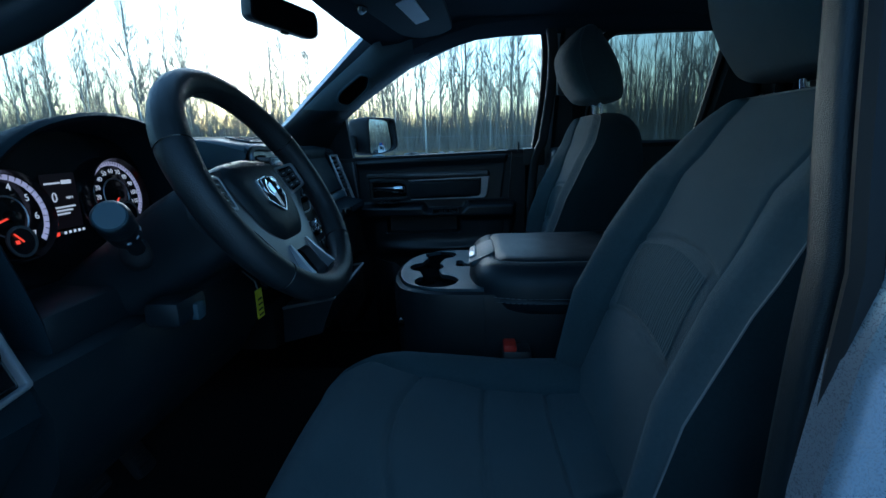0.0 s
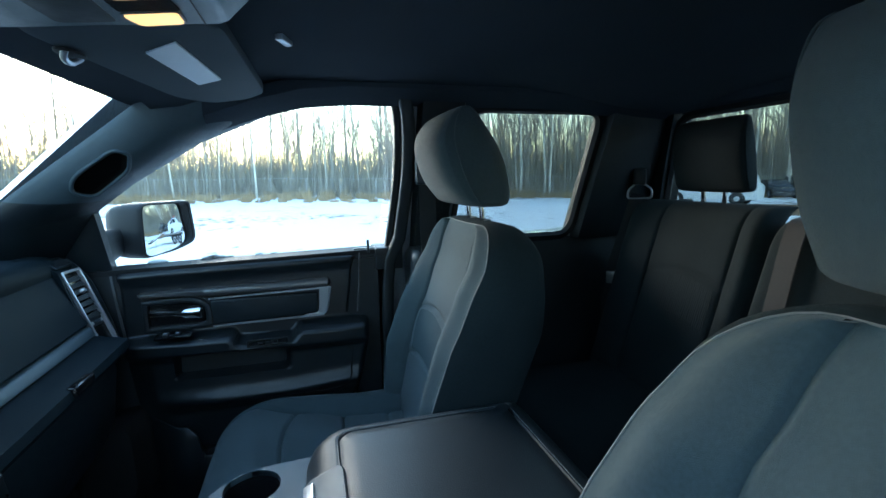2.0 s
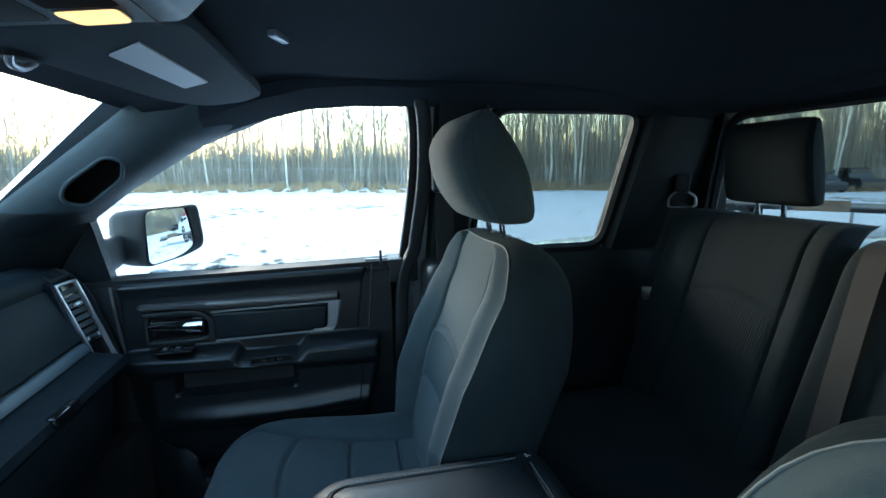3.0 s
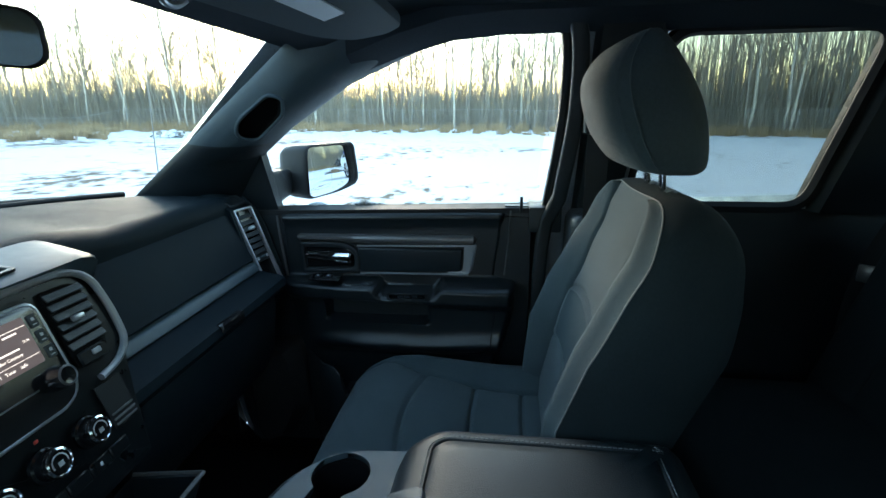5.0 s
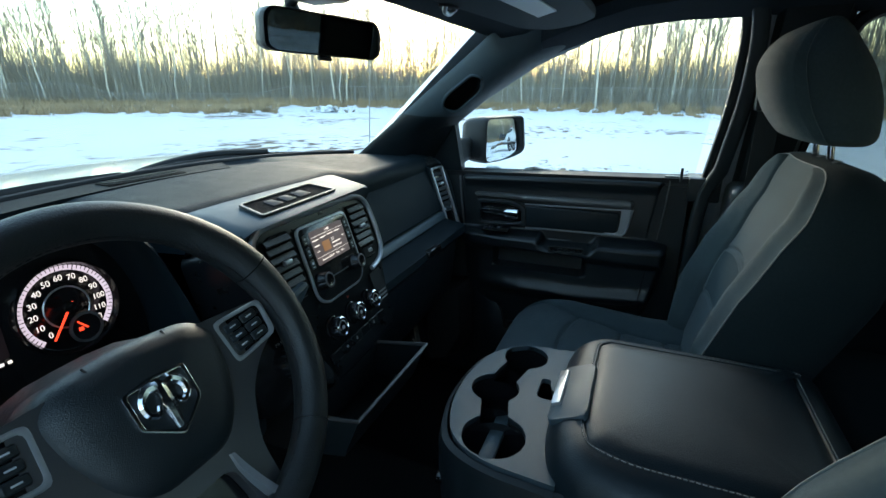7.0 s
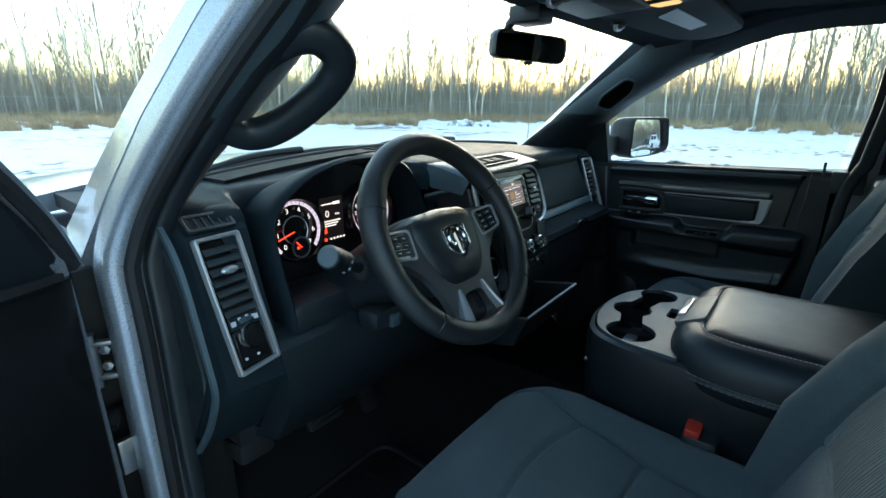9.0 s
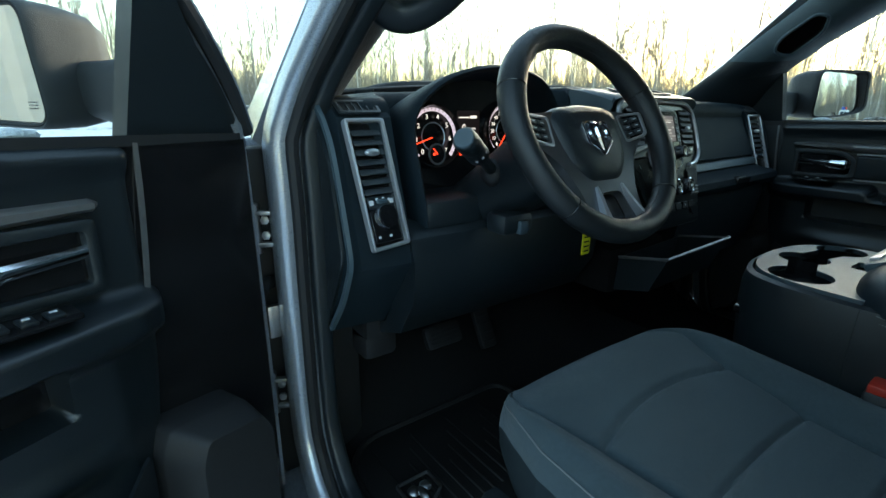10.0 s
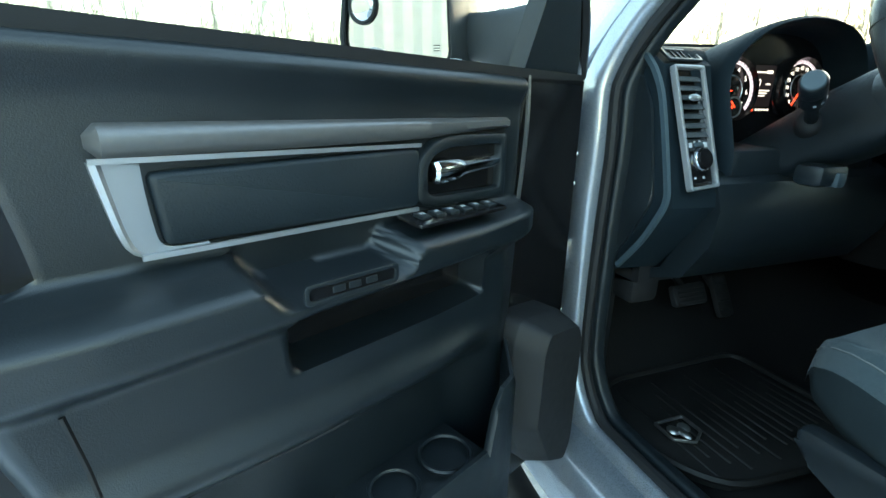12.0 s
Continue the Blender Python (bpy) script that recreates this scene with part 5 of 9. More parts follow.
def end_pod(side):
    """Outer end of the dash: a tall vent in a silver frame, a cap towards the door and a defroster slot."""
    # slanted face: local x across (away from the cab's middle on the driver's side), local y up
    c = Vector((side * 0.735, 0.518, 1.292))
    m = plane(c, (1, 0.10 * side * -1.0, 0), (0, 0.36, 1))
    bm = B()
    rings = []
    for z, y in ((1.436, 0.630), (1.430, 0.598), (1.399, 0.552), (1.30, 0.524), (1.18, 0.486), (1.155, 0.482), (1.10, 0.52), (1.0, 0.600)):
        rings.append([Vector((side * 0.685, y, z)), Vector((side * 0.780, y + 0.012, z)), Vector((side * 0.797, y + 0.035, z - 0.006)), Vector((side * 0.800, 0.78, z - 0.03)), Vector((side * 0.685, 0.78, z - 0.03))])
    loft(bm, rings)
    pod = part("end_pod", bm, PAD, dash, "black dash end")
    # end cap facing the door
    bm = B()
    o = rpoly([(0.600, 1.395), (0.556, 1.33), (0.520, 1.17), (0.545, 1.12), (0.615, 1.01), (0.74, 1.03), (0.74, 1.37)], 0.02, 3)
    prism(bm, [(p[0], p[1]) for p in o], Matrix(((0, 0, side, side * 0.797), (1, 0, 0, 0), (0, 1, 0, 0), (0, 0, 0, 1))), 0.006, 0.003)
    part("end_cap", bm, PLASTIC, dash)
    bm = B()
    strip = smooth_path([(side * 0.803, y, z) for y, z in ((0.585, 1.415), (0.556, 1.385), (0.530, 1.335), (0.494, 1.210), (0.488, 1.172), (0.500, 1.140), (0.532, 1.085), (0.585, 1.020))], 5)
    sweep(bm, strip, [(-0.0055, -0.003), (0.0055, -0.003), (0.0045, 0.004), (-0.0045, 0.004)], up=(side, 0, 0))
    part("end_strip", bm, TRAYGREY, dash, "slate grey edge strip")
    # frame
    tall, w = 0.222, 0.078
    up = Matrix.Translation((0, 0.0, 0.0))
    n = Vector(m.col[2][:3])
    fm = m.copy()
    fm.translation = c + Vector(m.col[2][:3]) * -0.003
    bm = B()
    a = rpoly([(-w / 2 + 0.002, -tall / 2), (w / 2, -tall / 2 + 0.004), (w / 2, tall / 2), (-w / 2, tall / 2)], 0.006, 3)
    b = rpoly([(-w / 2 + 0.0075, -tall / 2 + 0.007), (w / 2 - 0.0075, -tall / 2 + 0.010), (w / 2 - 0.0075, tall / 2 - 0.007), (-w / 2 + 0.0065, tall / 2 - 0.007)], 0.004, 3)
    ringprism(bm, [(p.x, p.y) for p in a], [(p.x, p.y) for p in b], fm, 0.012, 0.003)
    fr = part("vent_frame", bm, SATIN, dash, "satin silver vent frame")
    bm = B()
    prism(bm, [(p.x, p.y) for p in b], fm, 0.002)
    part("vent_back", bm, GLOSSBLACK, fr)
    for k in range(7):
        y = tall / 2 - 0.024 - k * 0.0165
        bm = B()
        mm = fm @ Matrix.Translation((0, y, 0.0055)) @ Matrix.Rotation(radians(-28), 4, "X")
        rbox(bm, (-w / 2 + 0.011, -0.0062, -0.0012), (w / 2 - 0.011, 0.0062, 0.0012), 0.0008, 1, mm)
        part("louvre", bm, PLASTIC, fr)
    bm = B()
    t = bmesh.new()
    bmesh.ops.create_uvsphere(t, u_segments=16, v_segments=8, radius=1.0)
    merge(bm, t, fm @ Matrix.Translation((0.002, tall / 2 - 0.058, 0.010)) @ Matrix.Diagonal((0.015, 0.0065, 0.005, 1)))
    part("vent_tab", bm, SATIN, fr, "silver vent tab")
    bm = B()
    rbox(bm, (-0.026, tall / 2 - 0.139 - 0.012, 0.001), (0.026, tall / 2 - 0.139 + 0.010, 0.006), 0.002, 1, fm)
    part("vent_wheel_panel", bm, PLASTIC, fr)
    bm = B()
    rbox(bm, (-0.010, tall / 2 - 0.144, 0.004), (0.012, tall / 2 - 0.136, 0.009), 0.002, 1, fm)
    part("thumb_wheel", bm, TRAYGREY, fr)
    for dx in (-0.020, 0.020):
        bm = B()
        rbox(bm, (dx - 0.004, tall / 2 - 0.145, 0.006), (dx + 0.004, tall / 2 - 0.137, 0.0067), 0, 1, fm)
        part("vent_mark", bm, WHITEPAINT, fr, flat=True)
    # slot on top towards the side window
    bm = B()
    sm = plane((side * 0.738, 0.573, 1.4145), (1, 0.0, 0), (0, 0.62, 0.42))
    ringprism(bm, [(p.x, p.y) for p in rrect(0.078, 0.036, 0.005, 2)], [(p.x, p.y) for p in rrect(0.066, 0.024, 0.003, 2)], sm, 0.004, 0.001)
    dv = part("defroster_slot", bm, PLASTIC, dash)
    for k in range(6):
        bm = B()
        rbox(bm, (-0.030 + k * 0.012 - 0.001, -0.012, -0.001), (-0.030 + k * 0.012 + 0.001, 0.012, 0.003), 0, 1, sm)
        part("fin", bm, PLASTIC, dv)
    bm = B()
    prism(bm, [(p.x, p.y) for p in rrect(0.066, 0.024, 0.003, 2)], sm, 0.0006)
    part("slot_dark", bm, RUBBER, dv)
    return fm, fr, tall, w


fmL, frL, tall, wv = end_pod(-1)
end_pod(1)
# headlamp switch below the driver's vent
bm = B()
rbox(bm, (-wv / 2 + 0.012, -tall / 2 + 0.013, 0.001), (wv / 2 - 0.012, tall / 2 - 0.155, 0.006), 0.002, 1, fmL)
part("headlamp_panel", bm, GLOSSBLACK, frL, "black headlamp switch panel")
bm = B()
lathe(bm, [(0.0215, 0.005), (0.0215, 0.009), (0.0195, 0.013), (0.018, 0.012), (0.001, 0.012)], fmL @ Matrix.Translation((0.003, -0.056, 0)), 28)
part("headlamp_knob", bm, CHROME, frL, "chrome-ringed headlamp knob")
bm = B()
lathe(bm, [(0.0178, 0.011), (0.0165, 0.0175), (0.001, 0.018)], fmL @ Matrix.Translation((0.003, -0.056, 0)), 28)
part("knob_cap", bm, GLOSSBLACK, frL)
for x, y in ((-0.018, -0.028), (-0.008, -0.025), (0.005, -0.024), (0.016, -0.027), (-0.018, -0.088), (0.004, -0.088)):
    bm = B()
    rbox(bm, (x - 0.0025, y - 0.002, 0.006), (x + 0.0025, y + 0.002, 0.0066), 0, 1, fmL)
    part("switch_mark", bm, WHITEPAINT, frL, flat=True)

# ---- instrument cluster under its hood ----
cl = root("instrument_cluster", (-0.455, 0.62, 1.22), "lit instrument cluster with two round dials under a hood", "gauges")
HOOD = [(-0.648, 1.205), (-0.652, 1.30), (-0.645, 1.405), (-0.585, 1.462), (-0.505, 1.490), (-0.415, 1.497), (-0.325, 1.480), (-0.270, 1.430), (-0.238, 1.33), (-0.232, 1.205)]
def hood_ring(y, inset, drop):
    c = Vector((-0.445, 1.30))
    return [Vector((x + (c.x - x) * inset, y, z - drop * max(0, (z - 1.3)) + (c.y - z) * inset)) for x, z in [(p[0], p[1]) for p in smooth_path([(a, b, 0) for a, b in HOOD], 4)]]


bm = B()
prof = [(0.70, -0.02, 0.28), (0.64, 0.0, 0.12), (0.57, 0.0, 0.02), (0.548, 0.006, 0.0), (0.541, 0.03, 0.0), (0.545, 0.055, 0.0), (0.56, 0.075, 0.0), (0.66, 0.13, 0.05)]
rings = []
for y, i, d in prof:
    r = hood_ring(y, i, d)
    # the hood leans: its foot reaches further back than its crown
    rings.append([Vector((p.x, p.y - 0.040 * sstep(1.40, 1.22, p.z) * (1 if y < 0.6 else 0.3), p.z)) for p in r])
loft(bm, rings, closed=False, cap=False)
part("hood", bm, PAD, cl, "black moulded hood", angle=55)
bm = B()
o = hood_ring(0.0, 0.10, 0.0)
prism(bm, [(p.x, p.z) for p in o], Matrix(((1, 0, 0, 0), (0, 0, -1, 0.622), (0, 1, 0, 0), (0, 0, 0, 1))), 0.006)
part("dial_ground", bm, GLOSSBLACK, cl)
bm = B()
rbox(bm, (-0.645, 0.500, 1.198), (-0.24, 0.66, 1.255), 0.012, 2)
part("cluster_foot", bm, PLASTIC, cl)


def dial(cx, cz, r, numbers, start, span, needle, sub):
    m = plane((cx, 0.606, cz), (1, 0, 0), (0, 0.12, 1))
    bm = B()
    lathe(bm, [(r * 1.10, -0.012), (r * 1.10, 0.010), (r * 1.05, 0.014), (r * 1.0, 0.006)], m, 40, cap=False)
    d = part("dial", bm, GLOSSBLACK, cl, "round dial with a lit white scale")
    bm = B()
    ringprism(bm, ell(r * 1.04, r * 1.04, 48), ell(r * 0.985, r * 0.985, 48), m @ Matrix.Translation((0, 0, 0.001)), 0.003)
    part("bezel", bm, CHROME, d, "thin bright bezel")
    bm = B()
    arc = [(math.cos(radians(start - span * i / 48)), math.sin(radians(start - span * i / 48))) for i in range(49)]
    vs = [[bm.verts.new(m @ Vector((c * q * r, s * q * r, 0.0022))) for c, s in arc] for q in (0.985, 0.865)]
    for i in range(48):
        bm.faces.new((vs[0][i], vs[0][i + 1], vs[1][i + 1], vs[1][i]))
    part("scale_ring", bm, GAUGEWHITE, d, flat=True)
    bm = B()
    for i in range(4 * (len(numbers) - 1) + 1):
        a = radians(start - span * i / (4 * (len(numbers) - 1)))
        big = i % 4 == 0
        mm = m @ Matrix.Rotation(a, 4, "Z")
        rbox(bm, (r * (0.87 if big else 0.91), -0.0004, 0.002), (r * 0.985, 0.0004, 0.0029), 0, 1, mm)
    part("ticks", bm, GLOSSBLACK, d, flat=True)
    for i, t in enumerate(numbers):
        a = radians(start - span * i / (len(numbers) - 1))
        letters("number", t, m @ Matrix.Translation((math.cos(a) * r * 0.70, math.sin(a) * r * 0.70, 0.0026)), r * (0.19 if len(numbers) > 9 else 0.24), GAUGETEXT, d, 0.0002)
    bm = B()
    lathe(bm, [(r * 0.46, 0.0020), (r * 0.48, 0.0030), (r * 0.50, 0.0020)], m, 36, cap=False)
    part("inner_ring", bm, SATIN, d)
    a = radians(needle)
    bm = B()
    mm = m @ Matrix.Rotation(a, 4, "Z")
    rbox(bm, (-0.008, -0.0012, 0.006), (r * 0.80, 0.0012, 0.0085), 0.0006, 1, mm)
    part("needle", bm, NEEDLE, d, "red needle")
    bm = B()
    lathe(bm, [(0.008, 0.004), (0.007, 0.011), (0.001, 0.0115)], m, 20)
    part("needle_hub", bm, GLOSSBLACK, d)
    # small dial set in the lower part
    sx, sy = sub
    ms = m @ Matrix.Translation((sx, sy, 0.004))
    bm = B()
    prism(bm, ell(r * 0.37, r * 0.37, 32), ms, 0.002)
    part("small_dial", bm, GLOSSBLACK, d)
    bm = B()
    ringprism(bm, ell(r * 0.37, r * 0.37, 32), ell(r * 0.31, r * 0.31, 32), ms, 0.003)
    part("small_ring", bm, SILVERGREY, d)
    bm = B()
    rbox(bm, (-0.001, -0.001, 0.003), (r * 0.26, 0.001, 0.0045), 0, 1, ms @ Matrix.Rotation(radians(130), 4, "Z"))
    rbox(bm, (-r * 0.18, -0.0025, 0.0028), (-r * 0.08, 0.0025, 0.0034), 0, 1, ms)
    part("small_needle", bm, NEEDLE, d)


dial(-0.5590, 1.3600, 0.057, ["0", "1", "2", "3", "4", "5", "6", "7"], 225, 270, 196, (0.004, -0.034))
dial(-0.3640, 1.3670, 0.057, ["0", "10", "20", "30", "40", "50", "60", "70", "80", "90", "100", "110", "120"], 225, 270, 232, (0.012, -0.034))
# message display between the dials
md = plane((-0.463, 0.6145, 1.369), (1, 0, 0), (0, 0.0, 1))
bm = B()
prism(bm, [(p.x, p.y) for p in rrect(0.060, 0.082, 0.003, 2)], md, 0.001)
disp = part("message_display", bm, DISPLAY, cl, "lit message display")
letters("readout", "0", md @ Matrix.Translation((-0.012, 0.006, 0.0015)), 0.020, GAUGETEXT, disp, 0.0002)
letters("unit", "MPH", md @ Matrix.Translation((0.014, 0.004, 0.0015)), 0.006, GAUGETEXT, disp, 0.0002)
bars = [(-0.025, 0.026, 0.002, 0.0285), (0.004, 0.025, 0.022, 0.031)]
bars += [(-0.020, -0.010 - k * 0.005, 0.022 - 0.006 * k, -0.0075 - k * 0.005) for k in range(3)]
for x0, z0, x1, z1 in bars:
    bm = B()
    rbox(bm, (x0, z0, 0.001), (x1, z1, 0.0016), 0, 1, md)
    part("display_line", bm, GAUGETEXT, disp, flat=True)
bm = B()
rbox(bm, (-0.022, -0.034, 0.001), (-0.015, -0.022, 0.0016), 0, 1, md)
rbox(bm, (-0.022, -0.050, 0.001), (-0.016, -0.044, 0.0016), 0, 1, md)
part("warning_lamps", bm, NEEDLE, disp, flat=True)
bm = B()
for k in range(5):
    rbox(bm, (-0.008 + k * 0.0085, -0.049, 0.001), (-0.0035 + k * 0.0085, -0.045, 0.0016), 0, 1, md)
part("gear_marks", bm, GAUGETEXT, disp, flat=True)

# ---- steering wheel and column ----
WC = Vector((-0.464, 0.294, 1.383))
TW = radians(30.4)
wn_ = Vector((0, -math.cos(TW), math.sin(TW)))
WM = plane(WC, (1, 0, 0), (0, math.sin(TW), math.cos(TW)))
sw = root("steering_wheel", WC, "black leather steering wheel with a silver lower spoke", "steering wheel")
LEATHER = material("worn_black_leather", (0.0125, 0.0150, 0.0165), 0.42, vary=0.25, scale=40, bump=0.35, bump_scale=600)
R0 = 0.167


def rim_thick(a):
    """Half thickness of the rim at an angle: swollen where the thumbs rest."""
    return 0.0186 + 0.0024 * math.exp(-((math.degrees(a) % 360 - 28) / 18) ** 2) + 0.0024 * math.exp(-((math.degrees(a) % 360 - 152) / 18) ** 2)


bm = B()
rings = []
for i in range(96):
    a = 2 * math.pi * i / 96
    thick = rim_thick(a)
    c, s = math.cos(a), math.sin(a)
    rings.append([WM @ Vector((c * (R0 + thick * math.cos(b)), s * (R0 + thick * math.cos(b)), thick * 1.05 * math.sin(b))) for b in [2 * math.pi * k / 18 for k in range(18)]])
loft(bm, rings, loop=True)
part("rim", bm, LEATHER, sw, "worn black leather rim", angle=60)
for a in (24, 156, -44, -136):
    bm = B()
    c, s = math.cos(radians(a)), math.sin(radians(a))
    thick = rim_thick(radians(a))
    tube(bm, [WM @ Vector((c * (R0 + thick * math.cos(b)), s * (R0 + thick * math.cos(b)), thick * 1.05 * math.sin(b))) for b in [2 * math.pi * k / 24 for k in range(24)]], 0.0007, n=4, closed=True)
    part("rim_seam", bm, GLOSSBLACK, sw)
# stitched inner seam of the leather
bm = B()
for i in range(120):
    a0, a1 = 2 * math.pi * (i + 0.15) / 120, 2 * math.pi * (i + 0.75) / 120
    tube(bm, [WM @ Vector((math.cos(a) * (R0 - rim_thick(a) * 0.97), math.sin(a) * (R0 - rim_thick(a) * 0.97), 0.006)) for a in (a0, a1)], 0.0006, n=4)
part("rim_stitching", bm, RUBBER, sw, flat=True)


def holed_plate(bm, outer, holes, m, depth):
    """A flat plate with holes in it, pushed along local z."""
    t = bmesh.new()
    es = []
    for loop in [outer] + holes:
        vs = [t.verts.new((p[0], p[1], 0)) for p in loop]
        es += [t.edges.new((vs[i], vs[(i + 1) % len(vs)])) for i in range(len(vs))]
    bmesh.ops.triangle_fill(t, edges=es, use_beauty=True)
    res = bmesh.ops.extrude_face_region(t, geom=t.faces[:])
    for v in [g for g in res["geom"] if isinstance(g, bmesh.types.BMVert)]:
        v.co.z += depth
    return merge(bm, t, m)


# one satin frame: arms to both sides, two legs down to the rim round an open slot
UHOLE = rpoly([(-0.026, -0.098), (0.026, -0.098), (0.034, -0.140), (0.022, -0.150), (-0.022, -0.150), (-0.034, -0.140)], 0.014, 5)
FRAME = rpoly([(-0.154, 0.034), (-0.070, 0.040), (0.070, 0.040), (0.154, 0.034), (0.155, -0.004), (0.118, -0.022), (0.088, -0.050), (0.066, -0.100), (0.066, -0.154),
               (-0.066, -0.154), (-0.066, -0.100), (-0.088, -0.050), (-0.118, -0.022), (-0.155, -0.004)], 0.016, 4)
bm = B()
holed_plate(bm, [(p.x, p.y) for p in FRAME], [[(p.x, p.y) for p in UHOLE]], WM @ Matrix.Translation((0, 0, -0.026)), 0.014)
spoke = part("spoke_frame", bm, SPOKE, sw, "dark satin spoke frame")
bm = B()
prism(bm, [(p.x * 1.1, p.y) for p in UHOLE], WM @ Matrix.Translation((0, 0, -0.030)), 0.003)
part("slot_floor", bm, GLOSSBLACK, spoke, "gloss black slot")
for sgn in (-1, 1):
    # raised rounded edge of each leg
    bm = B()
    rings = []
    for x, y, hw, z in ((0.032, -0.088, 0.003, -0.012), (0.034, -0.105, 0.0048, -0.009), (0.039, -0.125, 0.0052, -0.005), (0.044, -0.143, 0.006, 0.000), (0.052, -0.156, 0.009, 0.004)):
        rings.append([WM @ Vector((sgn * (x + dx * hw), y - dx * hw * 0.25, z + dz)) for dx, dz in ((-1, -0.006), (-0.75, 0.003), (0.75, 0.003), (1, -0.004), (0.7, -0.014), (-0.7, -0.014))])
    loft(bm, rings)
    part("lower_spoke", bm, SATIN, spoke, "satin silver lower spoke")
# airbag cover: broad at the top, drawn in below
HUB = WM @ Matrix.Translation((0, -0.012, 0.004))
bm = B()
o = rpoly([(-0.088, 0.044), (-0.066, 0.062), (0.0, 0.068), (0.066, 0.062), (0.088, 0.044), (0.084, 0.004), (0.068, -0.042), (0.040, -0.072), (-0.040, -0.072), (-0.068, -0.042), (-0.084, 0.004)], 0.018, 4)
rings = []
for g, h in ((1.0, -0.045), (1.0, -0.012), (0.985, -0.003), (0.95, 0.004), (0.86, 0.011), (0.68, 0.016), (0.42, 0.0185), (0.14, 0.019)):
    rings.append([HUB @ Vector((p.x * g, p.y * g, h - 0.022)) for p in o])
loft(bm, rings)
part("airbag_cover", bm, PLASTIC, sw, "black airbag cover", angle=50)
bm = B()
for sgn in (-1, 1):
    tube(bm, smooth_path([HUB @ Vector((sgn * 0.036, 0.062, -0.017)), HUB @ Vector((sgn * 0.034, 0.045, -0.0085)), HUB @ Vector((sgn * 0.031, 0.024, -0.0052))], 5), 0.0011, n=4)
part("cover_groove", bm, RUBBER, sw)
# badge: a shield with polished lumps
bm = B()
sh = rpoly([(-0.030, 0.025), (0.0, 0.028), (0.030, 0.025), (0.030, -0.010), (0.0, -0.033), (-0.030, -0.010)], 0.004, 3)
bmx = HUB @ Matrix.Translation((0, 0.001, -0.0050))
ringprism(bm, [(p.x, p.y) for p in sh], [(p.x * 0.87, p.y * 0.87) for p in sh], bmx, 0.004, 0.001)
badge = part("badge", bm, CHROME, sw, "chrome shield badge")
bm = B()
prism(bm, [(p.x * 0.9, p.y * 0.9) for p in sh], bmx, 0.0015)
part("badge_ground", bm, GLOSSBLACK, badge)
for sgn in (-1, 1):
    bm = B()
    path = smooth_path([bmx @ Vector((sgn * x, y, 0.0035)) for x, y in ((0.003, 0.018), (0.011, 0.019), (0.019, 0.011), (0.019, 0.0), (0.012, -0.005), (0.008, 0.002))], 4)
    tube(bm, path, [mix(0.0058, 0.0022, i / (len(path) - 1)) for i in range(len(path))], n=8)
    part("badge_lump", bm, CHROME, badge)
bm = B()
path = smooth_path([bmx @ Vector((0, y, 0.0035)) for y in (0.018, 0.006, -0.010, -0.024)], 4)
tube(bm, path, [interp([(0, 0.0055), (0.5, 0.0062), (1, 0.003)], i / (len(path) - 1)) for i in range(len(path))], n=8)
part("badge_lump", bm, CHROME, badge)

# switch pods on the side arms
for sgn in (-1, 1):
    pm = WM @ Matrix.Translation((sgn * 0.116, 0.010, -0.0115)) @ Matrix.Rotation(radians(sgn * 6), 4, "Z") @ Matrix.Rotation(radians(-sgn * 10), 4, "Y")
    bm = B()
    a = rpoly([(-0.025, -0.021), (0.022, -0.018), (0.026, 0.017), (-0.025, 0.021)], 0.007, 3)
    if sgn < 0:
        a = [Vector((-p.x, p.y)) for p in a]
    ringprism(bm, [(p.x * 1.24, p.y * 1.24) for p in a], [(p.x, p.y) for p in a], pm @ Matrix.Translation((0, 0, -0.008)), 0.013, 0.002)
    pod = part("pod_frame", bm, SATIN, sw, "satin silver switch frame")
    bm = B()
    prism(bm, [(p.x, p.y) for p in a], pm, 0.002)
    part("pod_base", bm, GLOSSBLACK, pod)
    for i in range(2):
        for j in range(3):
            bm = B()
            x0, y0 = -0.0215 + i * 0.0215, -0.0165 + j * 0.0113
            rbox(bm, (x0, y0, 0.001), (x0 + 0.0195, y0 + 0.0098, 0.0045), 0.0014, 1, pm)
            part("switch_key", bm, PLASTIC, pod)
            bm = B()
            rbox(bm, (x0 + 0.006, y0 + 0.0042, 0.0044), (x0 + 0.0135, y0 + 0.0056, 0.0049), 0, 1, pm)
            part("key_mark", bm, WHITEPAINT, pod, flat=True)
bm = B()
o = rpoly([(-0.12, 0.0), (-0.085, 0.040), (0.085, 0.040), (0.12, 0.0), (0.085, -0.05), (0.05, -0.085), (-0.05, -0.085), (-0.085, -0.05)], 0.02, 3)
prism(bm, [(p.x, p.y) for p in o], WM @ Matrix.Translation((0, 0, -0.062)), 0.034, 0.008)
part("hub_back", bm, PLASTIC, sw)

col = root("steering_column", (-0.455, 0.45, 1.25), "black steering column shroud with stalk and ignition", "steering column")
ax = -wn_
bm = B()
rings = []
for d, w, h in ((0.035, 0.062, 0.055), (0.08, 0.070, 0.064), (0.15, 0.068, 0.066), (0.26, 0.062, 0.060), (0.34, 0.060, 0.055)):
    c = WC + ax * d
    rings.append([c + Vector((p.x, 0, 0)) + Vector((0, math.sin(TW), math.cos(TW))) * p.y for p in ell(w, h, 24, p=3.0)])
loft(bm, rings)
part("shroud", bm, PLASTIC, col)
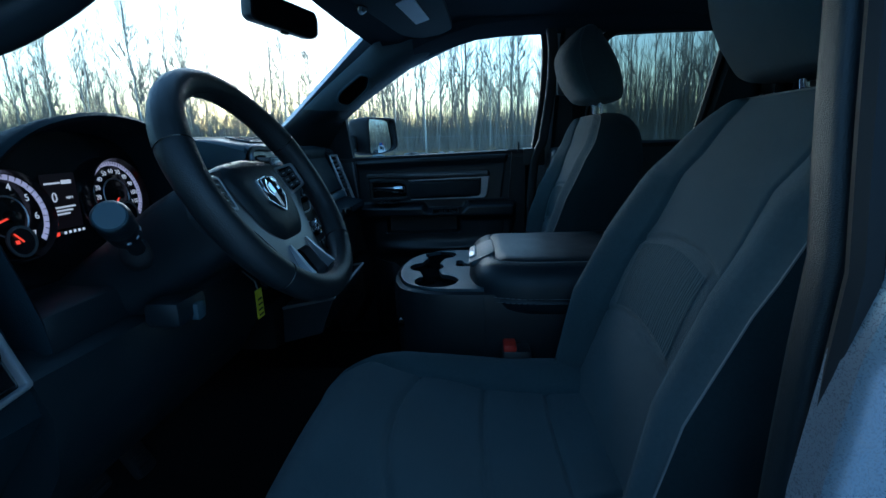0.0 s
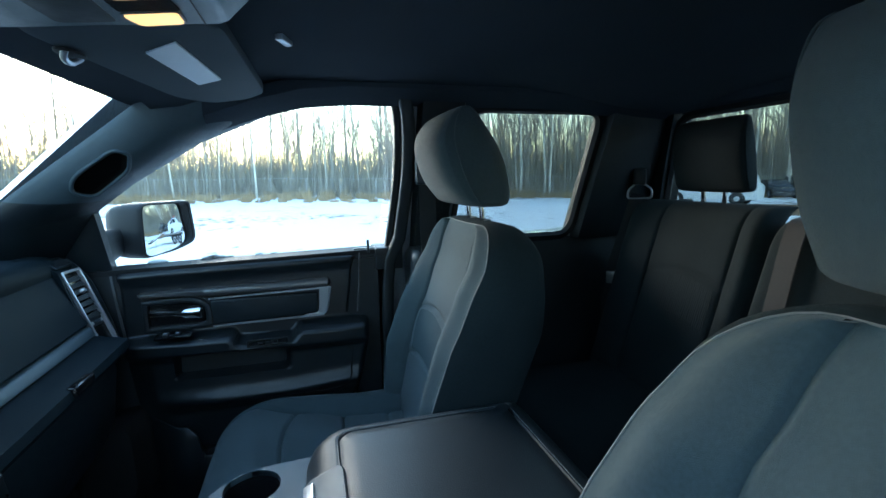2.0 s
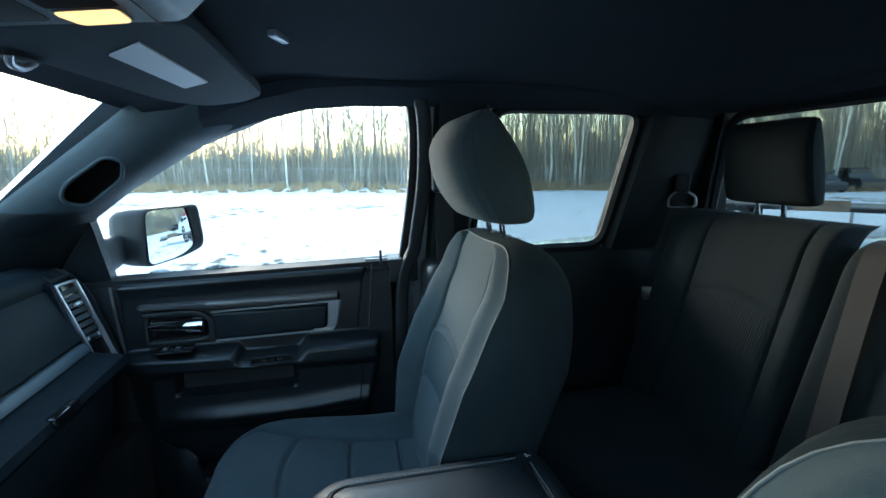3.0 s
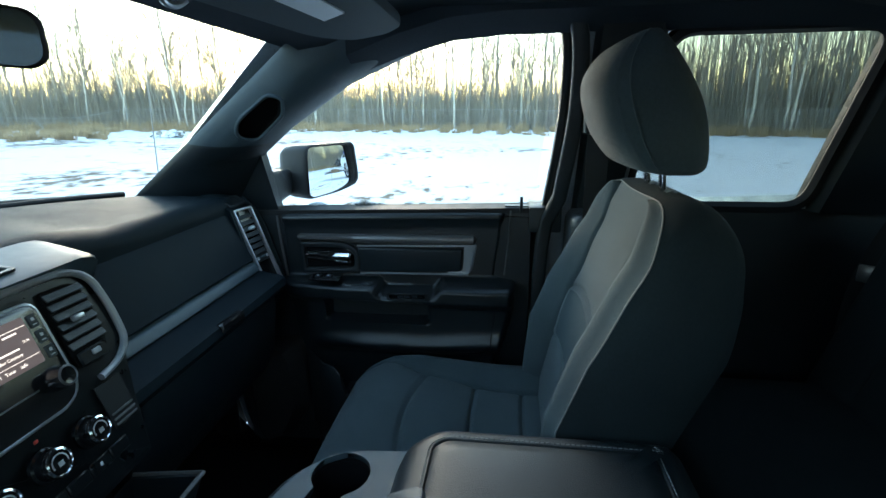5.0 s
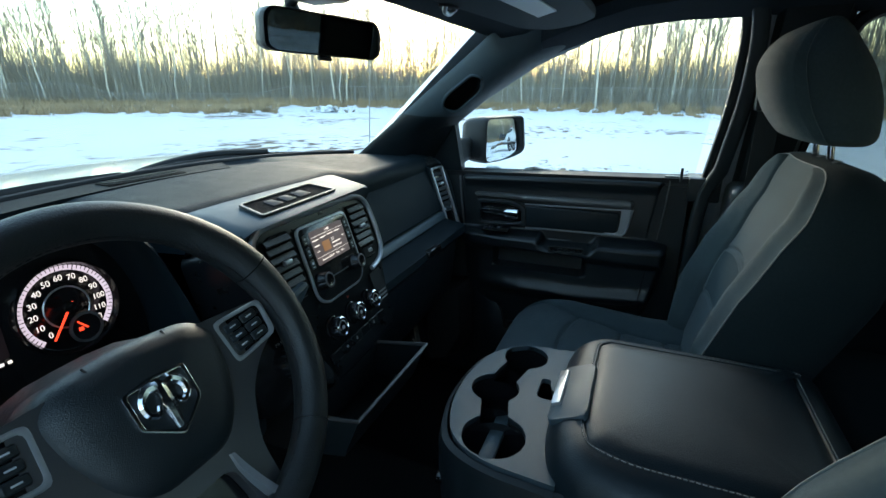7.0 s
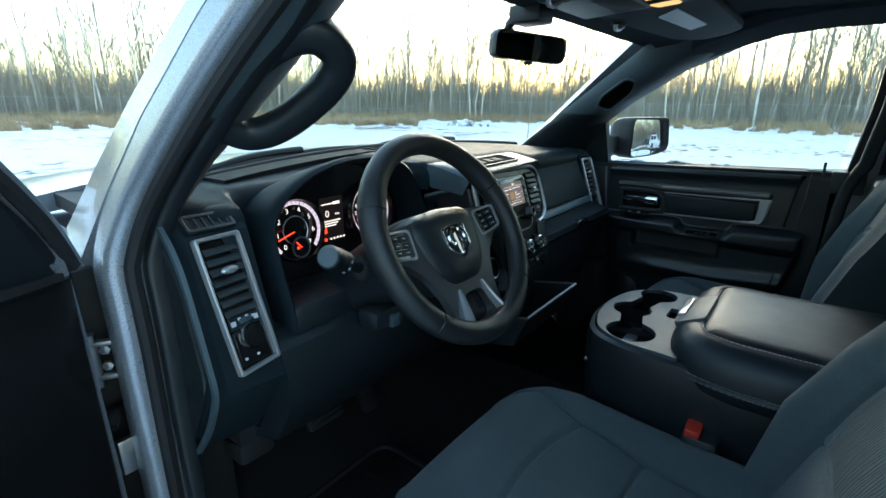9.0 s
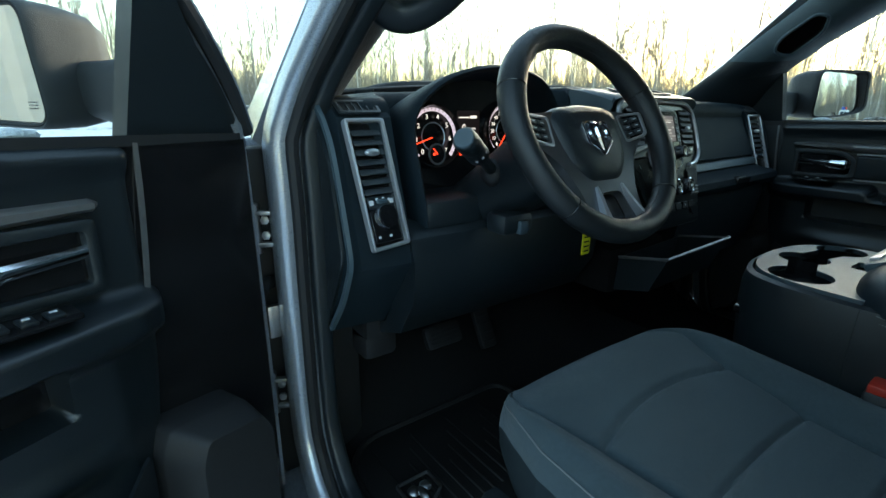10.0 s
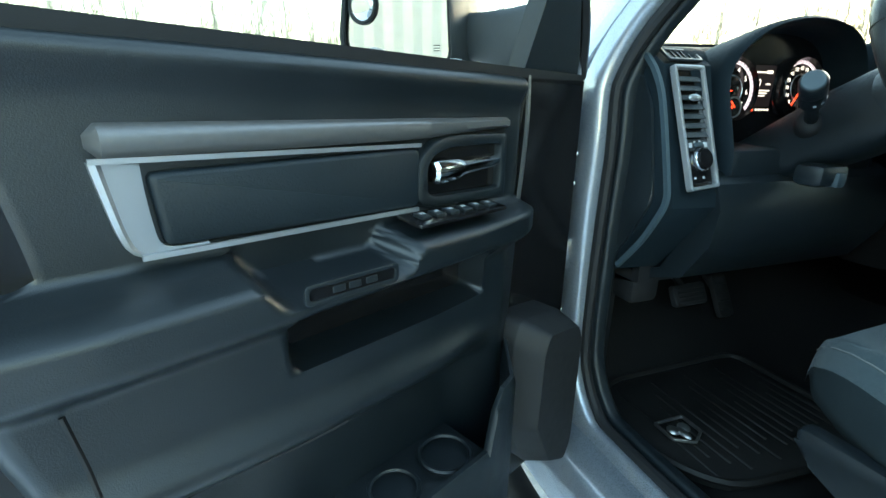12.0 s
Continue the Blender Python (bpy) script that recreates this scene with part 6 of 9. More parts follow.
# stalk: out of a boot on the shroud, up towards the door, with a thick round end
S0, S1 = Vector((-0.539, 0.452, 1.311)), Vector((-0.653, 0.389, 1.372))
sd = (S1 - S0).normalized()
sx = Vector((0, 0, 1)).cross(sd).normalized()
SF = plane(S0, tuple(sx), tuple(sd.cross(sx)))
slen = (S1 - S0).length
bm = B()
lathe(bm, [(0.010, -0.05), (0.0105, 0.0), (0.0105, slen * 0.42), (0.013, slen * 0.50)], SF, 20)
stalk = part("stalk", bm, PLASTIC, col, "black multifunction stalk")
bm = B()
lathe(bm, [(0.012, slen * 0.46), (0.0185, slen * 0.50), (0.0190, slen * 0.72), (0.0182, slen * 0.74), (0.0195, slen * 0.76), (0.0195, slen * 0.97), (0.017, slen)], SF, 28)
part("stalk_knob", bm, PLASTIC, stalk, "black stalk end")
bm = B()
lathe(bm, [(0.0172, slen * 0.995), (0.015, slen * 1.015), (0.001, slen * 1.018)], SF, 28)
part("stalk_cap", bm, TRAYGREY, stalk, "grey end cap")
for k in range(3):
    bm = B()
    rbox(bm, (0.0178, -0.0022, slen * 0.60), (0.0194, 0.0022, slen * 0.64), 0, 1, SF @ Matrix.Rotation(radians(-70 + 35 * k), 4, "Z"))
    part("stalk_mark", bm, WHITEPAINT, stalk, flat=True)
bm = B()
lathe(bm, [(0.026, -0.045), (0.025, -0.012), (0.021, -0.004), (0.012, 0.002)], SF, 24)
part("stalk_boot", bm, RUBBER, stalk)
bm = B()
rbox(bm, (-0.545, 0.405, 1.195), (-0.47, 0.46, 1.235), 0.012, 2)
part("column_lever", bm, PLASTIC, col)
bm = B()
rbox(bm, (-0.512, 0.398, 1.196), (-0.490, 0.42, 1.222), 0.004, 2)
part("lever_tip", bm, TRAYGREY, col)
# key ring tag hanging below
tag = root("key_tag", (-0.315, 0.40, 1.13), "yellow plastic tag hanging below the dash", "key tag")
bm = B()
rbox(bm, (-0.325, 0.402, 1.124), (-0.300, 0.405, 1.180), 0.001, 1, Matrix.Translation((0, 0, 0)))
part("tag_plate", bm, YELLOWTAG, tag)
bm = B()
for k in range(4):
    rbox(bm, (-0.321, 0.4012, 1.130 + k * 0.010), (-0.305, 0.4019, 1.133 + k * 0.010), 0)
part("tag_print", bm, RUBBER, tag, flat=True)
bm = B()
tube(bm, [(-0.312, 0.4035, 1.176), (-0.312, 0.408, 1.195), (-0.312, 0.43, 1.215)], 0.0015, n=5)
part("tag_wire", bm, STEEL, tag)

# pedals
ped = root("pedals", (-0.45, 0.70, 0.80), "black rubber pedals under the dash", "pedals")
for x, y, z, w, h in ((-0.475, 0.690, 0.865, 0.105, 0.055), (-0.300, 0.735, 0.82, 0.052, 0.12)):
    m = plane((x, y, z), (1, 0, 0), (0, 0.55, 1))
    bm = B()
    prism(bm, [(p.x, p.y) for p in rrect(w, h, 0.012, 3)], m, 0.016, 0.005)
    for k in range(4):
        rbox(bm, (-w * 0.4, -h * 0.35 + k * h * 0.2, 0.015), (w * 0.4, -h * 0.35 + k * h * 0.2 + 0.005, 0.019), 0.001, 1, m)
    tube(bm, [m @ Vector((0, 0, 0)), Vector((x, y + 0.10, z + 0.08)), Vector((x, y + 0.17, z + 0.20))], 0.010, n=8)
    part("pedal", bm, RUBBER, ped)
bm = B()
rbox(bm, (-0.72, 0.62, 0.90), (-0.64, 0.70, 0.985), 0.015, 2)
part("parking_brake_pedal", bm, RUBBER, ped)

# ---- centre stack ----
stk = root("center_stack", (0, 0.45, 1.10), "black centre stack with radio screen, vents and climate knobs", "control panel")
SM = plane((-0.0083, 0.4293, 1.3214), (1, 0.0896, -0.0328), (0, 0.3145, 1))


def flat(pts):
    return [(p.x, p.y) for p in pts]


# housing: a deep block with rounded shoulders
bm = B()
o = rpoly([(-0.200, 0.100), (-0.165, 0.119), (0.150, 0.119), (0.190, 0.098), (0.186, -0.02), (0.160, -0.10), (0.150, -0.185), (-0.106, -0.185), (-0.108, -0.10), (-0.118, -0.034), (-0.20, -0.02)], 0.012, 3)
prism(bm, flat(o), SM @ Matrix.Translation((0, 0, -0.135)), 0.131, 0.012)
part("housing", bm, STACKBLACK, stk)
# grey shoulder over the stack with a slot in it
bm = B()
rings = []
for x, ww in ((-0.212, 0.2), (-0.205, 0.7), (-0.185, 1.0), (-0.10, 1.0), (0.0, 1.0), (0.10, 1.0), (0.165, 1.0), (0.190, 0.7), (0.200, 0.25)):
    y0 = 0.457 + 0.085 * x
    k = ww
    rings.append([Vector((x, y0 + 0.010 * (1 - k), 1.440 - 0.020 * (1 - k))), Vector((x, y0 + 0.008, 1.444 - 0.016 * (1 - k))), Vector((x, y0 + 0.04, 1.449 - 0.010 * (1 - k))), Vector((x, y0 + 0.085, 1.458 - 0.008 * (1 - k))), Vector((x, y0 + 0.125, 1.458)), Vector((x, y0 + 0.125, 1.405)), Vector((x, y0 + 0.02, 1.410 - 0.02 * (1 - k))), Vector((x, y0 + 0.004, 1.440 - 0.02 * (1 - k)))])
loft(bm, rings)
part("shoulder", bm, SHOULDER, stk, "grey satin shoulder panel")
bm = B()
tm = plane((-0.03, 0.506, 1.4530), (1, 0.08, 0), (0, 1, 0.20))
ringprism(bm, flat(rpoly([(-0.112, -0.031), (0.116, -0.031), (0.104, 0.028), (-0.100, 0.028)], 0.008, 3)), flat(rpoly([(-0.105, -0.026), (0.108, -0.026), (0.098, 0.024), (-0.094, 0.024)], 0.006, 3)), tm, 0.004, 0.001)
part("slot_rim", bm, PLASTIC, stk)
bm = B()
prism(bm, flat(rpoly([(-0.105, -0.026), (0.108, -0.026), (0.098, 0.024), (-0.094, 0.024)], 0.006, 3)), tm, 0.0012)
part("slot_floor", bm, CARPET, stk)
bm = B()
for x, w in ((-0.045, 0.028), (-0.006, 0.030), (0.036, 0.036)):
    prism(bm, flat(rpoly([(x - w / 2, -0.012), (x + w / 2, -0.012), (x + w / 2 - 0.004, 0.012), (x - w / 2 + 0.002, 0.012)], 0.002, 2)), tm, 0.003, 0.0005)
part("slot_relief", bm, RUBBER, stk, "raised plain mouldings")
bm = B()
loft(bm, [[Vector(p) + Vector((0, d, 0)) for p in ((-0.201, 0.500, 1.377), (-0.171, 0.498, 1.366), (-0.150, 0.490, 1.292), (-0.193, 0.494, 1.308))] for d in (0.0, 0.02)])
part("side_trim", bm, SHOULDER, stk, "pale grey side trim")
# outer bright line round radio and vents
def bright_line(o, r, name="bright_line", closed=False):
    bm = B()
    tube(bm, [SM @ Vector((p.x, p.y, 0.0005)) for p in o], r, n=8, closed=closed)
    return part(name, bm, SATIN, stk, "satin silver trim line")


bright_line(rpoly([(-0.192, -0.020), (-0.192, 0.098), (-0.16, 0.116), (0.148, 0.116), (0.182, 0.098), (0.192, 0.045), (0.190, -0.012), (0.160, -0.034), (0.120, -0.040)], [0, 0.05, 0.03, 0.03, 0.05, 0.03, 0.03, 0.03, 0], 6), 0.0055)
# radio
bm = B()
ro = rpoly([(-0.083, 0.094), (0.082, 0.094), (0.084, -0.030), (0.060, -0.046), (-0.062, -0.046), (-0.083, -0.030)], [0.016, 0.016, 0.02, 0.02, 0.02, 0.02], 4)
prism(bm, flat(ro), SM @ Matrix.Translation((0, 0, -0.006)), 0.009, 0.003)
radio = part("radio", bm, GLOSSBLACK, stk, "black radio with a lit screen")
bright_line(ro, 0.0032, "radio_edge", closed=True)
bm = B()
prism(bm, flat(rrect(0.112, 0.062, 0.003, 2, 0.003, 0.0510)), SM, 0.0036)
part("screen", bm, SCREEN, radio, "lit radio screen")
sm = SM @ Matrix.Translation((0.003, 0.0510, 0.0042)) @ Matrix.Diagonal((1, 0.93, 1, 1))
letters("clock", "3:40", sm @ Matrix.Translation((0.0, 0.027, 0)), 0.0085, SCREENTEXT, radio, 0.0001)
letters("title", "37", sm @ Matrix.Translation((0.004, 0.0035, 0)), 0.0095, SCREENTEXT, radio, 0.0001, "LEFT")
letters("source_keys", "Browse  AM/FM   Tune    Info", sm @ Matrix.Translation((-0.004, -0.026, 0)), 0.0062, SCREENTEXT, radio, 0.0001)
letters("line", "Bar Country", sm @ Matrix.Translation((0.004, -0.0115, 0)), 0.006, SCREENTEXT, radio, 0.0001, "LEFT")
letters("arrow", ">>", sm @ Matrix.Translation((0.046, 0.002, 0)), 0.008, SCREENTEXT, radio, 0.0001)
letters("arrow", "<<", sm @ Matrix.Translation((-0.045, -0.008, 0)), 0.008, SCREENTEXT, radio, 0.0001)
bm = B()
for x0, x1, y in ((-0.053, -0.034, 0.0145), (-0.028, -0.010, 0.0155), (-0.003, 0.016, 0.0165), (0.022, 0.040, 0.0165), (0.004, 0.034, -0.0035), (-0.052, -0.036, 0.0035)):
    rbox(bm, (x0, y - 0.0010, -0.0003), (x1, y + 0.0010, 0.0001), 0, 1, sm)
rbox(bm, (-0.054, 0.0215, -0.0003), (0.054, 0.0221, 0.0001), 0, 1, sm)
rbox(bm, (-0.054, -0.0195, -0.0003), (0.054, -0.0189, 0.0001), 0, 1, sm)
part("screen_lines", bm, SCREENTEXT, radio, flat=True)
bm = B()
rbox(bm, (-0.027, -0.013, -0.0003), (-0.003, 0.007, 0.0001), 0, 1, sm)
part("screen_picture", bm, SCREENART, radio, flat=True)
for x, y in ((-0.068, 0.072), (-0.068, 0.050), (-0.068, 0.028), (0.070, 0.072), (0.071, 0.050), (0.072, 0.028)):
    bm = B()
    rbox(bm, (x - 0.007, y - 0.009, 0.001), (x + 0.007, y + 0.009, 0.004), 0.0015, 1, SM)
    k = part("radio_key", bm, PLASTIC, radio)
    bm = B()
    rbox(bm, (x - 0.003, y - 0.0055, 0.0038), (x + 0.003, y - 0.0042, 0.0044), 0, 1, SM)
    rbox(bm, (x - 0.002, y, 0.0038), (x + 0.002, y + 0.004, 0.0044), 0, 1, SM)
    part("key_mark", bm, WHITEPAINT, radio, flat=True)


def knob(x, y, r, h, parent, cap=None, ring=True, mark=False):
    m = SM @ Matrix.Translation((x, y, 0.002))
    bm = B()
    lathe(bm, [(r * 1.15, 0.0), (r * 1.12, 0.004), (r, 0.006), (r * 0.96, h), (r * 0.88, h + 0.002), (r * 0.70, h + 0.001), (0.001, h + 0.001)], m, 30)
    k = part("knob", bm, GLOSSBLACK, parent, "round black knob with a bright ring")
    bm = B()
    lathe(bm, [(r * 0.97, h - 0.003), (r * 0.93, h + 0.0015), (r * 0.80, h + 0.0028), (r * 0.74, h + 0.001)], m, 30, cap=False)
    part("knob_ring", bm, CHROME if ring else SILVERGREY, k)
    if mark:
        bm = B()
        vs = []
        for i in range(11):
            a = radians(200 - 22 * i)
            vs.append((m @ Vector((math.cos(a) * r * 0.60, math.sin(a) * r * 0.60, h + 0.0014)), m @ Vector((math.cos(a) * r * 0.50, math.sin(a) * r * 0.50, h + 0.0014))))
        w = [[bm.verts.new(q) for q in p] for p in vs]
        for a, b in zip(w, w[1:]):
            bm.faces.new((a[0], b[0], b[1], a[1]))
        rbox(bm, (-0.003, -0.005, h + 0.001), (0.004, 0.001, h + 0.0014), 0, 1, m)
        part("knob_print", bm, WHITEPAINT, k, flat=True)
    return k


knob(-0.059, -0.006, 0.0145, 0.017, radio, ring=False)
knob(0.0605, -0.007, 0.0145, 0.017, radio, ring=False)
bm = B()
rbox(bm, (-0.032, -0.0095, 0.002), (0.034, -0.0075, 0.0038), 0.0005, 1, SM)
part("disc_slot", bm, SILVERGREY, radio)
# side vents
for sgn in (-1, 1):
    cx = 0.127 * sgn if sgn > 0 else -0.132
    a = rpoly([(-0.031, 0.100), (0.024, 0.100), (0.035, 0.070), (0.030, 0.000), (0.010, -0.020), (-0.031, -0.012)], [0.008, 0.02, 0.02, 0.02, 0.012, 0.008], 4)
    if sgn < 0:
        a = [Vector((-p.x, p.y)) for p in a]
    bm = B()
    prism(bm, [(p.x + cx, p.y) for p in a], SM @ Matrix.Translation((0, 0, -0.004)), 0.0055)
    v = part("vent", bm, CARPET, stk, "black air vent")
    for k in range(6):
        y = 0.090 - k * 0.0145
        bm = B()
        rbox(bm, (-0.030 if sgn > 0 else -0.033, -0.0055, -0.0012), (0.033 if sgn > 0 else 0.030, 0.0055, 0.0012), 0.0008, 1, SM @ Matrix.Translation((cx, y, 0.003)) @ Matrix.Rotation(radians(-25), 4, "X"))
        part("louvre", bm, PLASTIC, v)
    bm = B()
    rbox(bm, (-0.009, -0.004, 0.003), (0.009, 0.004, 0.011), 0.002, 2, SM @ Matrix.Translation((cx, 0.052, 0)))
    part("vent_tab", bm, SATIN, v)
    bm = B()
    rbox(bm, (-0.026, -0.012, 0.0), (0.024, 0.008, 0.005), 0.002, 1, SM @ Matrix.Translation((cx, -0.002, 0)))
    part("thumb_panel", bm, STACKBLACK, v)
    bm = B()
    rbox(bm, (-0.006, -0.004, 0.004), (0.010, 0.004, 0.008), 0.0015, 1, SM @ Matrix.Translation((cx, -0.002, 0)))
    part("thumb_wheel", bm, SATIN, v)
# climate controls
for x in (-0.073, -0.005, 0.060):
    knob(x, -0.090, 0.0190, 0.020, stk, mark=True)
bm = B()
rbox(bm, (-0.003, -0.061, 0.0015), (0.003, -0.057, 0.0028), 0.0005, 1, SM)
part("hazard_mark", bm, REDPLASTIC, stk, flat=True)
for k in range(6):
    bm = B()
    rbox(bm, (-0.105 + k * 0.036, -0.146, 0.0), (-0.072 + k * 0.036, -0.128, 0.004), 0.0015, 1, SM)
    part("row_switch", bm, STACKBLACK, stk)
    if k in (1, 2, 4):
        bm = B()
        rbox(bm, (-0.091 + k * 0.036, -0.139, 0.0038), (-0.087 + k * 0.036, -0.134, 0.0044), 0, 1, SM)
        part("switch_mark", bm, WHITEPAINT, stk, flat=True)
bm = B()
rbox(bm, (0.100, -0.115, 0.0005), (0.148, -0.048, 0.002), 0.0, 1, SM)
part("card_slot", bm, RUBBER, stk)
bm = B()
for k in range(3):
    rbox(bm, (0.104, -0.112 + k * 0.008, 0.0015), (0.146, -0.109 + k * 0.008, 0.004), 0.0008, 1, SM)
part("card_fin", bm, SILVERGREY, stk)

# gear selector panel to the left of the stack
gs = root("gear_selector", (-0.19, 0.42, 1.18), "rotary gear selector with a chrome-ringed dial", "gear selector")
bm = B()
prism(bm, flat(rpoly([(-0.255, -0.012), (-0.125, -0.002), (-0.105, -0.03), (-0.105, -0.165), (-0.235, -0.165)], 0.015, 4)), SM @ Matrix.Translation((0, 0, -0.066)), 0.026, 0.006)
part("selector_panel", bm, GLOSSBLACK, gs)
bm = B()
prism(bm, flat(rpoly([(-0.262, -0.004), (-0.118, 0.014), (-0.112, 0.002), (-0.150, -0.014), (-0.262, -0.030)], 0.005, 3)), SM @ Matrix.Translation((0, 0, -0.01)), 0.028, 0.006)
part("selector_wing", bm, SHOULDER, gs, "grey wing trim")
m = SM @ Matrix.Translation((-0.149, -0.108, -0.041))
bm = B()
lathe(bm, [(0.030, 0), (0.028, 0.014), (0.026, 0.020), (0.022, 0.022), (0.001, 0.0225)], m, 36)
dl = part("dial", bm, GLOSSBLACK, gs, "ribbed black dial with a bright ring")
bm = B()
lathe(bm, [(0.0268, 0.0185), (0.0262, 0.0210), (0.0240, 0.0226), (0.0225, 0.0222)], m, 36, cap=False)
part("dial_ring", bm, SATIN, dl, "thin bright ring")
for k in range(18):
    bm = B()
    rbox(bm, (0.0278, -0.0012, 0.003), (0.0300, 0.0012, 0.013), 0, 1, m @ Matrix.Rotation(2 * math.pi * k / 18, 4, "Z"))
    part("grip_rib", bm, PLASTIC, dl)
letters("gear_letters", "P R N D", SM @ Matrix.Translation((-0.160, -0.070, -0.0396)), 0.0075, WHITEPAINT, gs, 0.0002)

# pulled-out storage bin below the stack
bn = root("storage_bin", (0.0, 0.36, 1.05), "black storage bin pulled open below the stack", "storage bin")
c = [Vector((-0.135, 0.318, 1.100)), Vector((0.128, 0.310, 1.112)), Vector((0.138, 0.44, 1.085)), Vector((-0.130, 0.44, 1.075))]
bm = B()
low = [p + Vector((0, 0.035, -0.085)) for p in c]
low[2] += Vector((0, -0.03, 0)); low[3] += Vector((0, -0.03, 0))
ins = [p + (sum(c, Vector()) / 4 - p) * 0.06 for p in c]
insl = [p + (sum(low, Vector()) / 4 - p) * 0.08 + Vector((0, 0, 0.006)) for p in low]
loft(bm, [low, c, ins, insl], cap=False)
bm.faces.new([bm.verts.new(p) for p in low])
bm.faces.new([bm.verts.new(p) for p in insl])
part("bin_tray", bm, PLASTIC, bn)
bm = B()
tube(bm, [c[2], c[1], c[0], c[3]], 0.004, n=6)
part("bin_rim", bm, SILVERGREY, bn, "pale worn rim")
bm = B()
rbox(bm, (-0.13, 0.46, 0.96), (0.13, 0.60, 1.09), 0.03, 2)
part("bin_housing", bm, CARPET, bn)

# ---- front doors ----
HINGE = Vector((0.909, 0.707, 0.0))
OPEN = -65.8


def belt_z(a):
    return 1.372 + 0.024 * a


def armrest_top(a):
    z = 1.196 + 0.006 * sstep(0.3, 0.9, a)
    return z - 0.006 - 0.026 * sstep(0.500, 0.522, a) * sstep(0.690, 0.660, a)


def panel_w(a, z):
    """How far the door's inner face stands into the cab at a (back from the hinge) and height z."""
    w = 0.0
    bz = belt_z(a)
    w += 0.012 * math.exp(-((z - (bz - 0.022)) / 0.018) ** 2)
    w -= 0.030 * sstep(bz - 0.016, bz + 0.004, z) 
    # recess behind the trim insert
    at = armrest_top(a)
    reach = interp([(0.22, 0.030), (0.27, 0.055), (0.40, 0.072), (0.60, 0.082), (0.80, 0.086), (0.875, 0.080), (0.90, 0.045), (0.93, 0.01)], a)
    step = sstep(at + 0.002, at - 0.013, z)
    arm = reach * step
    under = sstep(1.150, 1.118, z)
    low = interp([(0.22, 0.0), (0.30, 0.035), (0.45, 0.048), (0.88, 0.052), (0.93, 0.0)], a)
    w += mix(arm, low, under) if z < at + 0.002 else 0.0
    # roll below the map pocket, then the sunk lower part
    rl = 1.008 - 0.002 * sstep(0.4, 0.9, a) + 0.02 * sstep(0.60, 0.9, a)
    w += 0.016 * math.exp(-((z - rl) / 0.022) ** 2) * sstep(0.25, 0.45, a)
    w -= 0.030 * sstep(rl - 0.012, rl - 0.050, z) * sstep(0.30, 0.42, a) * (1 - 0.75 * sstep(0.70, 0.86, a))
    # map pocket
    pk = sstep(0.352, 0.366, a) * sstep(0.655, 0.630, a) * sstep(1.070, 1.080, z) * sstep(1.146, 1.136, z)
    w = mix(w, -0.034, pk)
    return w


